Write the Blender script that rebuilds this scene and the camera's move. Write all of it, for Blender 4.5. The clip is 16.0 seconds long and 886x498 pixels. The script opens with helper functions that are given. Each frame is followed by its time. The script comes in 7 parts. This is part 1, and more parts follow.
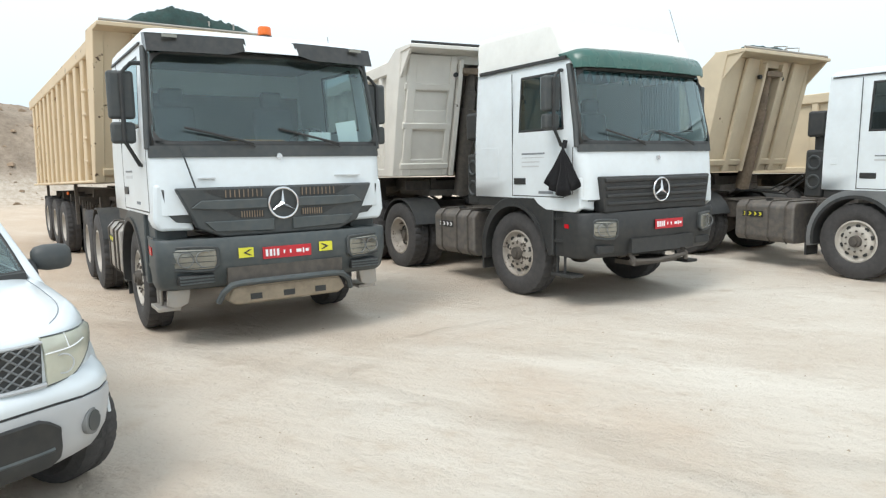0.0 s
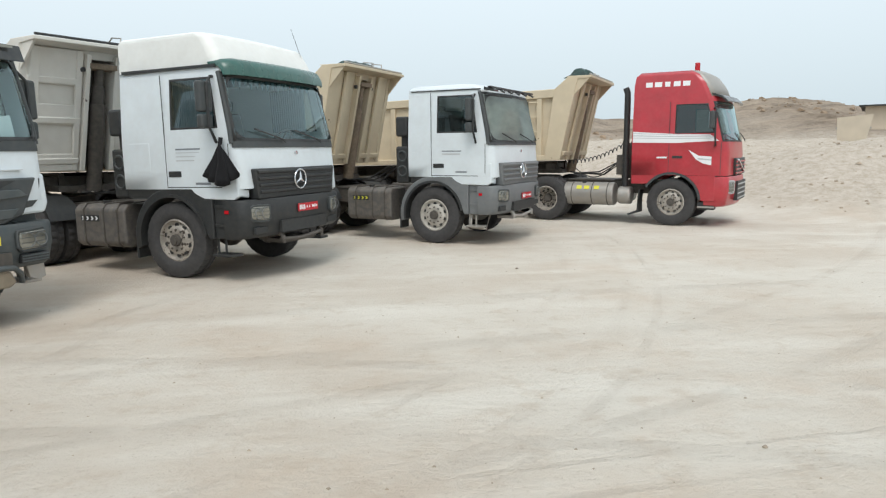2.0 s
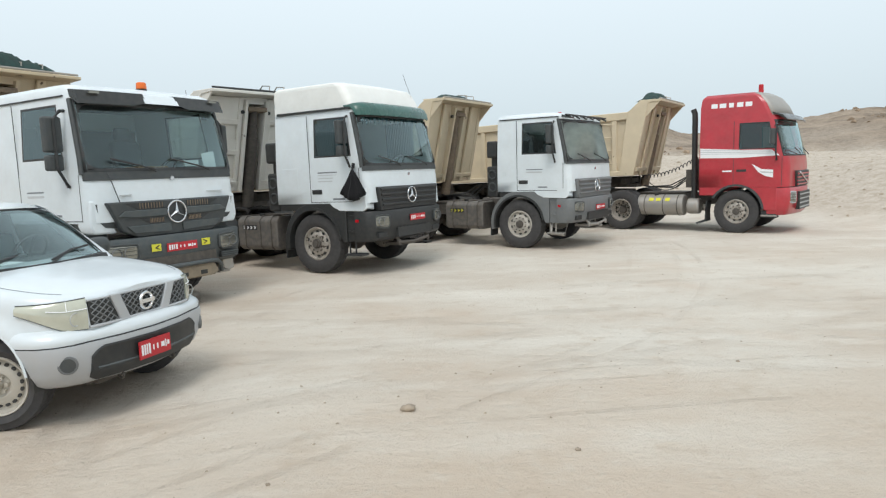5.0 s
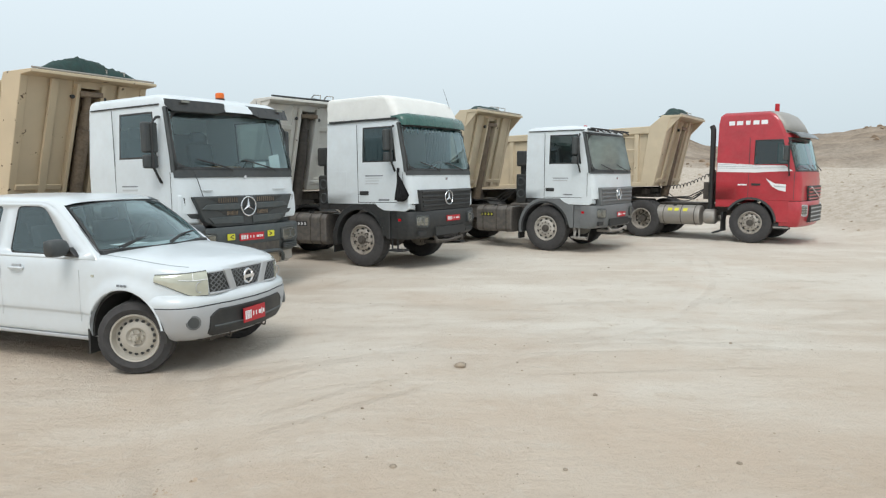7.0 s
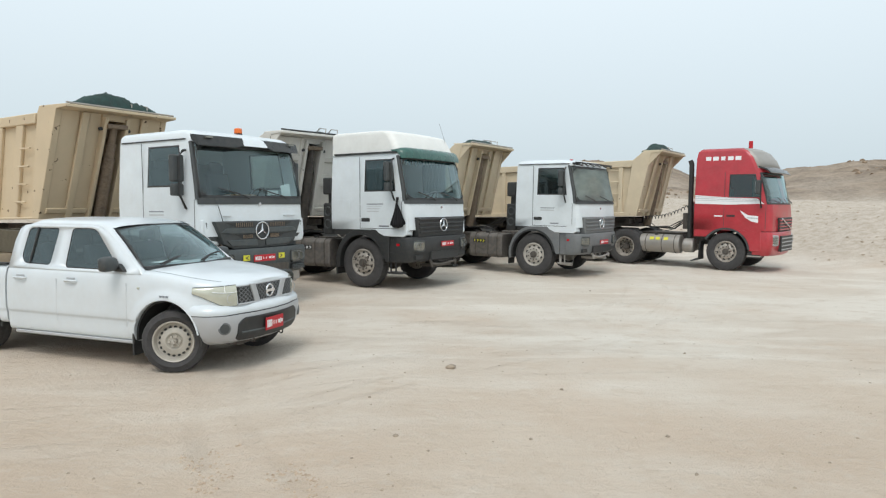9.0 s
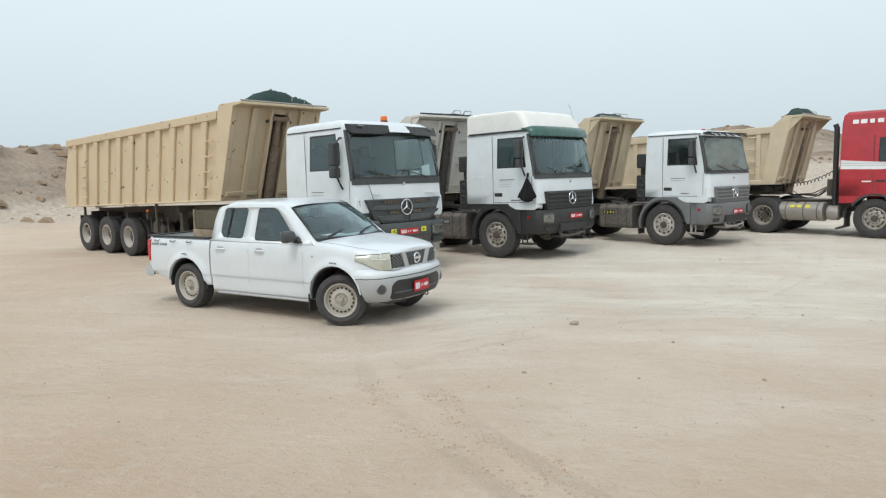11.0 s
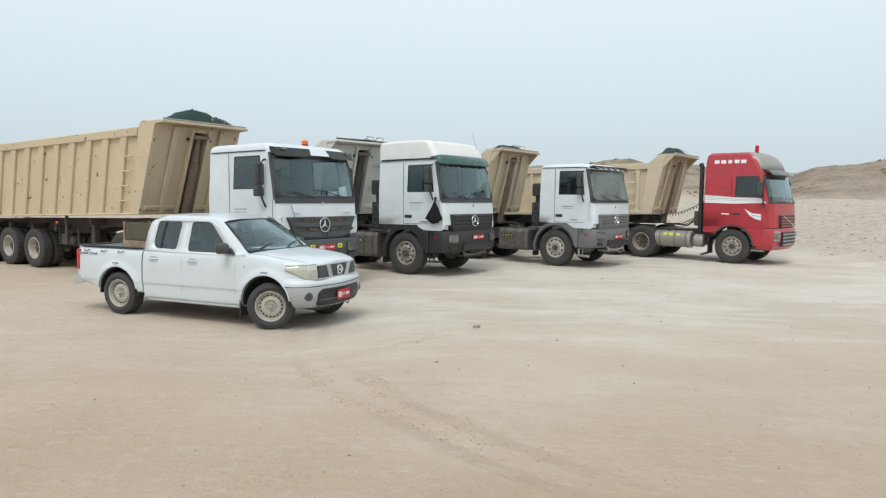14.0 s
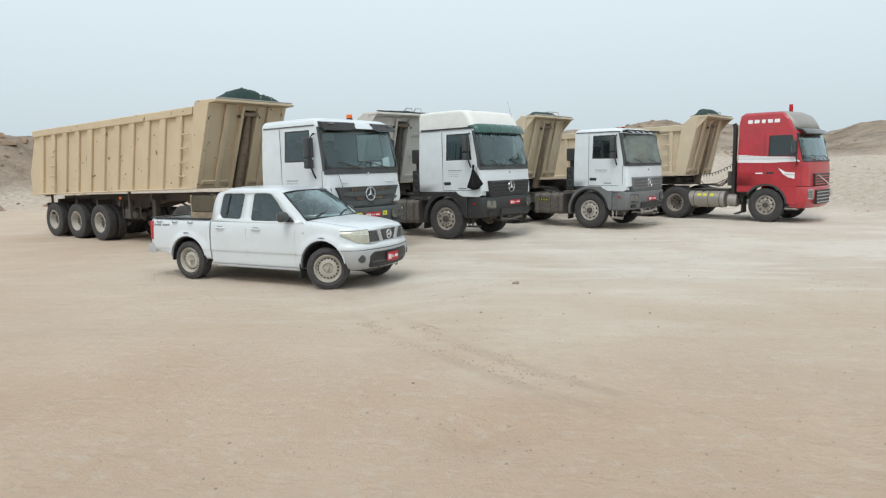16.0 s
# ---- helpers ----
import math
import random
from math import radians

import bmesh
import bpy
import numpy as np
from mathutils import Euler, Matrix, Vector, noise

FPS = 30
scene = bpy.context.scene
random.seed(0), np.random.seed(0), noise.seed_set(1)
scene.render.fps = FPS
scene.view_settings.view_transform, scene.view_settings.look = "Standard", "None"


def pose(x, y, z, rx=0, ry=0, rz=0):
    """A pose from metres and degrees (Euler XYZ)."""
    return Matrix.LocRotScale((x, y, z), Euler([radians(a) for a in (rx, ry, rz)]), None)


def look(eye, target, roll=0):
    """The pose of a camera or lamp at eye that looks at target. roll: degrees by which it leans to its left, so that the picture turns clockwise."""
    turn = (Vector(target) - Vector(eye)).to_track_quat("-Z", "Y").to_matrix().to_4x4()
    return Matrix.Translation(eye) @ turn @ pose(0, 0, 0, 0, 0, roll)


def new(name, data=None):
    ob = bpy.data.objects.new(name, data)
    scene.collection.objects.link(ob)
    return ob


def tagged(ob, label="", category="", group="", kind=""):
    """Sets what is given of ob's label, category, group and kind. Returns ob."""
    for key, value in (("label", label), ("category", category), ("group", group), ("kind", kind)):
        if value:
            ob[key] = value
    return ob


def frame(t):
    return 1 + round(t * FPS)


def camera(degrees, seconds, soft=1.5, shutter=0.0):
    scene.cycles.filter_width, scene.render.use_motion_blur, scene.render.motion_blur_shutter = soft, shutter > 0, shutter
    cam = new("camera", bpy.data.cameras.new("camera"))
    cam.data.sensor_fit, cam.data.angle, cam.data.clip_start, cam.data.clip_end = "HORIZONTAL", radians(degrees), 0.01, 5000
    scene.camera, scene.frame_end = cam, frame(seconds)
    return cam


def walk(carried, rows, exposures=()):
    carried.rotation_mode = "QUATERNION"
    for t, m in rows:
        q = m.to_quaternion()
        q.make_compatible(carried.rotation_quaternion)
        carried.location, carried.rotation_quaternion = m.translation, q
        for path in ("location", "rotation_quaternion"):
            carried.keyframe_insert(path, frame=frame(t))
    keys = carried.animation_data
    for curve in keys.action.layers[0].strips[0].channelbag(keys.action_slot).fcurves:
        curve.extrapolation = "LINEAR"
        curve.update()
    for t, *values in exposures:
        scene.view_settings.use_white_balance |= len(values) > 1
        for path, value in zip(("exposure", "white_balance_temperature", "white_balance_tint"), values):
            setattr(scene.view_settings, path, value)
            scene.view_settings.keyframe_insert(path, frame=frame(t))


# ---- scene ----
cam = camera(66.2, 16.0, soft=1.25)
PATH = [
    (0, (3.23, 8.56, 1.89), (2.344, 10.333, 1.623), -0.6),
    (0.5, (3.012, 8.226, 1.914), (2.31, 10.091, 1.745), -2.1),
    (1, (2.812, 7.694, 1.894), (2.554, 9.673, 1.761), -0.5),
    (1.5, (2.843, 7.287, 1.903), (2.738, 9.273, 1.686), -3.1),
    (2, (2.71, 6.769, 1.911), (2.957, 8.732, 1.617), -0.5),
    (2.5, (2.685, 6.225, 1.821), (2.887, 8.201, 1.59), -1.2),
    (3, (2.621, 5.724, 1.864), (2.758, 7.713, 1.713), -2.1),
    (3.5, (2.462, 5.324, 1.895), (2.743, 7.292, 1.681), 0.1),
    (4, (2.49, 4.959, 1.844), (2.634, 6.937, 1.586), -1.4),
    (4.2, (2.512, 4.83, 1.867), (2.564, 6.816, 1.638), -1.4),
    (6.3, (2.162, 3.406, 1.981), (2.123, 5.389, 1.725), -1.3),
    (6.5, (2.126, 3.26, 1.978), (2.11, 5.253, 1.814), 0.3),
    (7, (2.179, 2.971, 1.979), (2.116, 4.958, 1.757), -0.1),
    (7.5, (2.171, 2.756, 2.037), (2.04, 4.745, 1.875), 0.4),
    (8, (2.106, 2.608, 2.068), (2.007, 4.6, 1.922), -0.1),
    (8.5, (2.16, 2.255, 2.029), (2.091, 4.241, 1.803), 1.0),
    (9, (2.225, 1.762, 2.033), (2.176, 3.757, 1.889), 0.6),
    (9.2, (2.207, 1.618, 2.035), (1.992, 3.596, 1.832), 0.4),
    (11.3, (2.434, 0.475, 2.082), (1.995, 2.414, 1.865), -1.2),
    (11.5, (2.448, 0.375, 2.076), (2.18, 2.343, 1.843), -0.7),
    (12, (2.474, 0.113, 2.11), (2.44, 2.104, 1.93), -0.4),
    (12.5, (2.266, -0.095, 2.075), (2.158, 1.893, 1.882), -1.1),
    (13, (2.251, -0.255, 2.114), (2.051, 1.73, 1.972), 0.0),
    (13.5, (2.423, -0.504, 2.088), (2.171, 1.469, 1.883), -0.4),
    (14, (2.391, -0.78, 2.1), (2.239, 1.208, 1.946), 0.7),
    (14.5, (2.327, -1.072, 2.151), (2.125, 0.907, 1.945), -0.6),
    (15, (2.382, -1.283, 2.119), (2.193, 0.7, 1.938), 0.5),
    (15.5, (2.438, -1.437, 2.145), (2.186, 0.529, 1.877), -0.1),
    (16, (2.382, -1.725, 2.112), (2.126, 0.243, 1.864), -0.9),
]
walk(cam, [(t, look(eye, target, roll)) for t, eye, target, roll in PATH],
     [(0, 0.40), (0.6, 0.34), (1.0, 0.21), (1.6, 0.08), (2.2, 0.04), (4, 0.03), (7, -0.02), (10, -0.05), (16, -0.09)])

# ---- light ----
world = bpy.data.worlds.new("sky")
scene.world = world
world.use_nodes = True
wn, wl = world.node_tree.nodes, world.node_tree.links
sky = wn.new("ShaderNodeTexSky")
sky.sky_type, sky.sun_disc = "NISHITA", False
sky.sun_elevation, sky.sun_rotation = radians(58), radians(190)
sky.air_density, sky.dust_density, sky.ozone_density = 1.0, 6.0, 1.0
geo = wn.new("ShaderNodeTexCoord")
sep = wn.new("ShaderNodeSeparateXYZ")
wl.new(geo.outputs["Generated"], sep.inputs[0])
haze = wn.new("ShaderNodeValToRGB")
haze.color_ramp.elements[0].position, haze.color_ramp.elements[0].color = 0.0, (6.9, 8.1, 8.7, 1)
haze.color_ramp.elements[1].position, haze.color_ramp.elements[1].color = 0.34, (9.9, 11.1, 11.8, 1)
wl.new(sep.outputs["Z"], haze.inputs[0])
blend = wn.new("ShaderNodeMix")
blend.data_type = "RGBA"
blend.inputs["Factor"].default_value = 0.86
wl.new(sky.outputs[0], blend.inputs["A"])
wl.new(haze.outputs[0], blend.inputs["B"])
wl.new(blend.outputs["Result"], wn["Background"].inputs["Color"])
wn["Background"].inputs["Strength"].default_value = 0.1

sun = new("sun", bpy.data.lights.new("sun", "SUN"))
sun.data.energy, sun.data.angle, sun.data.color = 1.45, radians(24), (1.0, 0.98, 0.95)
sun.matrix_world = look((0, 0, 30), (3, 18, 0))

# ---- materials ----
def mat(name, base, rough=0.6, metal=0.0, dust=0.0, dust_col=(0.46, 0.37, 0.27), spots=None, spot_amount=0.0, spot_scale=6.0,
        vary=0.12, scale=3.0, bump=0.0, bump_scale=40.0, coat=0.0, spec=0.5):
    m = bpy.data.materials.new(name)
    m.use_nodes = True
    n, l = m.node_tree.nodes, m.node_tree.links
    b = n["Principled BSDF"]
    co = n.new("ShaderNodeTexCoord")
    big = n.new("ShaderNodeTexNoise")
    big.inputs["Scale"].default_value, big.inputs["Detail"].default_value = scale, 6
    l.new(co.outputs["Object"], big.inputs["Vector"])
    ramp = n.new("ShaderNodeValToRGB")
    ramp.color_ramp.elements[0].position, ramp.color_ramp.elements[1].position = 0.3, 0.72
    ramp.color_ramp.elements[0].color = (*[c * (1 - vary) for c in base], 1)
    ramp.color_ramp.elements[1].color = (*[min(1, c * (1 + vary * 0.6)) for c in base], 1)
    l.new(big.outputs["Fac"], ramp.inputs[0])
    out = ramp.outputs[0]
    rough_out = None
    if dust > 0:
        fine = n.new("ShaderNodeTexNoise")
        fine.inputs["Scale"].default_value, fine.inputs["Detail"].default_value = scale * 4.3, 8
        l.new(co.outputs["Object"], fine.inputs["Vector"])
        dr = n.new("ShaderNodeMapRange")
        dr.inputs["From Min"].default_value, dr.inputs["From Max"].default_value = 0.35, 0.75
        dr.inputs["To Min"].default_value, dr.inputs["To Max"].default_value = dust * 0.35, dust
        l.new(fine.outputs["Fac"], dr.inputs["Value"])
        mx = n.new("ShaderNodeMix")
        mx.data_type = "RGBA"
        l.new(dr.outputs[0], mx.inputs["Factor"])
        l.new(out, mx.inputs["A"])
        mx.inputs["B"].default_value = (*dust_col, 1)
        out = mx.outputs["Result"]
    if spots:
        vs = n.new("ShaderNodeTexNoise")
        vs.inputs["Scale"].default_value, vs.inputs["Detail"].default_value, vs.inputs["Roughness"].default_value = spot_scale, 5, 0.6
        l.new(co.outputs["Object"], vs.inputs["Vector"])
        sr = n.new("ShaderNodeMapRange")
        sr.inputs["From Min"].default_value, sr.inputs["From Max"].default_value = 0.72 - spot_amount, 0.75 - spot_amount
        l.new(vs.outputs["Fac"], sr.inputs["Value"])
        mx2 = n.new("ShaderNodeMix")
        mx2.data_type = "RGBA"
        l.new(sr.outputs[0], mx2.inputs["Factor"])
        l.new(out, mx2.inputs["A"])
        mx2.inputs["B"].default_value = (*spots, 1)
        out = mx2.outputs["Result"]
    l.new(out, b.inputs["Base Color"])
    rr = n.new("ShaderNodeMapRange")
    rr.inputs["To Min"].default_value, rr.inputs["To Max"].default_value = max(0.02, rough - 0.08), min(1, rough + 0.12)
    l.new(big.outputs["Fac"], rr.inputs["Value"])
    l.new(rr.outputs[0], b.inputs["Roughness"])
    b.inputs["Metallic"].default_value = metal
    b.inputs["Specular IOR Level"].default_value = spec
    if coat:
        b.inputs["Coat Weight"].default_value, b.inputs["Coat Roughness"].default_value = coat, 0.12
    if bump:
        bn = n.new("ShaderNodeTexNoise")
        bn.inputs["Scale"].default_value, bn.inputs["Detail"].default_value = bump_scale, 4
        l.new(co.outputs["Object"], bn.inputs["Vector"])
        bp = n.new("ShaderNodeBump")
        bp.inputs["Strength"].default_value, bp.inputs["Distance"].default_value = bump, 0.02
        l.new(bn.outputs["Fac"], bp.inputs["Height"])
        l.new(bp.outputs[0], b.inputs["Normal"])
    return m

def glass_mat(name, tint, rough=0.03, clear=0.5, gloss=0.85, base=0.08):
    m = bpy.data.materials.new(name)
    m.use_nodes = True
    n, l = m.node_tree.nodes, m.node_tree.links
    n.remove(n["Principled BSDF"])
    tr = n.new("ShaderNodeBsdfTransparent")
    tr.inputs["Color"].default_value = (*tint, 1)
    gl = n.new("ShaderNodeBsdfGlossy")
    gl.inputs["Roughness"].default_value = rough
    gl.inputs["Color"].default_value = (0.80, 0.96, 0.98, 1)
    lw = n.new("ShaderNodeLayerWeight")
    lw.inputs["Blend"].default_value = 0.5
    pw = n.new("ShaderNodeMath")
    pw.operation = "POWER"
    l.new(lw.outputs["Facing"], pw.inputs[0])
    pw.inputs[1].default_value = 3.0
    fr = n.new("ShaderNodeMath")
    fr.operation = "MULTIPLY_ADD"
    l.new(pw.outputs[0], fr.inputs[0])
    fr.inputs[1].default_value, fr.inputs[2].default_value = gloss, base
    mx = n.new("ShaderNodeMixShader")
    l.new(fr.outputs[0], mx.inputs[0])
    l.new(tr.outputs[0], mx.inputs[1])
    l.new(gl.outputs[0], mx.inputs[2])
    df = n.new("ShaderNodeBsdfDiffuse")
    df.inputs["Color"].default_value = (0.44, 0.49, 0.46, 1)
    no = n.new("ShaderNodeTexNoise")
    no.inputs["Scale"].default_value, no.inputs["Detail"].default_value = 5.0, 5
    mr = n.new("ShaderNodeMapRange")
    mr.inputs["To Min"].default_value, mr.inputs["To Max"].default_value = 0.035 * clear, 0.07 * clear
    l.new(no.outputs["Fac"], mr.inputs["Value"])
    m2 = n.new("ShaderNodeMixShader")
    l.new(mr.outputs[0], m2.inputs[0])
    l.new(mx.outputs[0], m2.inputs[1])
    l.new(df.outputs[0], m2.inputs[2])
    l.new(m2.outputs[0], n["Material Output"].inputs["Surface"])
    return m

WHITE = mat("white_paint", (0.70, 0.76, 0.79), 0.38, dust=0.11, vary=0.05, coat=0.3)
WHITE_OLD = mat("aged_white_roof", (0.79, 0.80, 0.77), 0.5, dust=0.12, vary=0.06)
WHITE_CAR = mat("white_car_paint", (0.655, 0.71, 0.74), 0.3, dust=0.10, vary=0.04, coat=0.5)
RED = mat("red_paint", (0.45, 0.020, 0.036), 0.35, dust=0.07, vary=0.15, coat=0.4)
GREY = mat("grey_plastic", (0.042, 0.052, 0.057), 0.5, dust=0.07, vary=0.15, spec=0.42)
GREY_L = mat("light_grey_plastic", (0.055, 0.071, 0.078), 0.5, dust=0.08, vary=0.15, spec=0.42)
GREY_P = mat("pale_grey_plastic", (0.14, 0.155, 0.165), 0.55, dust=0.12, vary=0.15)
BLACK = mat("black_plastic", (0.022, 0.026, 0.029), 0.5, dust=0.05, vary=0.2, spec=0.42)
GREEN = mat("green_visor_acrylic", (0.02, 0.10, 0.085), 0.25, dust=0.08, vary=0.2)
SMOKE = mat("smoked_visor_acrylic", (0.016, 0.02, 0.022), 0.2, dust=0.06, vary=0.2)
RUBBER = mat("tyre_rubber", (0.040, 0.040, 0.042), 0.85, dust=0.16, dust_col=(0.20, 0.18, 0.16), vary=0.2, scale=4, bump=0.3)
RIM = mat("dusty_steel_rim", (0.50, 0.48, 0.44), 0.55, 0.1, dust=0.25, vary=0.2, scale=7, spots=(0.10, 0.06, 0.035), spot_amount=0.06, spot_scale=9)
RIM_OLD = mat("worn_steel_rim", (0.46, 0.43, 0.39), 0.5, 0.4, dust=0.22, vary=0.3, scale=9, spots=(0.06, 0.045, 0.035), spot_amount=0.14, spot_scale=11)
RIM_CAR = mat("cream_steel_rim", (0.50, 0.48, 0.43), 0.5, 0.2, dust=0.25, vary=0.12, scale=8)
CHROME = mat("chrome", (0.68, 0.70, 0.72), 0.18, 0.95, dust=0.12, vary=0.08)
SILVER = mat("silver_plastic", (0.45, 0.47, 0.49), 0.4, 0.15, dust=0.12, vary=0.08)
STEEL = mat("dark_chassis_steel", (0.065, 0.061, 0.058), 0.7, 0.2, dust=0.36, dust_col=(0.24, 0.20, 0.155), vary=0.3)
ALU = mat("dull_aluminium", (0.36, 0.36, 0.35), 0.5, 0.5, dust=0.4, vary=0.12)
TANK = mat("grey_tank", (0.085, 0.087, 0.09), 0.55, 0.2, dust=0.26, vary=0.2)
BEIGE = mat("beige_painted_steel", (0.61, 0.495, 0.335), 0.6, dust=0.16, vary=0.08, scale=1.3, spots=(0.085, 0.05, 0.03), spot_amount=0.07, spot_scale=4.6, bump=0.12, bump_scale=6)
BEIGE2 = mat("sandy_painted_steel", (0.62, 0.525, 0.375), 0.62, dust=0.20, vary=0.12, scale=1.6, spots=(0.14, 0.09, 0.055), spot_amount=0.025, spot_scale=5.0, bump=0.12, bump_scale=6)
OFFWHITE = mat("dirty_offwhite_steel", (0.73, 0.71, 0.655), 0.6, dust=0.12, vary=0.12, scale=1.4, spots=(0.12, 0.075, 0.045), spot_amount=0.025, spot_scale=4.5, bump=0.12, bump_scale=6)
RUSTY = mat("rusty_worn_steel", (0.16, 0.115, 0.078), 0.75, 0.1, dust=0.35, vary=0.4, scale=5, bump=0.3)
NET = mat("dark_green_tarpaulin", (0.012, 0.045, 0.042), 0.85, dust=0.04, vary=0.4, scale=8, bump=0.6, bump_scale=18)
CLOTH = mat("black_cloth", (0.008, 0.008, 0.01), 0.95, vary=0.3, bump=0.3)
PLATE = mat("red_number_plate", (0.50, 0.02, 0.03), 0.4, vary=0.08)
PAPER = mat("white_paper", (0.8, 0.82, 0.82), 0.8, vary=0.04)
LETTER = mat("white_marking", (0.82, 0.83, 0.84), 0.5, vary=0.04)
DARKMARK = mat("faded_dark_marking", (0.22, 0.24, 0.26), 0.6, vary=0.2)
FAINT = mat("faint_marking", (0.52, 0.54, 0.55), 0.6, vary=0.1)
YELLOW = mat("yellow_reflective_sticker", (0.72, 0.68, 0.05), 0.4, vary=0.06)
ORANGE = mat("orange_plastic", (0.80, 0.16, 0.02), 0.35, vary=0.1)
REDLENS = mat("red_lens", (0.50, 0.012, 0.02), 0.25, vary=0.1)
LENS = mat("clear_lamp_lens", (0.25, 0.25, 0.215), 0.12, 0.35, dust=0.12, vary=0.15, scale=12, coat=0.6)
LENS_Y = mat("yellowed_lamp_lens", (0.52, 0.53, 0.44), 0.12, 0.15, dust=0.08, vary=0.12, scale=9, coat=0.6)
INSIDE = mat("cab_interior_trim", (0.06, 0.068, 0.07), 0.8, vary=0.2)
SEAT = mat("seat_fabric", (0.09, 0.11, 0.12), 0.9, vary=0.3)
CURTAIN = mat("blue_curtain_fabric", (0.07, 0.14, 0.17), 0.9, vary=0.3, scale=8)
BROWN = mat("brown_dashboard_mat", (0.34, 0.20, 0.10), 0.9, vary=0.3)
PANEL = mat("dirty_brown_panel", (0.085, 0.075, 0.05), 0.3, dust=0.3, dust_col=(0.24, 0.20, 0.14), vary=0.3, scale=5)
WOOD = mat("weathered_wood", (0.36, 0.28, 0.19), 0.85, vary=0.35, scale=6, bump=0.4)
GLASS = glass_mat("windscreen_glass", (0.66, 0.79, 0.79))
GLASS_DUSTY = glass_mat("dusty_windscreen_glass", (0.46, 0.56, 0.53), clear=7.0, gloss=0.15, base=0.03)
GLASS_SIDE = glass_mat("side_window_glass", (0.22, 0.29, 0.30))
GLASS_CAR = glass_mat("car_window_glass", (0.30, 0.35, 0.36))
MIRROR = mat("mirror_glass", (0.6, 0.65, 0.66), 0.06, 1.0, vary=0.02)
SKID = mat("dusty_bare_metal", (0.27, 0.225, 0.165), 0.7, 0.2, dust=0.3, vary=0.3, scale=6)
STONE_DENT = mat("dull_brown_stone_dent", (0.36, 0.295, 0.225), 0.95, vary=0.4, scale=9, bump=0.9, bump_scale=20)
ROCKM = mat("pale_stone", (0.40, 0.33, 0.25), 0.9, vary=0.3, scale=5, bump=0.6, bump_scale=25)
ROCKD = mat("brown_rock", (0.30, 0.22, 0.15), 0.95, vary=0.4, scale=0.8, bump=1.0, bump_scale=3)
CREAM = mat("weathered_cream_sheet", (0.56, 0.49, 0.39), 0.8, dust=0.2, vary=0.12, scale=1.5)
SHED = mat("beige_render", (0.58, 0.49, 0.385), 0.85, vary=0.12, scale=0.8)

TRACKS = [(-3, -11, 22.75, 0.14), (-3, -11, 24.4, 0.14), (10, -40, 53.6, 0.18), (10, -40, 55.5, 0.18), (-9, 40, 30.4, 0.13), (-9, 40, 32.0, 0.13), (-10.0, 22.2, 16.75, 0.07), (-10.0, 22.2, 17.65, 0.07), (-10.0, 22.2, 18.05, 0.07), (8.97, 11.29, 9.81, 0.11), (8.97, 11.29, 9.39, 0.11), (10, -40, 50.3, 0.05), (10, -40, 50.7, 0.04), (10, -40, 49.5, 0.05)]

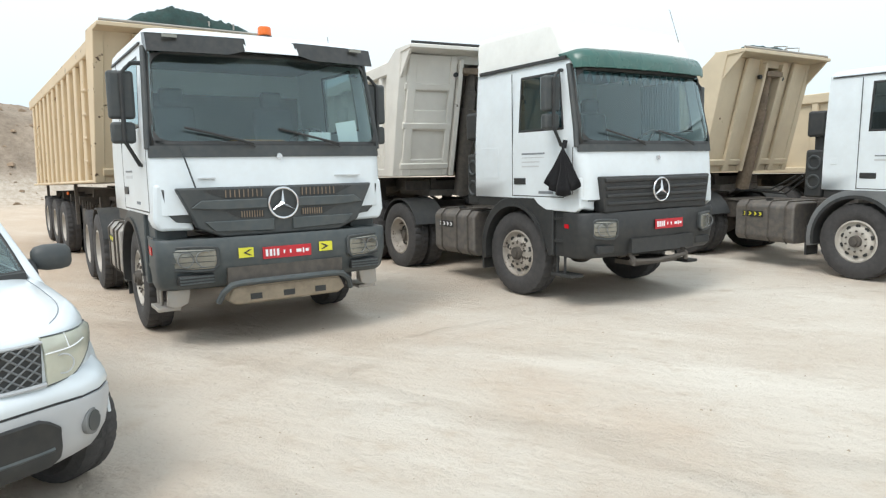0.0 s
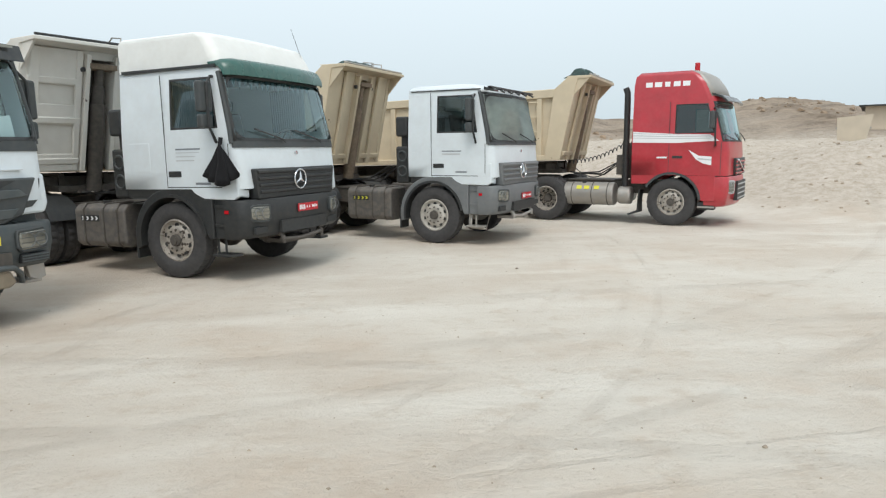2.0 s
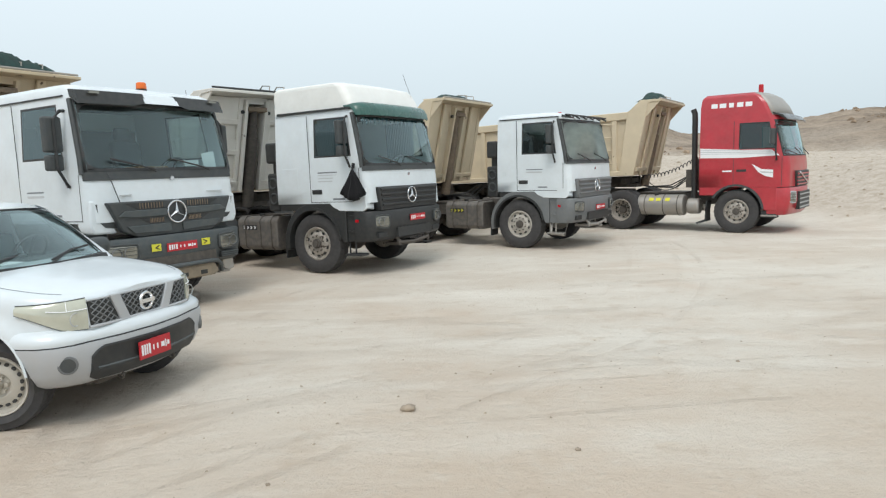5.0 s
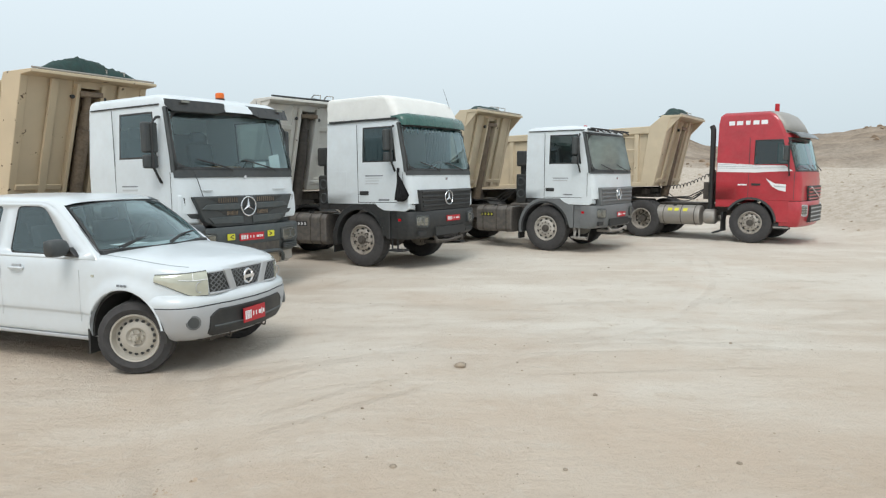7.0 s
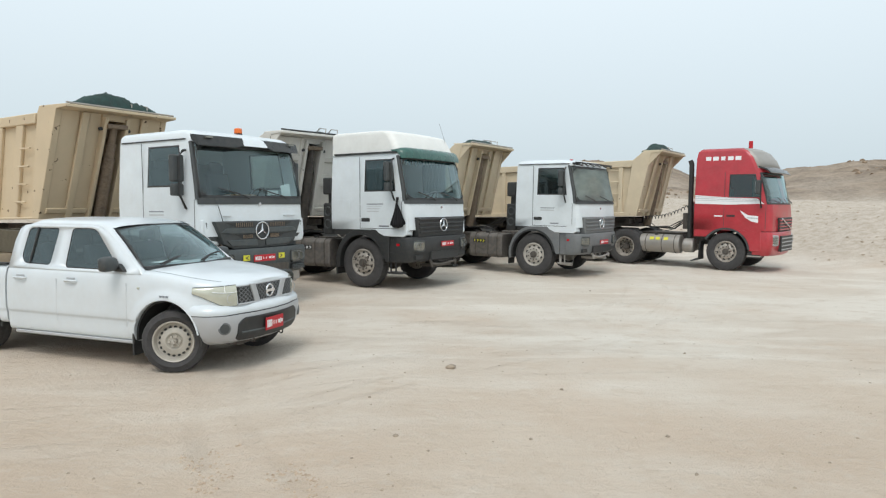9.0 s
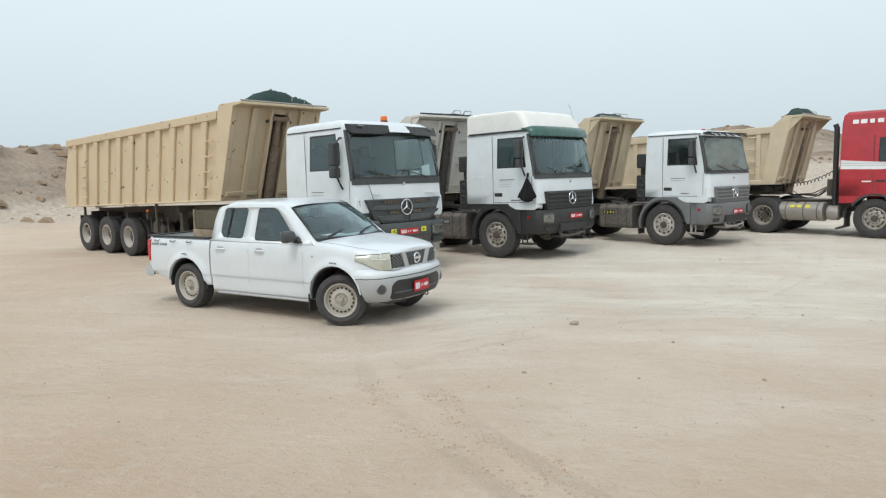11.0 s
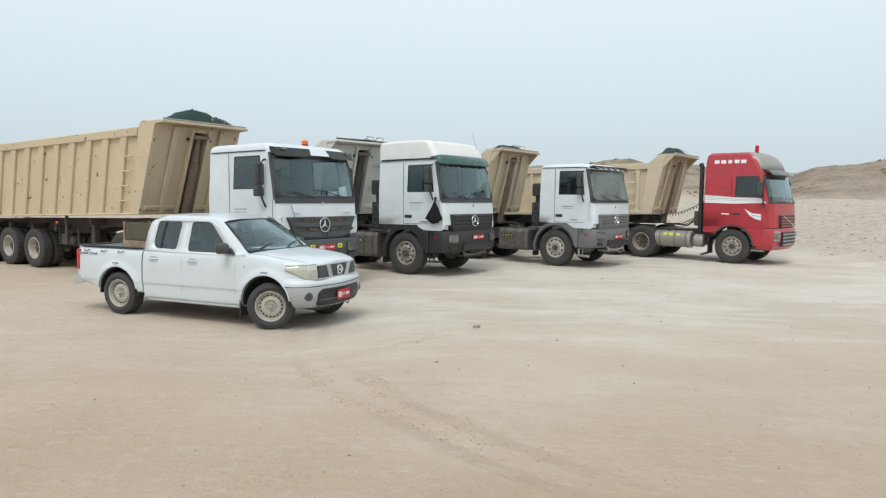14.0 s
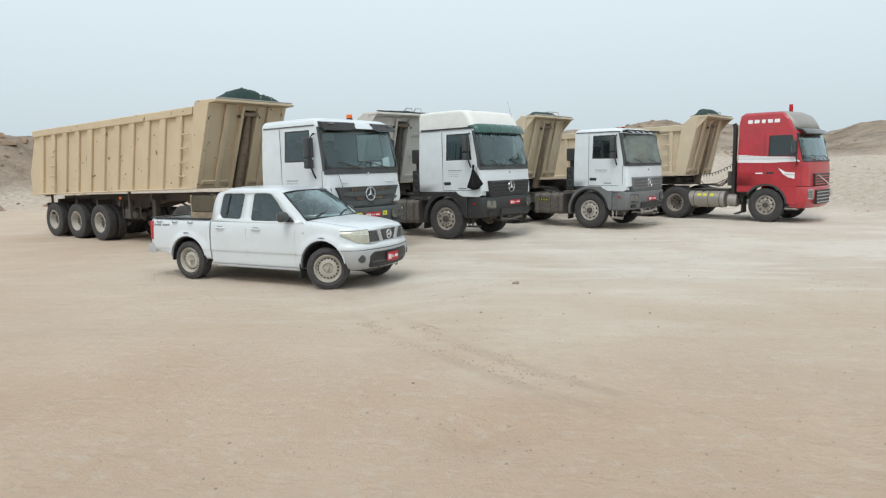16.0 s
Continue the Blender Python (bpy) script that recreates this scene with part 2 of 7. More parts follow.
def ground_material():
    m = bpy.data.materials.new("sandy_ground")
    m.use_nodes = True
    n, l = m.node_tree.nodes, m.node_tree.links
    b = n["Principled BSDF"]
    b.inputs["Roughness"].default_value = 0.95
    b.inputs["Specular IOR Level"].default_value = 0.15
    co = n.new("ShaderNodeTexCoord")
    def noise_node(scale, detail, vec=None, rough=0.55):
        t = n.new("ShaderNodeTexNoise")
        t.inputs["Scale"].default_value, t.inputs["Detail"].default_value, t.inputs["Roughness"].default_value = scale, detail, rough
        l.new(vec or co.outputs["Object"], t.inputs["Vector"])
        return t.outputs["Fac"]
    def mixc(fac, a, c):
        mx = n.new("ShaderNodeMix")
        mx.data_type = "RGBA"
        l.new(fac, mx.inputs["Factor"])
        for sock, v in (("A", a), ("B", c)):
            if isinstance(v, tuple):
                mx.inputs[sock].default_value = (*v, 1)
            else:
                l.new(v, mx.inputs[sock])
        return mx.outputs["Result"]
    def rng(fac, a, c, lo=0.0, hi=1.0):
        r = n.new("ShaderNodeMapRange")
        r.inputs["From Min"].default_value, r.inputs["From Max"].default_value = a, c
        r.inputs["To Min"].default_value, r.inputs["To Max"].default_value = lo, hi
        l.new(fac, r.inputs["Value"])
        return r.outputs[0]
    # streaks along the drive across the yard
    mp = n.new("ShaderNodeMapping")
    mp.inputs["Rotation"].default_value = (0, 0, radians(-14))
    mp.inputs["Scale"].default_value = (0.3, 1.2, 1.0)
    l.new(co.outputs["Object"], mp.inputs["Vector"])
    lane = n.new("ShaderNodeSeparateXYZ")
    l.new(co.outputs["Object"], lane.inputs[0])
    wob = n.new("ShaderNodeMath")
    wob.operation = "MULTIPLY_ADD"
    l.new(noise_node(0.18, 5), wob.inputs[0])
    wob.inputs[1].default_value = 9.0
    l.new(lane.outputs["Y"], wob.inputs[2])
    wobx = n.new("ShaderNodeMath")
    wobx.operation = "MULTIPLY_ADD"
    l.new(noise_node(0.22, 5), wobx.inputs[0])
    wobx.inputs[1].default_value = 5.0
    l.new(lane.outputs["X"], wobx.inputs[2])
    drive = n.new("ShaderNodeMath")
    drive.operation = "MULTIPLY"
    l.new(rng(wob.outputs[0], 8.0, 15.5), drive.inputs[0])
    l.new(rng(wobx.outputs[0], -6.0, 4.5, 0.25, 1.0), drive.inputs[1])
    packed = drive.outputs[0]
    sand = mixc(rng(noise_node(0.5, 5), 0.36, 0.64), (0.495, 0.372, 0.270), (0.545, 0.424, 0.316))
    pale = mixc(rng(noise_node(0.30, 4), 0.38, 0.62), (0.565, 0.495, 0.415), (0.645, 0.595, 0.52))
    col = mixc(packed, sand, pale)
    streak = n.new("ShaderNodeMath")
    streak.operation = "MULTIPLY"
    l.new(rng(noise_node(1.1, 6, mp.outputs[0]), 0.50, 0.74, 0, 0.9), streak.inputs[0])
    l.new(rng(packed, 0.0, 1.0, 0.08, 1.0), streak.inputs[1])
    col = mixc(streak.outputs[0], col, (0.70, 0.655, 0.58))
    col = mixc(rng(noise_node(0.42, 7, None, 0.62), 0.52, 0.66, 0, 0.42), col, (0.53, 0.41, 0.31))
    mp2 = n.new("ShaderNodeMapping")
    mp2.inputs["Rotation"].default_value = (0, 0, radians(-9))
    mp2.inputs["Scale"].default_value = (1.0, 2.4, 1.0)
    l.new(co.outputs["Object"], mp2.inputs["Vector"])
    col = mixc(rng(noise_node(1.6, 5, mp2.outputs[0], 0.65), 0.56, 0.76, 0, 0.16), col, (0.42, 0.335, 0.25))
    col = mixc(rng(noise_node(2.6, 8, None, 0.7), 0.53, 0.70, 0, 0.5), col, (0.475, 0.38, 0.288))
    col = mixc(rng(noise_node(7.0, 8, None, 0.75), 0.52, 0.70, 0, 0.5), col, (0.61, 0.56, 0.485))
    col = mixc(rng(noise_node(28, 5, None, 0.7), 0.56, 0.72, 0, 0.4), col, (0.37, 0.295, 0.222))
    col = mixc(rng(noise_node(55, 3, None, 0.7), 0.64, 0.74, 0, 0.55), col, (0.64, 0.60, 0.53))
    # tyre tracks: arcs across the yard
    total = None
    for cx, cy, radius, half in TRACKS:
        dist = n.new("ShaderNodeVectorMath")
        dist.operation = "DISTANCE"
        flat = n.new("ShaderNodeCombineXYZ")
        l.new(lane.outputs["X"], flat.inputs["X"])
        l.new(lane.outputs["Y"], flat.inputs["Y"])
        l.new(flat.outputs[0], dist.inputs[0])
        dist.inputs[1].default_value = (cx, cy, 0)
        off = n.new("ShaderNodeMath")
        off.operation = "SUBTRACT"
        l.new(dist.outputs["Value"], off.inputs[0])
        off.inputs[1].default_value = radius
        ab = n.new("ShaderNodeMath")
        ab.operation = "ABSOLUTE"
        l.new(off.outputs[0], ab.inputs[0])
        mask = rng(ab.outputs[0], half, half * 0.55)
        if total is None:
            total = mask
        else:
            mx = n.new("ShaderNodeMath")
            mx.operation = "MAXIMUM"
            l.new(total, mx.inputs[0])
            l.new(mask, mx.inputs[1])
            total = mx.outputs[0]
    worn = n.new("ShaderNodeMath")
    worn.operation = "MULTIPLY"
    l.new(total, worn.inputs[0])
    l.new(rng(noise_node(0.7, 6, None, 0.7), 0.36, 0.56), worn.inputs[1])
    tread = n.new("ShaderNodeMath")
    tread.operation = "MULTIPLY"
    l.new(worn.outputs[0], tread.inputs[0])
    l.new(rng(noise_node(14, 6, None, 0.75), 0.3, 0.7), tread.inputs[1])
    col = mixc(rng(tread.outputs[0], 0.0, 1.0, 0, 0.08), col, (0.41, 0.31, 0.225))
    # rocky slopes
    at = n.new("ShaderNodeAttribute")
    at.attribute_name = "rock"
    rockc = mixc(rng(noise_node(0.5, 8, None, 0.7), 0.35, 0.65), (0.125, 0.095, 0.07), (0.325, 0.255, 0.19))
    gravel = mixc(rng(noise_node(4.0, 10, None, 0.8), 0.4, 0.62), (0.40, 0.335, 0.265), (0.56, 0.50, 0.43))
    col = mixc(rng(at.outputs["Fac"], 0.05, 0.45), col, gravel)
    col = mixc(rng(at.outputs["Fac"], 0.5, 0.95), col, rockc)
    l.new(col, b.inputs["Base Color"])
    add = n.new("ShaderNodeMath")
    add.operation = "ADD"
    l.new(noise_node(9, 10, None, 0.72), add.inputs[0])
    l.new(noise_node(2.4, 7, mp2.outputs[0], 0.7), add.inputs[1])
    rut = n.new("ShaderNodeMath")
    rut.operation = "MULTIPLY_ADD"
    l.new(tread.outputs[0], rut.inputs[0])
    rut.inputs[1].default_value = -0.4
    l.new(add.outputs[0], rut.inputs[2])
    bp = n.new("ShaderNodeBump")
    bp.inputs["Strength"].default_value, bp.inputs["Distance"].default_value = 0.75, 0.06
    l.new(rut.outputs[0], bp.inputs["Height"])
    l.new(bp.outputs[0], b.inputs["Normal"])
    return m
GROUND = ground_material()

# ---- mesh helpers ----
def ease(a, b, x):
    f = min(1.0, max(0.0, (x - a) / (b - a)))
    return f * f * (3 - 2 * f)

def finish(name, bm, material, parent=None, label="", smooth=40, bevel=0.0, thick=0.0, flat_panels=False):
    bmesh.ops.recalc_face_normals(bm, faces=bm.faces)
    me = bpy.data.meshes.new(name)
    bm.to_mesh(me)
    bm.free()
    for one in (material if isinstance(material, (list, tuple)) else [material]):
        me.materials.append(one)
    if smooth:
        me.shade_smooth()
        me.set_sharp_from_angle(angle=radians(smooth))
    ob = new(name, me)
    if parent:
        ob.parent = parent
    if thick:
        md = ob.modifiers.new("wall", "SOLIDIFY")
        md.thickness, md.offset = thick, -1
    if bevel:
        md = ob.modifiers.new("edge", "BEVEL")
        md.width, md.segments, md.limit_method, md.angle_limit = bevel, 2, "ANGLE", radians(40)
    if flat_panels or bevel:
        md = ob.modifiers.new("panels", "WEIGHTED_NORMAL")
        md.keep_sharp, md.weight = True, 100 if flat_panels else 50
    if label:
        ob["label"] = label
    return ob

def part(name, bm, material, parent, label="", smooth=40, bevel=0.0, thick=0.0, flat_panels=False):
    return finish(name, bm, material, parent, label, smooth, bevel, thick, flat_panels)

def thing(name, m, label, category, group=""):
    ob = new(name)
    ob.matrix_world = m
    return tagged(ob, label, category, group)

def B():
    return bmesh.new()

def box(bm, x0, x1, y0, y1, z0, z1, rot=None):
    m = Matrix.Translation(((x0 + x1) / 2, (y0 + y1) / 2, (z0 + z1) / 2))
    if rot:
        m = m @ pose(0, 0, 0, *rot)
    bmesh.ops.create_cube(bm, size=1, matrix=m @ Matrix.Diagonal((abs(x1 - x0), abs(y1 - y0), abs(z1 - z0), 1)))
    return bm

def cyl(bm, a, b, r, n=16, r2=None):
    a, b = Vector(a), Vector(b)
    d = b - a
    m = Matrix.Translation((a + b) / 2) @ d.to_track_quat("Z", "Y").to_matrix().to_4x4()
    bmesh.ops.create_cone(bm, cap_ends=True, segments=n, radius1=r, radius2=r if r2 is None else r2, depth=d.length, matrix=m)
    return bm

def tube(bm, pts, r, n=8):
    pts = [Vector(p) for p in pts]
    rings, up = [], Vector((0, 0, 1))
    for i, p in enumerate(pts):
        d = (pts[min(i + 1, len(pts) - 1)] - pts[max(i - 1, 0)]).normalized()
        s = d.cross(up if abs(d.z) < 0.9 else Vector((1, 0, 0))).normalized()
        u = s.cross(d)
        rings.append([bm.verts.new(p + (s * math.cos(k * 2 * math.pi / n) + u * math.sin(k * 2 * math.pi / n)) * r) for k in range(n)])
    for a, c in zip(rings, rings[1:]):
        for k in range(n):
            bm.faces.new((a[k], a[(k + 1) % n], c[(k + 1) % n], c[k]))
    bm.faces.new(rings[0][::-1])
    bm.faces.new(rings[-1])
    return bm

def prism(bm, pts, axis, d0, d1):
    def v(p, d):
        return {"y": (p[0], d, p[1]), "x": (d, p[0], p[1]), "z": (p[0], p[1], d)}[axis]
    a = [bm.verts.new(v(p, d0)) for p in pts]
    c = [bm.verts.new(v(p, d1)) for p in pts]
    bm.faces.new(a)
    bm.faces.new(c[::-1])
    for i in range(len(pts)):
        j = (i + 1) % len(pts)
        bm.faces.new((a[i], a[j], c[j], c[i]))
    return bm

def lathe(bm, prof, n=36, origin=(0, 0, 0), close=False):
    o = Vector(origin)
    rings = []
    for r, y in prof:
        rings.append([bm.verts.new(o + Vector((r * math.cos(k * 2 * math.pi / n), y, r * math.sin(k * 2 * math.pi / n)))) for k in range(n)])
    pairs = list(zip(rings, rings[1:])) + ([(rings[-1], rings[0])] if close else [])
    for a, c in pairs:
        for k in range(n):
            bm.faces.new((a[k], a[(k + 1) % n], c[(k + 1) % n], c[k]))
    if not close:
        bm.faces.new(rings[0])
        bm.faces.new(rings[-1][::-1])
    return bm

def loft(bm, rings, closed=False, caps=True):
    vs = [[bm.verts.new(p) for p in r] for r in rings]
    n = len(vs[0])
    for a, c in zip(vs, vs[1:]):
        for k in range(n if closed else n - 1):
            bm.faces.new((a[k], a[(k + 1) % n], c[(k + 1) % n], c[k]))
    if caps and closed:
        bm.faces.new(vs[0][::-1])
        bm.faces.new(vs[-1])
    return vs

def arc(cx, cz, r, a0, a1, n):
    return [(cx + r * math.cos(radians(a0 + (a1 - a0) * k / n)), cz + r * math.sin(radians(a0 + (a1 - a0) * k / n))) for k in range(n + 1)]

def torus(bm, c, R, r, axis="x", n=28, k=8):
    c = Vector(c)
    vs = []
    for i in range(n):
        a = 2 * math.pi * i / n
        ring = []
        for j in range(k):
            b = 2 * math.pi * j / k
            q = (R + r * math.cos(b))
            p = {"x": (r * math.sin(b), q * math.cos(a), q * math.sin(a)), "z": (q * math.cos(a), q * math.sin(a), r * math.sin(b)),
                 "y": (q * math.cos(a), r * math.sin(b), q * math.sin(a))}[axis]
            ring.append(bm.verts.new(c + Vector(p)))
        vs.append(ring)
    for i in range(n):
        for j in range(k):
            bm.faces.new((vs[i][j], vs[(i + 1) % n][j], vs[(i + 1) % n][(j + 1) % k], vs[i][(j + 1) % k]))
    return bm

# ---- wheels: the axle lies along y, the outer face towards -y ----
def tyre_mesh(R, rim, w, lugs, deep=0.014):
    bm = B()
    n = lugs * 2
    prof = [(rim, -0.40, 0), (rim + 0.02, -0.47, 0), (rim + (R - rim) * 0.45, -0.53, 0), (R - 0.055, -0.48, 0), (R - 0.012, -0.43, 1), (R, -0.33, 1), (R, -0.09, 1), (R - deep, -0.07, 0),
            (R - deep, 0.07, 0), (R, 0.09, 2), (R, 0.33, 2), (R - 0.012, 0.43, 2), (R - 0.055, 0.48, 0), (rim + (R - rim) * 0.45, 0.53, 0), (rim + 0.02, 0.47, 0), (rim, 0.40, 0)]
    rings = []
    for k in range(n):
        a = 2 * math.pi * k / n
        ring = []
        for r, y, side in prof:
            low = (side == 1 and k % 4 == 0) or (side == 2 and k % 4 == 2)
            q = r - (deep if low else 0.0)
            ring.append(bm.verts.new((q * math.cos(a), y * w, q * math.sin(a))))
        rings.append(ring)
    m = len(prof)
    for k in range(n):
        a, c = rings[k], rings[(k + 1) % n]
        for i in range(m):
            j = (i + 1) % m
            bm.faces.new((a[i], a[j], c[j], c[i]))
    return bm

def mesh_of(bm, material, smooth=40):
    bmesh.ops.recalc_face_normals(bm, faces=bm.faces)
    me = bpy.data.meshes.new("shared")
    bm.to_mesh(me)
    bm.free()
    me.materials.append(material)
    me.shade_smooth()
    me.set_sharp_from_angle(angle=radians(smooth))
    return me

TR = 0.575
TYRE = mesh_of(tyre_mesh(TR, 0.315, 0.30, 60), RUBBER)
TYRE_CAR = mesh_of(tyre_mesh(0.365, 0.235, 0.25, 60, 0.005), RUBBER)
def rim_front(material):
    return mesh_of(lathe(B(), [(0.315, 0.1), (0.325, -0.125), (0.30, -0.135), (0.285, -0.09), (0.25, -0.075), (0.20, -0.115), (0.13, -0.125), (0.12, -0.12), (0.0, -0.12)], 36), material)
RIM_F, RIM_F_OLD = rim_front(RIM), rim_front(RIM_OLD)
RIM_R = mesh_of(lathe(B(), [(0.315, 0.1), (0.325, -0.135), (0.30, -0.14), (0.275, -0.02), (0.25, 0.05), (0.19, 0.07), (0.14, 0.06), (0.0, 0.06)], 36), RIM)
RIM_R_OLD = mesh_of(lathe(B(), [(0.315, 0.1), (0.325, -0.135), (0.30, -0.14), (0.275, -0.02), (0.25, 0.05), (0.19, 0.07), (0.14, 0.06), (0.0, 0.06)], 36), RIM_OLD)
RIM_C = mesh_of(lathe(B(), [(0.235, 0.1), (0.243, -0.105), (0.236, -0.116), (0.224, -0.112), (0.214, -0.075), (0.205, -0.045), (0.185, -0.042), (0.150, -0.068), (0.10, -0.074), (0.075, -0.05), (0.0, -0.05)], 40), RIM_CAR)
def hub_mesh(y, r=0.10, nuts=10, nr=0.155):
    bm = B()
    cyl(bm, (0, y + 0.06, 0), (0, y - 0.05, 0), r, 20, r * 0.85)
    cyl(bm, (0, y - 0.05, 0), (0, y - 0.075, 0), r * 0.55, 16)
    for k in range(nuts):
        a = 2 * math.pi * k / nuts
        cyl(bm, (nr * math.cos(a), y + 0.04, nr * math.sin(a)), (nr * math.cos(a), y - 0.02, nr * math.sin(a)), 0.016, 6)
    return bm
HUB_F = mesh_of(hub_mesh(-0.12), STEEL)
HUB_R = mesh_of(hub_mesh(0.02, 0.12, 10, 0.165), STEEL)
HUB_C = mesh_of(hub_mesh(-0.06, 0.035, 6, 0.06), RIM_CAR)
def hole_mesh(size, sq):
    bm = B()
    bmesh.ops.create_cone(bm, cap_ends=True, segments=10, radius1=size, radius2=size, depth=0.012, matrix=Matrix.Rotation(radians(90), 4, "X") @ Matrix.Diagonal((sq, 1, 1, 1)))
    return mesh_of(bm, BLACK)
HOLE_T, HOLE_C = hole_mesh(0.036, 0.72), hole_mesh(0.018, 0.8)

def wheel(parent, x, y, z, kind, steer=0, old=False):
    """kind: front, rear, car. Wheels on the left side turn their faces to +y."""
    rims = {"front": RIM_F_OLD if old else RIM_F, "rear": RIM_R_OLD if old else RIM_R, "car": RIM_C}
    ob = new("wheel", rims[kind])
    ob.parent = parent
    ob.matrix_basis = pose(x, y, z, 0, random.uniform(0, 60), (180 if y > 0 else 0) + steer)
    for name, me in (("tyre", TYRE_CAR if kind == "car" else TYRE), ("hub", {"front": HUB_F, "rear": HUB_R, "car": HUB_C}[kind])):
        sub = new(name, me)
        sub.parent = ob
    r, yy, count = {"front": (0.232, -0.096, 10), "rear": (0.222, 0.053, 10), "car": (0.170, -0.056, 18)}[kind]
    for k in range(count if abs(y) != 0.72 and abs(y) != 0.74 else 0):
        sub = new("vent_hole", HOLE_C if kind == "car" else HOLE_T)
        sub.parent = ob
        sub.matrix_basis = Matrix.Rotation(-2 * math.pi * k / count, 4, "Y") @ Matrix.Translation((r, yy, 0))
    return ob

# ---- lorry cabs: x forward from the front axle, y to the left, z up from the ground ----
def cab_ring(z, xr, xf, hw, side, rc=0.16, bow=0.07):
    """Plan outline at one height, from the rear right corner round the front to the rear left corner. side: x of the cuts along the flank."""
    xc = xf - bow - rc
    side = [max(min(x, xc - 0.02 * (len(side) - k)), xr + 0.02 * (k + 1)) for k, x in enumerate(side)]
    right = [(xr, -hw), *[(x, -hw) for x in side], (xc, -hw)]
    corner = [(xc + rc * math.sin(radians(a)), -hw + rc * (1 - math.cos(radians(a)))) for a in (22.5, 45, 67.5, 90)]
    flat = hw - rc
    front = [(xf - bow * (y / flat) ** 2, y) for y in (-flat * 0.55, 0.0, flat * 0.55)]
    pts = right + corner + front
    half = right + corner
    left = [(x, -y) for x, y in reversed(half)]
    return [(x, y, z) for x, y in pts + left]

def cab_shell(levels, parts_of):
    """levels: rings from low to high; parts_of(i, j): the name of the piece for the cell above level i, at segment j, or None."""
    out = {}
    n = len(levels[0])
    for i in range(len(levels) - 1):
        for j in range(n):
            key = parts_of(i, j)
            if key is None:
                continue
            bm = out.setdefault(key, B())
            k = (j + 1) % n
            bm.faces.new([bm.verts.new(p) for p in (levels[i][j], levels[i][k], levels[i + 1][k], levels[i + 1][j])])
    for bm in out.values():
        bmesh.ops.remove_doubles(bm, verts=bm.verts, dist=0.0005)
    return out

def framed(bm, width):
    """Splits a pane into (frame, pane) by an inset border."""
    bmesh.ops.recalc_face_normals(bm, faces=bm.faces)
    ring = bmesh.ops.inset_region(bm, faces=bm.faces[:], thickness=width, use_even_offset=True, use_boundary=True)["faces"]
    for f in bm.faces:
        f.tag = False
    for f in ring:
        f.tag = True
    other = bm.copy()
    flags = [f.tag for f in bm.faces]
    other.faces.ensure_lookup_table()
    bmesh.ops.delete(bm, geom=[f for f, t in zip(list(bm.faces), flags) if not t], context="FACES")
    bmesh.ops.delete(other, geom=[f for f, t in zip(list(other.faces), flags) if t], context="FACES")
    return bm, other

def pane_part(parent, name, bm, glass, width=0.045):
    frame_bm, pane_bm = framed(bm, width)
    gasket = part(name, frame_bm, BLACK, parent, "black rubber gasket round the glass", thick=0.03)
    pane = part("pane", pane_bm, glass, gasket, "tinted glass pane")
    pane.visible_shadow = False
    return gasket

def corner_fillets(parent, grid, r, material=BLACK, name="corner_filler"):
    """Rounds the four corners of a glass whose grid of points is given row by row."""
    for i, di in ((0, 1), (-1, -1)):
        for j, dj in ((0, 1), (-1, -1)):
            p = Vector(grid[i][j])
            a, b = Vector(grid[i][j + dj]), Vector(grid[i + di][j])
            nrm = (a - p).cross(b - p).normalized()
            if nrm.dot(p - Vector((-0.5, 0, 2.0))) < 0:
                nrm = -nrm
            ua, ub = (a - p).normalized(), (b - p).normalized()
            line = []
            for k in range(7):
                v = radians(90 * k / 6)
                line.append(p + ua * r * (1 - math.sin(v)) + ub * r * (1 - math.cos(v)))
            line.append(p)
            bm = B()
            lo, hi = [bm.verts.new(q + nrm * 0.001) for q in line], [bm.verts.new(q + nrm * 0.012) for q in line]
            bm.faces.new(lo)
            bm.faces.new(hi)
            for k in range(8):
                bm.faces.new((lo[k], lo[(k + 1) % 8], hi[(k + 1) % 8], hi[k]))
            part(name, bm, material, parent)

def star_badge(parent, x, y, z, R):
    bm = torus(B(), (x, y, z), R, R * 0.085)
    for a in (90, 210, 330):
        c, s = math.cos(radians(a)), math.sin(radians(a))
        w = R * 0.16
        tip = bm.verts.new((x, y + R * c, z + R * s))
        l1 = bm.verts.new((x, y - w * s, z + w * c))
        r1 = bm.verts.new((x, y + w * s, z - w * c))
        o = bm.verts.new((x + 0.03, y, z))
        for f in ((tip, l1, o), (tip, o, r1), (l1, r1, o)):
            bm.faces.new(f)
    return part("round_badge", bm, CHROME, parent, "chrome ring with three spokes")

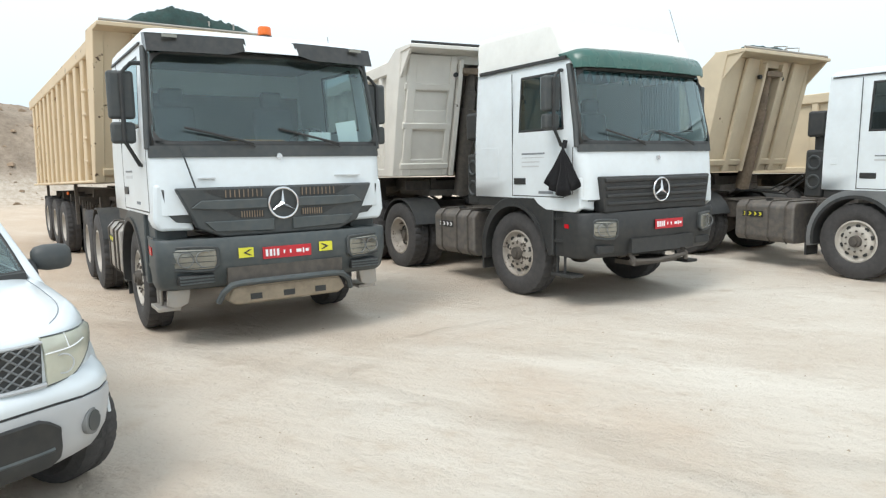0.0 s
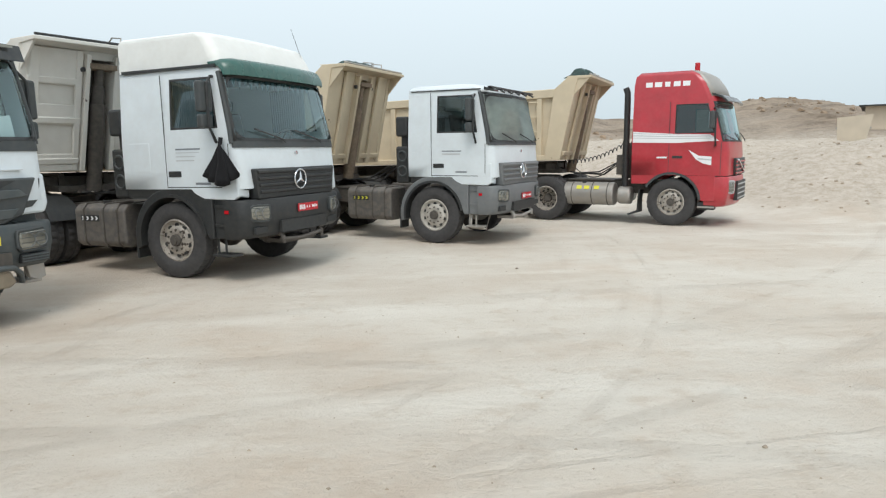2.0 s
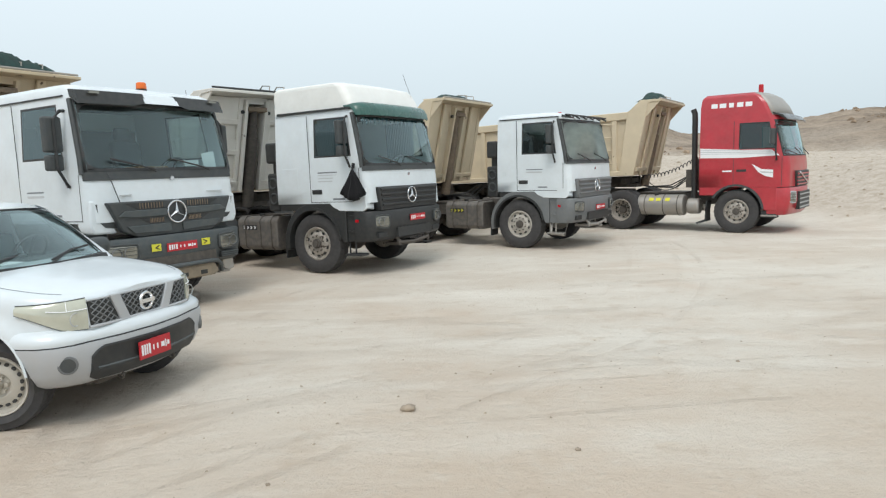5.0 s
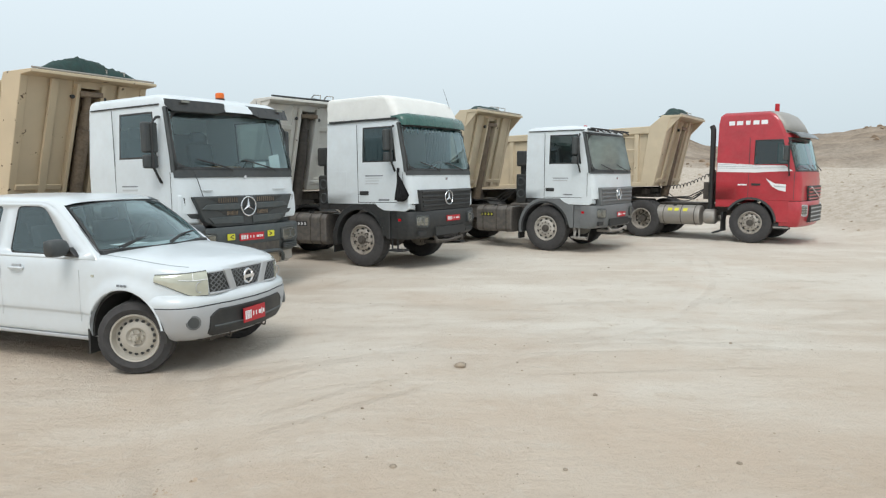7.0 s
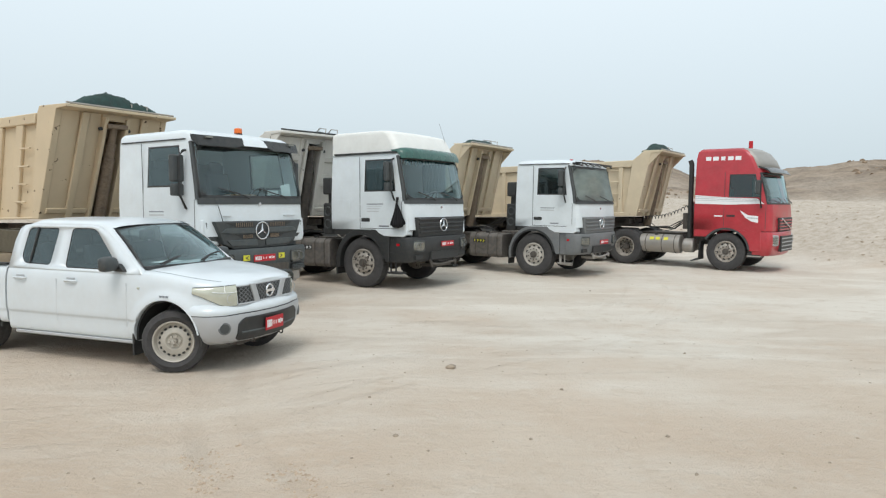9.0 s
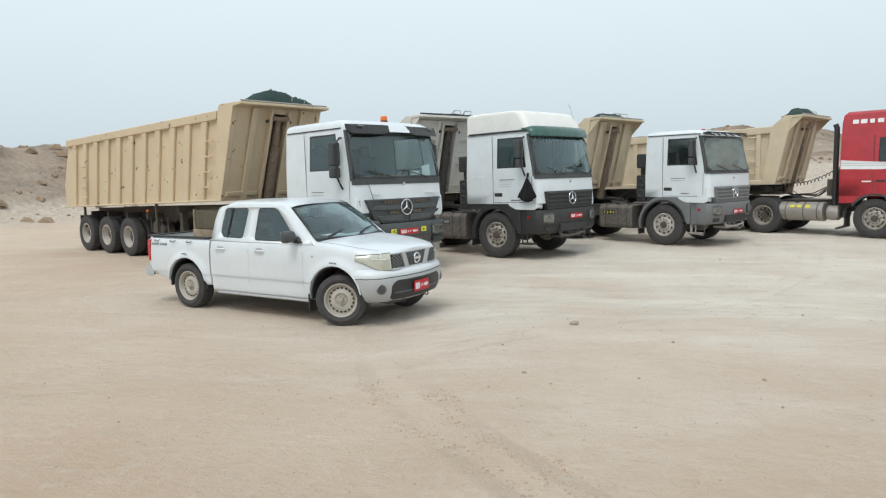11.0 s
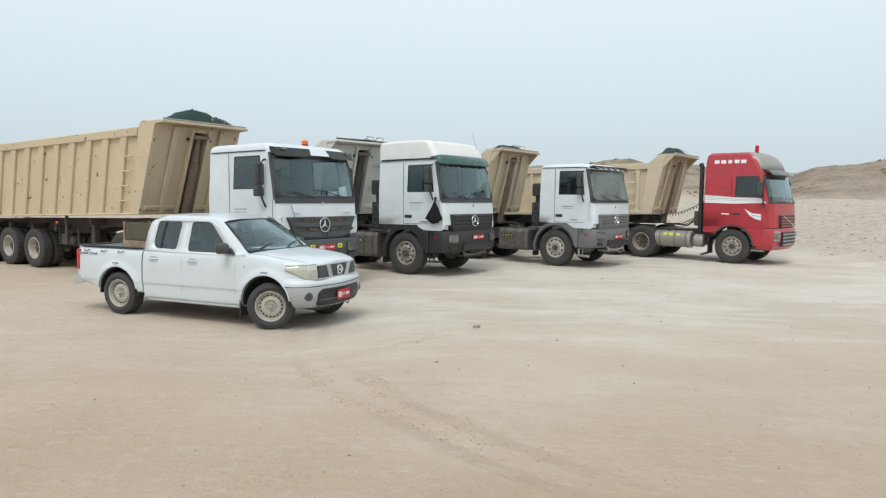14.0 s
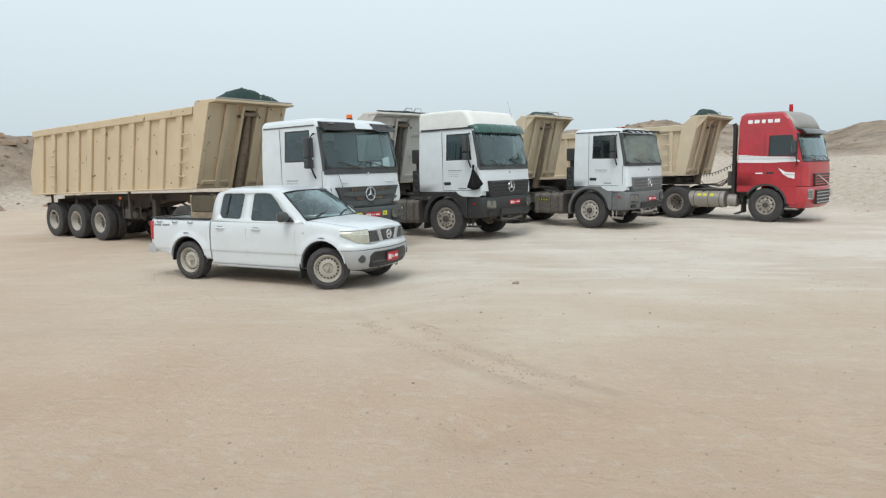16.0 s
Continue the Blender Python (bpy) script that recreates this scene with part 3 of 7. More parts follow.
def number_plate(parent, x, y, z, w, h, tilt=0, yaw=0):
    m = pose(x, y, z, 0, tilt, yaw)
    bm = B()
    bmesh.ops.create_cube(bm, size=1, matrix=m @ Matrix.Diagonal((0.012, w, h, 1)))
    p = part("number_plate", bm, PLATE, parent, "red number plate with white marks")
    for y0, y1, hh in ((-0.455, -0.395, 0.58), (-0.375, -0.315, 0.58), (-0.295, -0.255, 0.58), (-0.23, -0.17, 0.58), (-0.09, -0.05, 0.30), (0.04, 0.08, 0.30), (0.17, 0.30, 0.28), (0.315, 0.35, 0.42), (0.37, 0.45, 0.25)):
        bm = B()
        bmesh.ops.create_cube(bm, size=1, matrix=m @ Matrix.Translation((0.008, (y0 + y1) / 2 * w, 0)) @ Matrix.Diagonal((0.006, (y1 - y0) * w * 0.8, h * hh, 1)))
        part("marking", bm, LETTER, p, "white bar")
    return p

def wiper(parent, x, y, z, length, slope=0.18):
    """Parked wiper: the blade falls towards the left side of the cab."""
    def at(f):
        h = 0.15 * (1 - f) + 0.03
        return (x - slope * h + 0.035, y + length * f, z + h)
    arm = part("wiper", tube(B(), [(x + 0.03, y + length * 1.02, z), at(0.8), at(0.45)], 0.011, 6), BLACK, parent)
    part("blade", tube(B(), [at(0.0), at(0.25), at(0.5), at(0.75), at(1.0)], 0.013, 5), BLACK, arm)

def mirror(parent, x, y, z, h=0.62, arm_up=True, second=True):
    """A big mirror housing with a wide-angle glass below, on a tube arm; y < 0 is the right side."""
    s = -1 if y < 0 else 1
    bm = box(B(), x - 0.06, x + 0.05, y - 0.12, y + 0.12, z, z + h * 0.64)
    top = part("mirror", bm, GREY, parent, "dark grey mirror housing", bevel=0.03)
    part("mirror_glass", box(B(), x - 0.068, x - 0.062, y - 0.10, y + 0.10, z + 0.03, z + h * 0.61), MIRROR, top)
    if second:
        bm = box(B(), x - 0.06, x + 0.05, y - 0.11, y + 0.11, z - h * 0.33, z - 0.03)
        low = part("mirror", bm, GREY, parent, "dark grey wide-angle mirror housing", bevel=0.03)
        part("mirror_glass", box(B(), x - 0.068, x - 0.062, y - 0.09, y + 0.09, z - h * 0.30, z - 0.06), MIRROR, low)
    bm = B()
    tube(bm, [(x - 0.06, y - s * 0.30, z + h * 0.78), (x + 0.05, y - s * 0.10, z + h * 0.74), (x + 0.06, y, z + h * 0.6), (x + 0.06, y, z - h * 0.3), (x + 0.06, y - s * 0.12, z - h * 0.62), (x + 0.0, y - s * 0.24, z - h * 0.66)], 0.022)
    part("mirror_arm", bm, BLACK, parent)

def chassis(parent, rear, axles, tank_mat=TANK, round_tank=False, tank=(-2.15, -1.0)):
    bm = B()
    for s in (-1, 1):
        box(bm, rear, 1.0, s * 0.43 - 0.045, s * 0.43 + 0.045, 0.72, 1.02)
    for x in (rear + 0.1, -3.2, -2.2, -1.0, 0.6):
        box(bm, x - 0.06, x + 0.06, -0.43, 0.43, 0.76, 0.98)
    part("chassis_frame", bm, STEEL, parent, "dusty dark steel ladder frame")
    for x in axles:
        bm = cyl(B(), (x, -0.95, TR), (x, 0.95, TR), 0.085, 12)
        bmesh.ops.create_uvsphere(bm, u_segments=14, v_segments=8, radius=0.24, matrix=Matrix.Translation((x, 0, TR)))
        part("axle", bm, STEEL, parent)
    for x in axles[1:]:
        for s in (-1, 1):
            bm = B()
            for k in range(4):
                tube(bm, [(x - 0.5 + 0.05 * k, s * 0.52, 0.80 - 0.03 * k), (x, s * 0.52, 0.70 - 0.03 * k), (x + 0.5 - 0.05 * k, s * 0.52, 0.80 - 0.03 * k)], 0.016, 4)
            part("leaf_spring", bm, STEEL, parent)
    bm = cyl(B(), (axles[1] - 0.55, 0, 1.06), (axles[1] - 0.55, 0, 1.14), 0.48, 28)
    prism(bm, [(axles[1] - 1.4, -0.35), (axles[1] - 1.4, 0.35), (axles[1] - 0.7, 0.42), (axles[1] - 0.7, -0.42)], "z", 1.04, 1.10)
    part("fifth_wheel", bm, STEEL, parent, "greasy dark coupling plate")
    # tanks on both sides
    for s in (-1, 1):
        x0, x1 = tank
        if round_tank:
            bm = cyl(B(), (x0, s * 0.92, 0.72), (x1, s * 0.92, 0.72), 0.29, 32)
        else:
            bm = prism(B(), [(s * 0.58, 0.42), (s * 1.12, 0.42), (s * 1.20, 0.50), (s * 1.20, 1.02), (s * 1.12, 1.10), (s * 0.58, 1.10)], "x", x0, x1)
        t = part("fuel_tank", bm, tank_mat, parent, "dusty metal fuel tank", bevel=0.03)
        bm = B()
        for x in (x0 + 0.22, (x0 + x1) / 2 + 0.1, x1 - 0.15):
            if round_tank:
                torus(bm, (x, s * 0.92, 0.72), 0.292, 0.012, "x", 28, 5)
            else:
                tube(bm, [(x, s * 0.6, 1.108), (x, s * 1.13, 1.108), (x, s * 1.21, 1.02), (x, s * 1.21, 0.5), (x, s * 1.12, 0.412)], 0.014, 5)
        part("tank_strap", bm, STEEL, t)
        part("filler_cap", cyl(B(), (x0 + 0.5, s * 0.98, 1.08 if not round_tank else 0.98), (x0 + 0.5, s * 0.98, 1.15 if not round_tank else 1.04), 0.06, 16), BLACK, t)
        if s < 0:
            if round_tank:
                for dx in (0.42, 0.62, 0.88):
                    bm = B()
                    bmesh.ops.create_cube(bm, size=1, matrix=Matrix.Translation((x0 + dx, -1.165, 0.885)) @ pose(0, 0, 0, -35, 0, 0) @ Matrix.Diagonal((0.13, 0.008, 0.10, 1)))
                    part("sticker", bm, YELLOW, t, "yellow reflective sticker")
            else:
                xc = (x0 + x1) / 2 - 0.2
                st = part("sticker", box(B(), xc - 0.2, xc + 0.2, -1.208, -1.202, 0.83, 0.93), BLACK, t, "dark sticker with arrow marks")
                for k in range(4):
                    bm = B()
                    cx = xc - 0.15 + 0.1 * k
                    prism(bm, [(cx - 0.03, 0.85), (cx, 0.88), (cx - 0.03, 0.91), (cx, 0.91), (cx + 0.03, 0.88), (cx, 0.85)], "y", -1.212, -1.207)
                    part("arrow", bm, LETTER if parent.name.endswith("001") else YELLOW, st)
    # air hoses and boxes behind the cab
    bm = B()
    for k in range(3):
        tube(bm, [(rear + 3.6, 0.2 - 0.2 * k, 1.5), (rear + 3.1, 0.25 - 0.2 * k, 1.15 + 0.05 * k), (rear + 2.4, 0.1 - 0.1 * k, 1.2), (rear + 1.9, 0.1, 1.35)], 0.018, 6)
    part("air_hose", bm, BLACK, parent)
    part("deck_plate", box(B(), rear + 2.3, rear + 3.6, -0.5, 0.5, 1.03, 1.06), STEEL, parent)
    for s in (-1, 1):
        bm = B()
        prism(bm, arc(axles[1], TR, 0.66, 20, 160, 12) + arc(axles[1], TR, 0.64, 160, 20, 12), "y", s * 0.62, s * 1.22)
        if not round_tank:
            part("mudguard", bm, BLACK, parent)
        else:
            bm.free()

def fender(parent, material, x_front, z_top, x_back=-0.85, r=0.66, step_mat=None):
    """Arch round the front wheel with the panel below the door and the entry step in front of it."""
    for s in (-1, 1):
        y0, y1 = s * 0.93, s * 1.245
        pts = [*arc(0, TR + 0.02, r + 0.10, 102, 192, 12), *arc(0, TR + 0.02, r, 192, 12, 20), (r + 0.04, 0.62), (r + 0.13, 0.62), (r + 0.13, z_top), (0.0, z_top)]
        part("cab_sill", box(B(), x_back + 0.03, 0.05, s * 1.0, s * 1.225, z_top - 0.15, z_top - 0.005), BLACK, parent, "black plastic strip under the cab", bevel=0.01)
        part("wheel_arch", prism(B(), pts, "y", y0, y1), material, parent, "plastic wheel arch panel", bevel=0.015)
        part("step_well", box(B(), r + 0.13, x_front - 0.27, s * 0.9, s * 1.205, 0.62, z_top - 0.01), material, parent, "recessed panel under the door", bevel=0.015)
        part("tread", box(B(), r + 0.14, x_front - 0.30, s * 1.0, s * 1.225, 0.80, 0.835), material, parent)
        part("tread", box(B(), r + 0.14, x_front - 0.30, s * 1.0, s * 1.225, 1.08, 1.115), material, parent)
        bm = B()
        a = arc(0, TR + 0.02, r + 0.015, 190, 8, 20)
        c = arc(0, TR + 0.02, r - 0.03, 8, 190, 20)
        part("arch_lip", prism(bm, a + c, "y", s * 0.90, s * 1.265), BLACK, parent)
        bm = box(B(), r + 0.06, x_front - 0.30, s * 1.0, s * 1.22, 0.36, 0.40)
        for k in range(2):
            x = r + 0.12 + k * (x_front - r - 0.6)
            tube(bm, [(x, s * 1.15, 0.40), (x, s * 1.15, 0.65)], 0.02, 6)
        part("entry_step", bm, step_mat or ALU, parent, "worn metal entry step", bevel=0.008)
        bm = box(B(), -0.80, -0.765, s * 0.9, s * 1.2, 0.28, 0.75)
        part("mud_flap", bm, BLACK, parent)

def bumper(parent, material, xf, z0, z1, hw=1.245, depth=0.55, bow=0.09, name="bumper", label="", rake=0.0):
    rings = []
    for z, inset in ((z0, 0.05 + rake), (z0 + 0.05, 0.01 + rake * 0.8), ((z0 + z1) / 2, 0.0), (z1 - 0.03, 0.0), (z1, 0.02)):
        rings.append(cab_ring(z, xf - depth, xf - inset, hw - inset * 0.4, [xf - depth + 0.1], 0.15, bow))
    bm = B()
    loft(bm, rings, True, True)
    return part(name, bm, material, parent, label, smooth=50)

def interior(parent, xr, xf, floor, belt, hw=1.12):
    bm = box(B(), xr + 0.06, xf - 0.12, -hw, hw, floor - 0.04, floor)
    box(bm, xr + 0.05, xr + 0.08, -hw, hw, floor, belt + 0.75)
    part("cab_floor", bm, INSIDE, parent)
    bm = prism(B(), [(xf - 0.62, floor + 0.45), (xf - 0.58, belt - 0.03), (xf - 0.22, belt - 0.05), (xf - 0.15, floor)], "y", -hw, hw)
    part("dashboard", bm, INSIDE, parent, bevel=0.03)
    for s in (-1, 1):
        bm = box(B(), xr + 0.55, xr + 1.05, s * 0.62 - 0.26, s * 0.62 + 0.26, floor + 0.28, floor + 0.48)
        prism(bm, [(xr + 0.50, floor + 0.42), (xr + 0.66, floor + 0.46), (xr + 0.52, floor + 1.18), (xr + 0.38, floor + 1.16)], "y", s * 0.62 - 0.25, s * 0.62 + 0.25)
        box(bm, xr + 0.36, xr + 0.48, s * 0.62 - 0.14, s * 0.62 + 0.14, floor + 1.2, floor + 1.40)
        part("seat", bm, SEAT, parent, bevel=0.04)
    bm = torus(B(), (0, 0, 0), 0.225, 0.018, "z", 24, 6)
    cyl(bm, (0, 0, -0.25), (0, 0, 0), 0.03, 8)
    for a in (0, 120, 240):
        cyl(bm, (0, 0, 0), (0.22 * math.cos(radians(a)), 0.22 * math.sin(radians(a)), 0), 0.014, 6)
    bmesh.ops.transform(bm, matrix=pose(xf - 0.72, 0.60, belt + 0.06, 0, -52, 0), verts=bm.verts)
    part("steering_wheel", bm, BLACK, parent)

def seams(parent, xs, z0, z1, hw, zs=()):
    for s in (-1, 1):
        for x in xs:
            part("door_seam", box(B(), x - 0.006, x + 0.006, s * hw - 0.003, s * hw + 0.003, z0, z1), GREY, parent)
        for a, c, z in zs:
            part("door_seam", box(B(), a, c, s * hw - 0.003, s * hw + 0.003, z - 0.006, z + 0.006), GREY, parent)

def door_handle(parent, x, z, hw, material=BLACK):
    for s in (-1, 1):
        part("door_handle", box(B(), x, x + 0.24, s * hw - 0.012, s * hw + 0.012, z, z + 0.085), material, parent, "dark recessed door handle", bevel=0.01)

def marking_bars(parent, x, z, hw, rows, material=DARKMARK):
    for k, (w, h) in enumerate(rows):
        bm = box(B(), x, x + w, -hw - 0.003, -hw + 0.002, z - 0.055 * k - h, z - 0.055 * k)
        part("marking", bm, material if k == 0 else FAINT, parent, "faded dark lettering as a bar")

def headlamp(parent, xf, s, y0, y1, z0, z1, frame_mat, lens=LENS):
    """Set in the corner of the bumper: dark bezel, lens and ribs."""
    xf += 0.03
    def xb(y):
        return xf - 0.09 * (y / 1.1) ** 2 - max(0.0, abs(y) - 1.0) * 0.45
    def outline(g):
        c = 0.05 - g
        a, b2, lo, hi = y0 + g, y1 - g, z0 + g, z1 - g
        return [(a + c, lo), ((a + b2) / 2, lo), (b2 - c, lo + 0.015), (b2, lo + 0.05), (b2, hi - 0.03), (b2 - c, hi), ((a + b2) / 2, hi), (a + c * 0.4, hi - 0.01), (a, hi - 0.04), (a, lo + 0.05)]
    def ring(g, off):
        return [(xb(y) + off, s * y, z) for y, z in outline(g)]
    bm = B()
    loft(bm, [ring(-0.01, -0.10), ring(-0.01, 0.0), ring(0.0, 0.012), ring(0.018, 0.008), ring(0.02, -0.03)], True, True)
    bezel = part("headlamp", bm, frame_mat, parent, "headlamp in a dark bezel", smooth=30)
    bm = B()
    loft(bm, [ring(0.02, -0.03), ring(0.022, 0.006), ring(0.04, 0.016)], True, True)
    part("lens", bm, lens, bezel, "clear ribbed headlamp lens", smooth=30)
    for k in range(4):
        z = z0 + (z1 - z0) * (k + 0.7) / 4.4
        bm = tube(B(), [(xb(y) + 0.020, s * y, z) for y in (y0 + 0.02, y0 + (y1 - y0) * 0.35, y0 + (y1 - y0) * 0.7, y1 - 0.02)], 0.0032, 4)
        part("guard_bar", bm, frame_mat, bezel)
    for k, (f, r) in enumerate(((0.30, 0.33), (0.68, 0.30))):
        y, z = y0 + (y1 - y0) * f, (z0 + z1) / 2
        part("reflector", torus(B(), (xb(y) + 0.012, s * y, z), (z1 - z0) * r, 0.006, "x", 24, 5), GREY_P, bezel)
    return bezel

def beacon(parent, x, y, z, material, r=0.065, h=0.13):
    base = part("beacon", cyl(B(), (x, y, z), (x, y, z + 0.05), r * 1.05, 18), BLACK, parent)
    bm = cyl(B(), (x, y, z + 0.05), (x, y, z + 0.05 + h), r, 18, r * 0.93)
    part("beacon_dome", bm, material, base, "coloured beacon dome", bevel=0.015)

def aerial(parent, x, y, z, h, lean=-0.25):
    part("aerial", tube(B(), [(x, y, z), (x + lean * 0.5, y, z + h * 0.5), (x + lean, y, z + h)], 0.0035, 5), BLACK, parent)

def white_lorry(m, style, label):
    """style: facelift (low roof, wide windscreen), tall (high roof), low (short cab, low roof)."""
    t = thing("semi_truck", m, label, "truck", "parked lorries")
    tall, low, new_face = style == "tall", style == "low", style == "facelift"
    xr = {"tall": -0.88, "low": -0.55, "facelift": -0.95}[style]
    hw = 1.245
    xf = 1.40
    wr, wf = (0.10, 0.88) if not new_face else (-0.12, 0.74)
    dr = wr - 0.10
    zwin0, zwin1 = 2.20, 2.92
    zs0, zs1 = 1.98, 2.97 if not tall else 2.98
    zroof = {"tall": 3.585, "low": 3.14, "facelift": 3.20}[style]
    def ring(z, inset=0.0, front=0.0, rear=0.0):
        f = xf - front
        slope = 0.0 if z < zwin0 else (z - zwin0) * 0.16
        return cab_ring(z, xr + rear, f, hw - inset, [dr, wr, wf - slope + 0.10, wf + 0.16 - slope * 0.9], 0.15, 0.07)
    rows = [ring(1.34), ring(1.60), ring(zs0, 0.0, 0.03), ring(zwin0, 0.01, 0.06), ring(zwin1, 0.055, 0.22), ring(zs1, 0.06, 0.24), ring(zs1 + 0.07, 0.065, 0.27)]
    if tall:
        rows += [ring(3.20, 0.065, 0.34, 0.0), ring(3.34, 0.07, 0.41, 0.0), ring(3.47, 0.078, 0.49, 0.005), ring(3.53, 0.10, 0.56, 0.02), ring(3.56, 0.14, 0.66, 0.06), ring(zroof, 0.28, 0.92, 0.20)]
    else:
        rows += [ring(zroof - 0.08, 0.075, 0.31, 0.02), ring(zroof - 0.025, 0.12, 0.42, 0.06), ring(zroof, 0.22, 0.58, 0.16)]
    n = len(rows[0])
    def piece(i, j):
        jj = j if j <= (n - 2) / 2 else (n - 2) - j
        if j == n - 1:
            return "rear" if i >= 0 else None
        side = j < n / 2
        if i == 3 and jj == 2:
            return "win_r" if side else "win_l"
        if 2 <= i <= 4 and jj >= 6:
            return "screen"
        if i >= 6 and tall:
            return "roof"
        return "body"
    cells = cab_shell(rows, piece)
    body = cells["body"]
    for extra in ("rear",):
        me = bpy.data.meshes.new("tmp")
        cells[extra].to_mesh(me)
        body.from_mesh(me)
        bpy.data.meshes.remove(me)
    top = cells.get("roof", body)
    top.faces.new([top.verts.new(p) for p in rows[-1]])
    for bm in {id(b): b for b in (body, top)}.values():
        bmesh.ops.remove_doubles(bm, verts=bm.verts, dist=0.0005)
    part("cab_body", body, WHITE, t, "white painted cab shell", smooth=50, thick=0.03, flat_panels=True)
    if tall:
        part("roof", top, WHITE_OLD, t, "tall faded white plastic roof", smooth=60, thick=0.02, flat_panels=True)
        part("roof_trim", box(B(), xr + 0.08, wf + 0.1, -hw + 0.03, -hw + 0.065, 3.045, 3.085), BLACK, t)
        part("roof_hatch", box(B(), -0.35, 0.35, -0.35, 0.35, zroof - 0.005, zroof + 0.035), BLACK, t, bevel=0.01)
    else:
        part("roof_trim", box(B(), xr + 0.05, wf + 0.15, -hw + 0.045, -hw + 0.075, zs1 + 0.04, zs1 + 0.06), BLACK, t)
    screen = pane_part(t, "windscreen", cells["screen"], GLASS_DUSTY if low else GLASS, 0.075)
    w0, w1 = 6, n - 7
    bow_grid = []
    for f in (0.075, 0.16, 0.84, 0.925):
        a, b = [Vector(p) for p in rows[2][w0:w1 + 1]], [Vector(p) for p in rows[5][w0:w1 + 1]]
        line = [u.lerp(v, f) for u, v in zip(a, b)]
        line = line[1:-1]
        line[0], line[-1] = line[0].lerp(line[1], 0.25), line[-1].lerp(line[-2], 0.25)
        bow_grid.append([q + Vector((0.018, 0, 0)) for q in line])
    corner_fillets(screen, bow_grid, 0.15)
    for k in ("win_r", "win_l"):
        pane_part(t, "side_window", cells[k], GLASS_SIDE, 0.03)
    interior(t, xr, xf, 1.36, zs0)
    seams(t, (dr - 0.02,), 1.36, zwin1 + 0.06, hw - 0.001, ((dr - 0.02, 1.15, 1.37),))
    seams(t, (1.15,), 1.36, zs0, hw - 0.001)
    # dark band under the windscreen and trim along its pillars
    lo, hi = ring(zs0 - (0.085 if new_face else 0.06 if tall else 0.02), 0.0, 0.02), ring(zs0 + 0.03, 0.0, 0.033)
    rings = []
    for a, c in list(zip(lo, hi))[6:-6]:
        a, c = Vector(a), Vector(c)
        out = Vector((0.010, 0.006 * (1 if a.y > 0 else -1), 0))
        rings.append([tuple(a + out), tuple(c + out), tuple(c - out * 2), tuple(a - out * 2)])
    bm = B()
    loft(bm, rings, True, True)
    part("cowl_band", bm, GREY, t, "dark plastic band under the windscreen", smooth=40)
    for k in (6, -7):
        part("pillar_trim", tube(B(), [rows[i][k] for i in range(2, 6)], 0.034, 8), GREY, t, "dark windscreen pillar trim", smooth=60)
    door_handle(t, dr + 0.02, 1.52, hw)
    # dark headliner sheet, added to keep the cab dark inside
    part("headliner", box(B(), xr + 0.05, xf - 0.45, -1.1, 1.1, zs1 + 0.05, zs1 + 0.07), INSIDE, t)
    # nose below the windscreen
    dark = GREY_L if new_face else (GREY_P if low else BLACK)
    side_mat = GREY_P if low else (GREY_L if new_face else BLACK)
    fender(t, side_mat, xf, 1.36, xr, step_mat=BLACK if tall else None)
    if new_face:
        g = part("grille", prism(B(), [(-1.05, 1.60), (-0.86, 1.20), (-0.62, 1.10), (0.62, 1.10), (0.86, 1.20), (1.05, 1.60)], "x", 1.30, xf + 0.015), GREY, t, "dark grey grille panel", bevel=0.02)
        for z0, z1, w0, w1, mm in ((1.49, 1.575, 0.60, 0.80, BLACK), (1.285, 1.36, 0.45, 0.60, BLACK)):
            for s in (-1, 1):
                bm = prism(B(), [(s * 0.20, z0), (s * w0, z0), (s * w1, z1), (s * 0.20, z1)], "x", xf + 0.012, xf + 0.022)
                part("grille_mesh", bm, mm, g)
                bm = B()
                for k in range(9):
                    y = s * (0.22 + (w0 - 0.24) * k / 8)
                    box(bm, xf + 0.02, xf + 0.028, y - 0.005, y + 0.005, z0 + 0.005, z1 - 0.005)
                part("grille_bar", bm, RUSTY, g)
        bm = B()
        for s in (-1, 1):
            prism(bm, [(s * 0.16, 1.475), (s * 0.82, 1.475), (s * 0.92, 1.40), (s * 0.66, 1.375), (s * 0.16, 1.375)], "x", xf + 0.012, xf + 0.04)
            prism(bm, [(s * 0.10, 1.265), (s * 0.80, 1.265), (s * 0.70, 1.16), (s * 0.10, 1.14)], "x", xf + 0.012, xf + 0.035)
        part("grille_wing", bm, GREY_L, g, bevel=0.01)
        star_badge(t, xf + 0.05, 0, 1.42, 0.155)
        for s in (-1, 1):
            bm = prism(B(), [(s * 1.00, 1.64), (s * 1.22, 1.64), (s * 1.248, 1.30), (s * 1.20, 1.19), (s * 0.86, 1.18), (s * 0.92, 1.32)], "x", 1.02, xf - 0.09)
            c = part("corner_deflector", bm, WHITE, t, "white corner panel", bevel=0.03)
            bm = prism(B(), [(s * 1.00, 1.60), (s * 1.16, 1.59), (s * 1.13, 1.36), (s * 1.04, 1.27), (s * 0.88, 1.25)], "x", xf - 0.10, xf - 0.078)
            part("vent", bm, GREY, c, "dark corner vent", bevel=0.008)
        bp = bumper(t, GREY_L, xf + 0.10, 0.60, 1.10, 1.25, 0.52, 0.10, "bumper", "scuffed grey plastic bumper", 0.05)
        part("bumper_recess", box(B(), 1.25, xf + 0.085, -0.62, 0.62, 0.62, 0.80), STEEL, t)
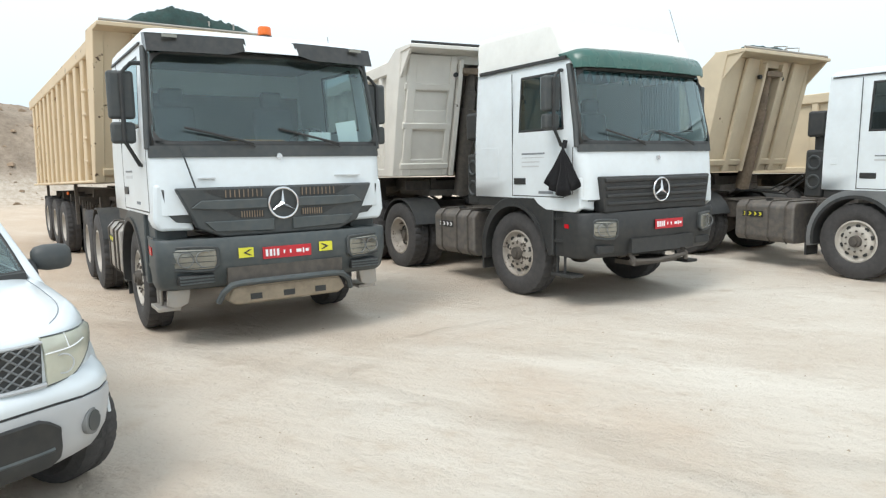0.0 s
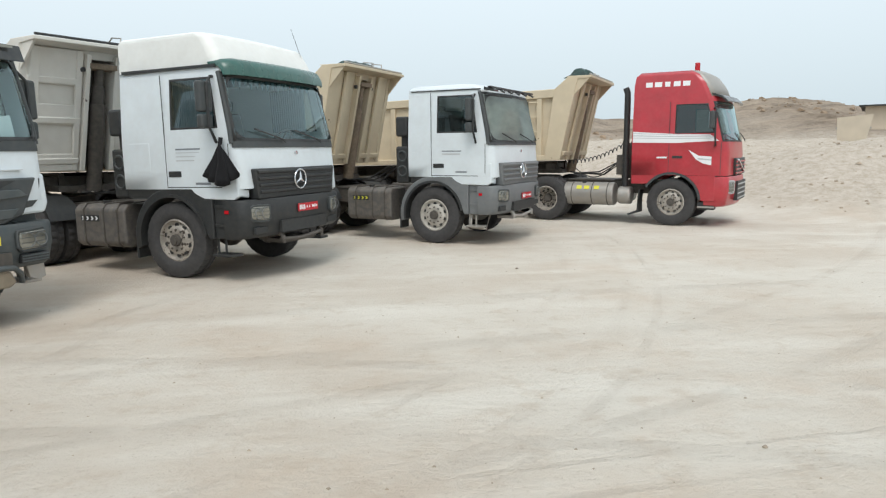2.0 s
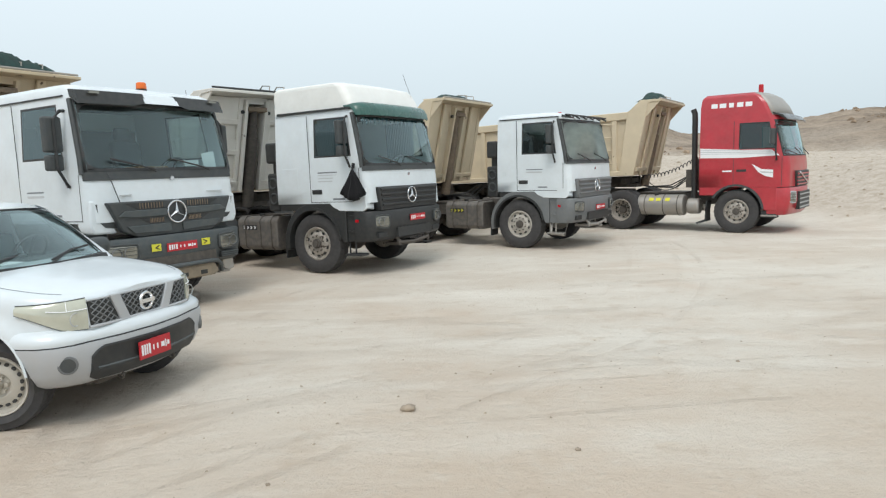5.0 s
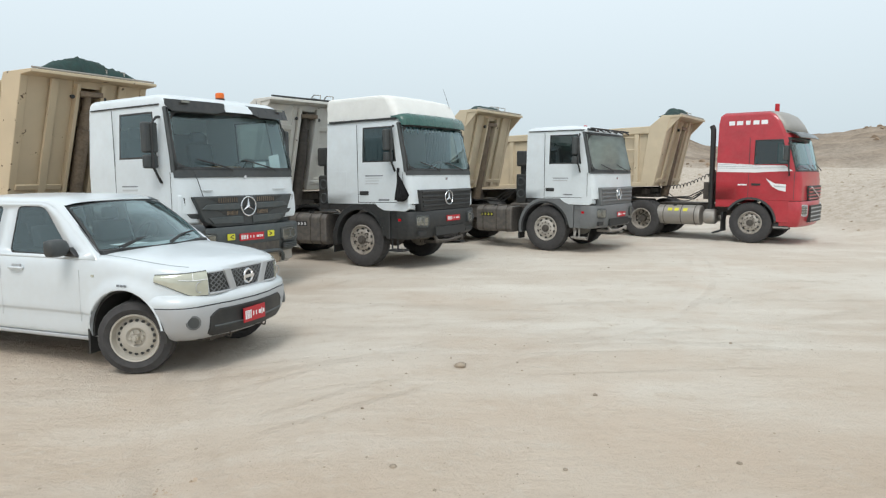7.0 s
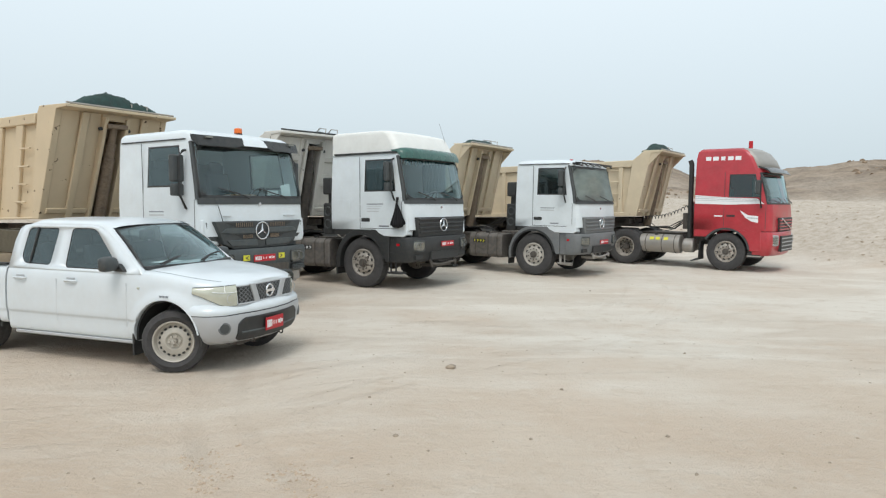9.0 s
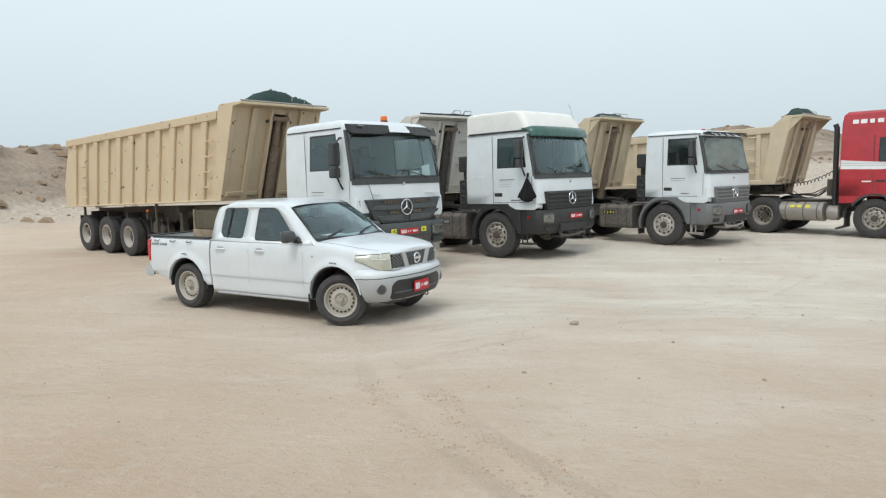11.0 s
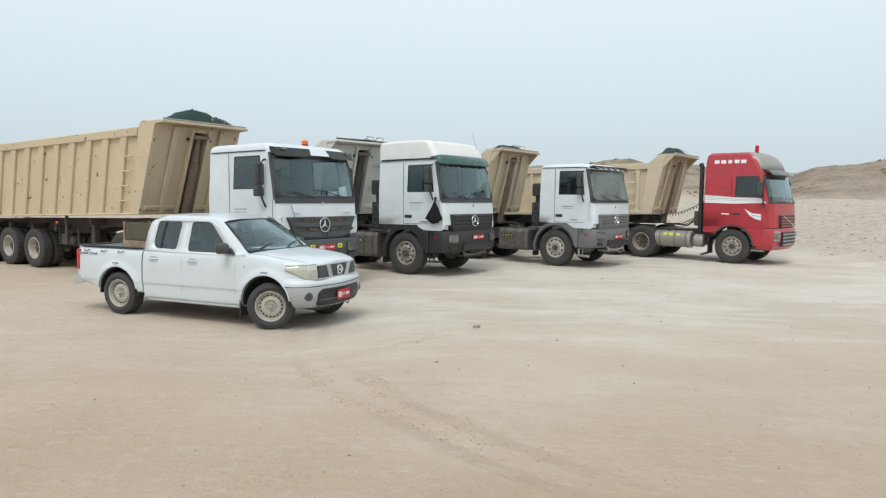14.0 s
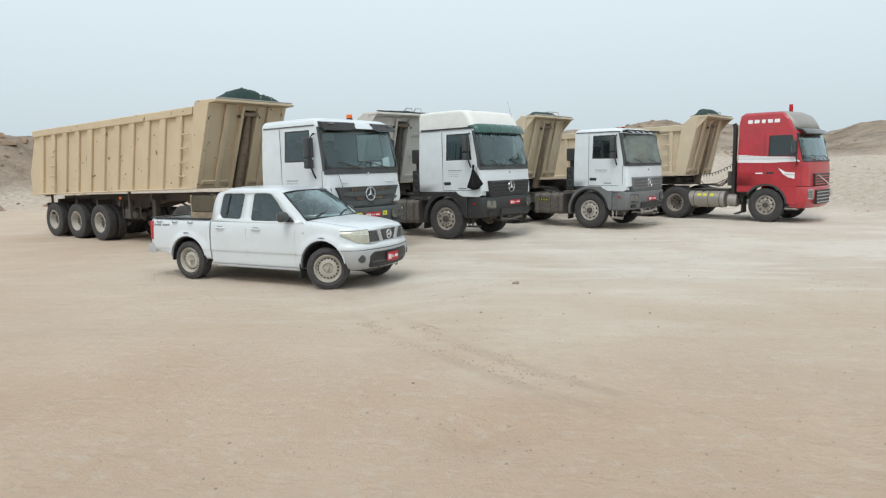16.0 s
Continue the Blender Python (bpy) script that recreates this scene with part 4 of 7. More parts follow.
        bm = prism(B(), [(-0.64, 0.47), (-0.58, 0.60), (0.58, 0.60), (0.64, 0.47), (0.56, 0.42), (-0.56, 0.42)], "x", xf - 0.05, xf + 0.10)
        guard = part("skid_plate", bm, SKID, t, "bare metal skid plate under the bumper", bevel=0.02)
        for y in (-0.35, 0.0, 0.35):
            part("slot", box(B(), xf + 0.095, xf + 0.106, y - 0.06, y + 0.06, 0.46, 0.52), BLACK, guard)
        bm = tube(B(), [(xf + 0.06, -0.72, 0.46), (xf + 0.11, -0.68, 0.56), (xf + 0.13, -0.60, 0.63), (xf + 0.135, -0.5, 0.645), (xf + 0.135, 0.5, 0.645), (xf + 0.13, 0.60, 0.63), (xf + 0.11, 0.68, 0.56), (xf + 0.06, 0.72, 0.46)], 0.032)
        part("guard_bar", bm, GREY_L, t)
        for s in (-1, 1):
            headlamp(t, xf + 0.09, s, 0.70, 1.15, 0.79, 1.03, GREY)
            vent = part("fog_lamp", box(B(), xf - 0.06, xf + 0.062, s * 0.91 - 0.17, s * 0.91 + 0.17, 0.655, 0.755), BLACK, t, "slatted fog lamp opening", bevel=0.012)
            for k in range(3):
                part("slat", box(B(), xf + 0.058, xf + 0.070, s * 0.91 - 0.16, s * 0.91 + 0.16, 0.668 + 0.03 * k, 0.682 + 0.03 * k), GREY_L, vent)
            part("marker_lamp", box(B(), 1.05, 1.16, s * 1.25 - 0.01, s * 1.25 + 0.01, 0.95, 1.03), REDLENS, t, "red marker lamp")
            st = part("sticker", box(B(), xf + 0.092, xf + 0.098, s * 0.43 - 0.075, s * 0.43 + 0.075, 0.89, 0.99), YELLOW, t, "yellow sticker with black arrow")
            a = s * 0.43
            d = -s * 0.03
            part("arrow", prism(B(), [(a + d, 0.91), (a - d, 0.94), (a + d, 0.97), (a + d + d, 0.97), (a, 0.94), (a + d + d, 0.91)], "x", xf + 0.097, xf + 0.102), BLACK, st)
            part("side_flap", prism(B(), [(s * 0.93, 0.60), (s * 1.15, 0.60), (s * 1.16, 0.44), (s * 1.06, 0.41), (s * 0.96, 0.45)], "x", xf - 0.20, xf - 0.14), ALU, t, "pale plastic mud guard", bevel=0.01)
        number_plate(t, xf + 0.10, 0.0, 0.92, 0.52, 0.12)
        # sun visor with a white centre
        for s in (-1, 1):
            rings = []
            for y in (0.26, 0.45, 0.8, 1.1, 1.19):
                b = xf - 0.17 - 0.08 * (y / 1.1) ** 2
                rings.append([(b - 0.12, s * y, 3.10), (b + 0.03, s * y, 3.08), (b + 0.10, s * y, 2.90 + (0.05 if y < 0.3 else 0)), (b + 0.07, s * y, 2.90 + (0.05 if y < 0.3 else 0)), (b - 0.10, s * y, 3.0)])
            bm = B()
            loft(bm, rings, True, True)
            v = part("sun_visor", bm, SMOKE, t, "glossy smoked sun visor", smooth=50)
            part("marker_lamp", box(B(), xf - 0.17, xf - 0.145, s * 0.98 - 0.07, s * 0.98 + 0.07, 3.035, 3.065), LENS, v)
        rings = [[(xf - 0.30, y, 3.11), (xf - 0.15, y, 3.07), (xf - 0.06, y, 2.94), (xf - 0.09, y, 2.94), (xf - 0.2, y, 3.0)] for y in (-0.28, 0.0, 0.28)]
        bm = B()
        loft(bm, rings, True, True)
        part("visor_centre", bm, WHITE, t, "white visor centre")
        beacon(t, 0.70, 0.15, 3.18, ORANGE, 0.075, 0.10)
        part("roof_spoiler", tube(B(), [(-0.6, -0.2, 3.22), (0.1, -0.2, 3.23), (0.55, -0.2, 3.21)], 0.02, 6), BLACK, t)
        aerial(t, 0.85, 0.85, 3.10, 0.16, -0.03)
        part("cab_panel_line", tube(B(), [(xf + 0.002, -0.86, 1.60), (xf - 0.02, -0.93, 1.85), (xf - 0.05, -0.97, 2.0)], 0.008, 4), GREY, t)
        part("dashboard_mat", box(B(), xf - 0.55, xf - 0.25, -0.35, 0.15, zs0 - 0.02, zs0 + 0.10), BROWN, t)
        part("paper", prism(B(), [(0.78, 2.02), (1.02, 2.04), (0.98, 2.30), (0.74, 2.26)], "x", xf - 0.22, xf - 0.215), PAPER, t, "white sheet on the dashboard")
        part("card_holder", box(B(), xf - 0.26, xf - 0.22, 0.42, 0.68, 2.07, 2.16), PAPER, t)
        for y0, y1 in ((-0.82, -0.66), (0.62, 0.92)):
            part("marking", box(B(), xf - 0.06, xf - 0.014, y0, y1, 1.684, 1.696), FAINT, t)
        part("nose_badge", cyl(B(), (xf - 0.02, 0, 1.90), (xf + 0.006, 0, 1.90), 0.03, 16), CHROME, t)
        mirror(t, 0.90, -1.39, 2.28, 0.72)
        mirror(t, 0.90, 1.39, 2.28, 0.72)
    else:
        bm = prism(B(), [(-1.02, 1.62), (-0.95, 1.18), (0.95, 1.18), (1.02, 1.62)], "x", 1.22, xf + 0.01)
        g = part("grille", bm, dark, t, "dark slatted grille panel", bevel=0.02)
        for k in range(4):
            z = 1.25 + k * 0.095
            bm = prism(B(), [(xf - 0.01, z), (xf + 0.035, z + 0.02), (xf + 0.035, z + 0.055), (xf - 0.01, z + 0.07)], "y", -0.92 - k * 0.015, 0.92 + k * 0.015)
            part("grille_slat", bm, dark, g, bevel=0.008)
        star_badge(t, xf + 0.055, 0, 1.44, 0.145)
        part("nose_badge", cyl(B(), (xf - 0.02, 0, 1.84), (xf + 0.006, 0, 1.84), 0.03, 16), CHROME, t)
        for s in (-1, 1):
            bm = prism(B(), [(s * 0.98, 1.62), (s * 1.235, 1.62), (s * 1.25, 1.36), (s * 1.20, 1.24), (s * 1.0, 1.20)], "x", 0.98, xf - 0.12)
            part("corner_deflector", bm, WHITE, t, "white corner panel", bevel=0.025)
            bm = prism(B(), [(0.40, 1.36), (0.50, 1.27), (0.66, 1.20), (1.20, 1.19), (1.28, 1.24), (1.28, 1.36)], "y", s * 1.18, s * 1.2475)
            part("door_skirt", bm, WHITE, t, "white lower edge of the door", bevel=0.012)
        bumper(t, side_mat, xf + 0.07, 0.62, 1.18, 1.25, 0.48, 0.10, "bumper", "dusty dark bumper", 0.03)
        part("bumper_recess", box(B(), 1.25, xf + 0.075, -0.55, 0.62, 0.66, 0.84), BLACK, t)
        for s in (-1, 1):
            headlamp(t, xf + 0.07, s, 0.78, 1.12, 0.86, 1.10, GREY)
            part("marker_lamp", box(B(), 1.02, 1.09, s * 1.25 - 0.01, s * 1.25 + 0.006, 0.99, 1.04), REDLENS, t, "red marker lamp")
            part("fog_lamp", box(B(), xf - 0.12, xf + 0.0, s * 0.92 - 0.14, s * 0.92 + 0.14, 0.68, 0.78), BLACK, t, bevel=0.01)
        number_plate(t, xf + 0.085, 0.12, 1.0 if not low else 0.93, 0.52, 0.12)
        bm = B()
        for y in (-0.5, 0.5):
            tube(bm, [(xf - 0.1, y, 0.72), (xf + 0.06, y, 0.58), (xf + 0.05, y, 0.5)], 0.03, 6)
        tube(bm, [(xf + 0.05, -0.55, 0.56), (xf + 0.07, -0.1, 0.53), (xf + 0.05, 0.5, 0.57)], 0.028, 8)
        box(bm, xf - 0.35, xf, -0.4, 0.4, 0.48, 0.54)
        part("tow_bar", bm, STEEL if tall else ALU, t, "bent worn metal towing bar")
        if low:
            part("hanging_bracket", tube(B(), [(0.80, -1.1, 0.62), (0.82, -1.18, 0.36), (1.15, -1.18, 0.34), (1.2, -1.12, 0.62)], 0.022, 6), ALU, t)
        vis = GREEN if tall else None
        if vis:
            rings = []
            for y in (-1.19, -1.16, -1.10, -1.0, -0.5, 0.0, 0.5, 1.0, 1.10, 1.16, 1.19):
                e = max(0.0, abs(y) - 1.0) / 0.19
                b = xf - 0.245 - 0.09 * (y / 1.1) ** 2 - 0.10 * e * e
                d = 0.05 * e * e
                rings.append([(b - 0.12, y, 3.17 - d), (b + 0.02, y, 3.17 - d), (b + 0.10, y, 3.13 - d), (b + 0.155, y, 3.04 - d), (b + 0.165, y, 2.93), (b + 0.15, y, 2.925), (b + 0.13, y, 3.03 - d), (b + 0.07, y, 3.10 - d), (b - 0.10, y, 3.13 - d)])
            bm = B()
            loft(bm, rings, True, True)
            part("sun_visor", bm, vis, t, "dark green translucent sun visor", smooth=50)
            aerial(t, 0.95, 1.0, 3.2, 0.7)
            bm = B()
            for k in range(15):
                y = 0.9 - k * 0.128
                prism(bm, [(y, 2.92), (y - 0.12, 2.92), (y - 0.06, 2.80 - 0.05 * abs(math.sin(k * 1.3)))], "x", xf - 0.335, xf - 0.33)
            part("fringe", bm, CURTAIN, t, "pale fringe along the top of the windscreen")
            for s in (-1, 1):
                bm = B()
                for k in range(15):
                    tube(bm, [(0.13 + 0.045 * k, s * 1.12, 2.9), (0.15 + 0.045 * k, s * 1.13, 2.2)], 0.03, 6)
                part("curtain", bm, CURTAIN, t, "pale blue curtain")
            marking_bars(t, dr + 0.18, 1.93, hw, ((0.46, 0.022), (0.44, 0.010), (0.36, 0.014), (0.34, 0.018)))
            marking_bars(t, 0.52, 1.44, hw, ((0.28, 0.035),))
        else:
            bm = B()
            for y in (-1.0, -0.6, -0.2, 0.2, 0.6, 1.0):
                tube(bm, [(xf - 0.36, y, 3.02), (xf - 0.24, y, 3.05), (xf - 0.12, y, 2.98)], 0.02, 5)
            box(bm, xf - 0.24, xf - 0.18, -1.15, 1.15, 3.04, 3.07)
            part("visor_bracket", bm, BLACK, t, "bare visor brackets")
            rings = [[(xf - 0.30, s, 3.06), (xf - 0.08, s, 2.99), (xf - 0.08, s, 2.96), (xf - 0.30, s, 3.0)] for s in (-1.19, -1.0)]
            bm = B()
            loft(bm, rings, True, True)
            part("visor_end", bm, SMOKE, t)
            beacon(t, 0.35, 0.3, zroof, REDLENS, 0.05, 0.04)
            marking_bars(t, dr + 0.22, 1.86, hw, ((0.42, 0.02), (0.40, 0.03)))
            marking_bars(t, 0.52, 1.46, hw, ((0.24, 0.03),))
        mirror(t, 0.90, -1.38, 2.42, 0.66)
        mirror(t, 0.90, 1.38, 2.42, 0.66)
        if tall or low:
            # intake stack and box behind the cab
            bm = box(B(), xr - 0.36, xr - 0.06, -1.15, -0.80, 1.2, 1.95)
            box(bm, xr - 0.34, xr - 0.06, -1.18, -0.82, 2.15, 2.55)
            cyl(bm, (xr - 0.2, -0.98, 1.9), (xr - 0.2, -0.98, 2.2), 0.10, 12)
            part("air_intake", bm, BLACK, t, "black ribbed air intake stack", bevel=0.04)
            bm = B()
            for z in (1.45, 1.75):
                torus(bm, (xr - 0.2, -1.155, z), 0.10, 0.02, "y", 20, 6)
            part("intake_ring", bm, GREY, t)
        part("rear_panel_hatch", box(B(), xr + 0.15, xr + 0.55, -hw - 0.004, -hw + 0.004, 1.60, 2.02) if tall else box(B(), xr + 0.12, xr + 0.22, -hw - 0.004, -hw + 0.004, 1.72, 1.82), WHITE, t, bevel=0.004)
    if new_face:
        marking_bars(t, dr + 0.15, 1.78, hw, ((0.40, 0.02), (0.40, 0.03)))
        marking_bars(t, 0.5, 1.46, hw, ((0.20, 0.03),))
    wiper(t, xf - 0.03, -0.92, zs0 + 0.02, 0.66)
    wiper(t, xf - 0.03, 0.02, zs0 + 0.02, 0.66)
    axles = (0.0, -3.3, -4.65)
    chassis(t, -5.3, axles, ALU if new_face else TANK, False, (-2.12, -1.02) if not new_face else (-2.3, -1.2))
    steer = {"facelift": -1, "tall": 2, "low": 0}[style]
    for s in (-1, 1):
        wheel(t, 0, s * 1.06, TR, "front", steer, old=tall)
        for x in axles[1:]:
            wheel(t, x, s * 1.08, TR, "rear", 0, old=tall)
            wheel(t, x, s * 0.74, TR, "rear")
    if new_face:
        part("air_tank", cyl(B(), (-1.0, -0.95, 0.75), (-1.0, -0.6, 0.75), 0.2, 16), ALU, t)
        part("exhaust_box", box(B(), -2.7, -2.35, -1.15, -0.7, 0.5, 1.0), ALU, t, "bare metal silencer box", bevel=0.04)
    return t

def red_lorry(m):
    t = thing("semi_truck", m, "red semi-truck with white stripes, parked on the sand", "truck", "parked lorries")
    xr, xf, hw = -0.95, 1.36, 1.24
    wr, wf = 0.05, 0.94
    dr = wr - 0.10
    def ring(z, inset=0.0, front=0.0, rear=0.0):
        slope = max(0.0, z - 2.15) * 0.20
        return cab_ring(z, xr + rear, xf - front, hw - inset, [dr, wr, wf - slope + 0.16, wf + 0.22 - slope], 0.20, 0.09)
    rows = [ring(1.22), ring(1.75), ring(2.0, 0.0, 0.03), ring(2.20, 0.01, 0.08), ring(2.88, 0.05, 0.26), ring(2.93, 0.055, 0.28), ring(3.05, 0.06, 0.32),
            ring(3.35, 0.08, 0.46), ring(3.56, 0.12, 0.62, 0.03), ring(3.66, 0.22, 0.80, 0.12)]
    n = len(rows[0])
    def piece(i, j):
        jj = j if j <= (n - 2) / 2 else (n - 2) - j
        if j == n - 1:
            return "body"
        if i == 3 and jj == 2:
            return "win_r" if j < n / 2 else "win_l"
        if 2 <= i <= 4 and jj >= 6:
            return "screen"
        if i >= 6 and jj >= 6:
            return "brow"
        return "body"
    cells = cab_shell(rows, piece)
    body = cells["body"]
    body.faces.new([body.verts.new(p) for p in rows[-1]])
    bmesh.ops.remove_doubles(body, verts=body.verts, dist=0.0005)
    part("cab_body", body, RED, t, "red painted cab shell", smooth=50, thick=0.03, flat_panels=True)
    part("roof_brow", cells["brow"], ALU, t, "grey roof deflector", smooth=60, thick=0.02)
    pane_part(t, "windscreen", cells["screen"], GLASS, 0.045)
    for k in ("win_r", "win_l"):
        pane_part(t, "side_window", cells[k], GLASS_SIDE, 0.03)
    interior(t, xr, xf, 1.30, 2.0)
    # dark headliner sheet, added under the roof to shade the cab
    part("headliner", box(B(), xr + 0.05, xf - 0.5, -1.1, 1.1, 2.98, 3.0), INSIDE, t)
    seams(t, (dr - 0.02,), 1.25, 2.94, hw - 0.001)
    seams(t, (min(wf + 0.36, 1.1),), 1.25, 2.0, hw - 0.001)
    # visor over the windscreen
    rings = []
    for y in (-1.16, -1.0, -0.5, 0.0, 0.5, 1.0, 1.16):
        b = xf - 0.28 - 0.12 * (y / 1.1) ** 2
        rings.append([(b - 0.12, y, 3.12), (b + 0.12, y, 3.04), (b + 0.24, y, 2.92), (b + 0.22, y, 2.90), (b + 0.10, y, 3.0), (b - 0.1, y, 3.07)])
    bm = B()
    loft(bm, rings, True, True)
    part("sun_visor", bm, SMOKE, t, "smoked sun visor", smooth=50)
    # stripes and mark bars
    for s in (-1, 1):
        y0, y1 = s * (hw + 0.003), s * (hw - 0.01)
        bm = prism(B(), [(xr + 0.02, 2.0), (xr + 0.02, 2.26), (0.1, 2.19), (0.85, 2.17), (1.05, 2.02), (0.5, 2.0), (0.1, 1.98)], "y", y0, y1)
        part("stripe", bm, LETTER, t, "white side stripe")
        bm = prism(B(), [(xr + 0.02, 2.155), (xr + 0.02, 2.175), (0.1, 2.14), (0.95, 2.115), (0.95, 2.10), (0.1, 2.12)], "y", s * (hw + 0.005), y1)
        part("stripe_line", bm, FAINT, t)
        for dz in (-0.055, 0.055):
            bm = prism(B(), [(xr + 0.02, 2.158 + dz), (xr + 0.02, 2.172 + dz), (0.1, 2.137 + dz * 0.8), (0.85, 2.113 + dz * 0.6), (0.85, 2.103 + dz * 0.6), (0.1, 2.123 + dz * 0.8)], "y", s * (hw + 0.005), y1)
            part("stripe_line", bm, FAINT, t)
        bm = prism(B(), [(0.38, 1.82), (0.62, 1.68), (0.90, 1.66), (0.90, 1.46), (0.72, 1.50), (0.55, 1.60)], "y", y0, y1)
        part("swoosh", bm, LETTER, t, "white curved side mark")
        part("swoosh_line", prism(B(), [(0.58, 1.63), (0.90, 1.60), (0.90, 1.57), (0.62, 1.59)], "y", s * (hw + 0.005), y1), FAINT, t)
        for k, w in enumerate((0.17, 0.18, 0.13, 0.17, 0.18)):
            x = -0.60 + k * 0.215
            bm = B()
            bmesh.ops.create_cube(bm, size=1, matrix=Matrix.Translation((x, s * (hw - 0.085), 3.36)) @ pose(0, 0, 0, s * 4, 0, 0) @ Matrix.Diagonal((w * 0.92, 0.012, 0.115, 1)))
            part("marking", bm, LETTER, t, "white bar of a name on the roof side")
        part("door_handle", box(B(), dr + 0.06, dr + 0.3, s * hw - 0.012, s * hw + 0.012, 1.62, 1.68), BLACK, t)
        part("small_marking", box(B(), dr - 0.30, dr - 0.06, s * hw - 0.008, s * hw + 0.004, 1.62, 1.66), LETTER, t)
        # lower flank and arch
        pts = [(xr, 1.24), (xr, 1.0), *arc(0, TR + 0.02, 0.66, 142, 5, 16), (0.72, 0.62), (1.0, 0.62), (1.0, 1.24)]
        part("wheel_arch", prism(B(), pts, "y", s * 0.95, s * 1.235), RED, t, "red lower side panel", bevel=0.02)
        part("arch_lip", prism(B(), arc(0, TR + 0.02, 0.70, 150, 5, 16) + arc(0, TR + 0.02, 0.645, 5, 150, 16), "y", s * 0.92, s * 1.255), GREY, t)
        part("entry_step", box(B(), 0.62, 1.0, s * 0.95, s * 1.20, 0.42, 0.60), BLACK, t, bevel=0.02)
        part("step_plate", box(B(), 0.62, 1.0, s * 1.0, s * 1.215, 0.46, 0.50), ALU, t)
        part("mud_flap", prism(B(), [(-0.78, 0.85), (-0.74, 0.85), (-0.80, 0.35), (-1.05, 0.25), (-1.0, 0.22), (-0.76, 0.30)], "y", s * 0.8, s * 1.2), BLACK, t)
        headlamp(t, xf + 0.02, s, 0.80, 1.12, 0.80, 1.10, SILVER)
    # front: grille and bumper
    g = part("grille", prism(B(), [(-0.75, 1.62), (-0.70, 1.22), (0.70, 1.22), (0.75, 1.62)], "x", 1.2, xf + 0.012), BLACK, t, "black front grille", bevel=0.02)
    for k in range(4):
        part("grille_slat", box(B(), xf, xf + 0.03, -0.72, 0.72, 1.25 + 0.09 * k, 1.285 + 0.09 * k), RED, g, bevel=0.006)
    part("diagonal_bar", tube(B(), [(xf + 0.035, -0.55, 1.58), (xf + 0.035, 0.55, 1.26)], 0.022, 6), CHROME, g)
    bumper(t, RED, xf + 0.05, 0.50, 1.20, 1.23, 0.65, 0.12, "bumper", "red front bumper", 0.05)
    low = part("lower_grille", box(B(), 1.25, xf + 0.06, -0.65, 0.65, 0.62, 1.08), BLACK, t)
    for k in range(4):
        part("grille_slat", box(B(), xf + 0.05, xf + 0.07, -0.62, 0.62, 0.66 + 0.11 * k, 0.69 + 0.11 * k), SILVER, low)
    mirror(t, 0.92, -1.40, 2.30, 0.62, second=False)
    mirror(t, 0.92, 1.40, 2.30, 0.62)
    wiper(t, xf - 0.04, -0.9, 2.02, 0.6)
    wiper(t, xf - 0.04, 0.1, 2.02, 0.6)
    beacon(t, 0.25, 0.1, 3.66, REDLENS, 0.065, 0.24)
    # exhaust stack and rear kit
    bm = tube(B(), [(xr - 0.22, -0.95, 0.9), (xr - 0.22, -0.95, 3.05), (xr - 0.225, -0.95, 3.22), (xr - 0.27, -0.95, 3.33)], 0.075, 14)
    part("exhaust_pipe", bm, BLACK, t, "tall black upright exhaust pipe")
    bm = box(B(), xr - 0.42, xr - 0.08, -0.55, 0.6, 1.1, 2.0)
    box(bm, xr - 0.5, xr - 0.3, -0.8, -0.5, 1.2, 1.7)
    for y in (-0.4, 0.0, 0.4):
        tube(bm, [(xr - 0.45, y, 1.0), (xr - 0.45, y, 2.05)], 0.025, 6)
    part("rear_rack", bm, STEEL, t, "dark steel rack behind the cab")
    bm = B()
    for k in range(2):
        pts = []
        for i in range(90):
            f = i / 89
            sag = -0.16 * math.sin(math.pi * f) - 0.5 * k * math.sin(math.pi * f)
            a = i * 1.15
            pts.append((xr - 0.4 - f * 1.75, -0.15 + 0.3 * k + 0.055 * (1 - k) * math.cos(a), 2.02 - 0.50 * f + sag + 0.055 * (1 - k) * math.sin(a)))
        tube(bm, pts, 0.014, 5)
    part("coiled_hose", bm, BLACK, t, "black coiled air hose")
    axles = (0.0, -3.2, -4.57)
    chassis(t, -5.2, axles, ALU, True, (-2.72, -1.42))
    part("air_tank", cyl(B(), (-1.32, -0.98, 0.70), (-0.98, -0.98, 0.70), 0.22, 24), ALU, t, "round aluminium air tank", bevel=0.05)
    for s in (-1, 1):
        wheel(t, 0, s * 1.05, TR, "front", 0, old=True)
        for x in axles[1:]:
            wheel(t, x, s * 1.08, TR, "rear", 0, old=True)
            wheel(t, x, s * 0.74, TR, "rear", 0, old=True)
    return t

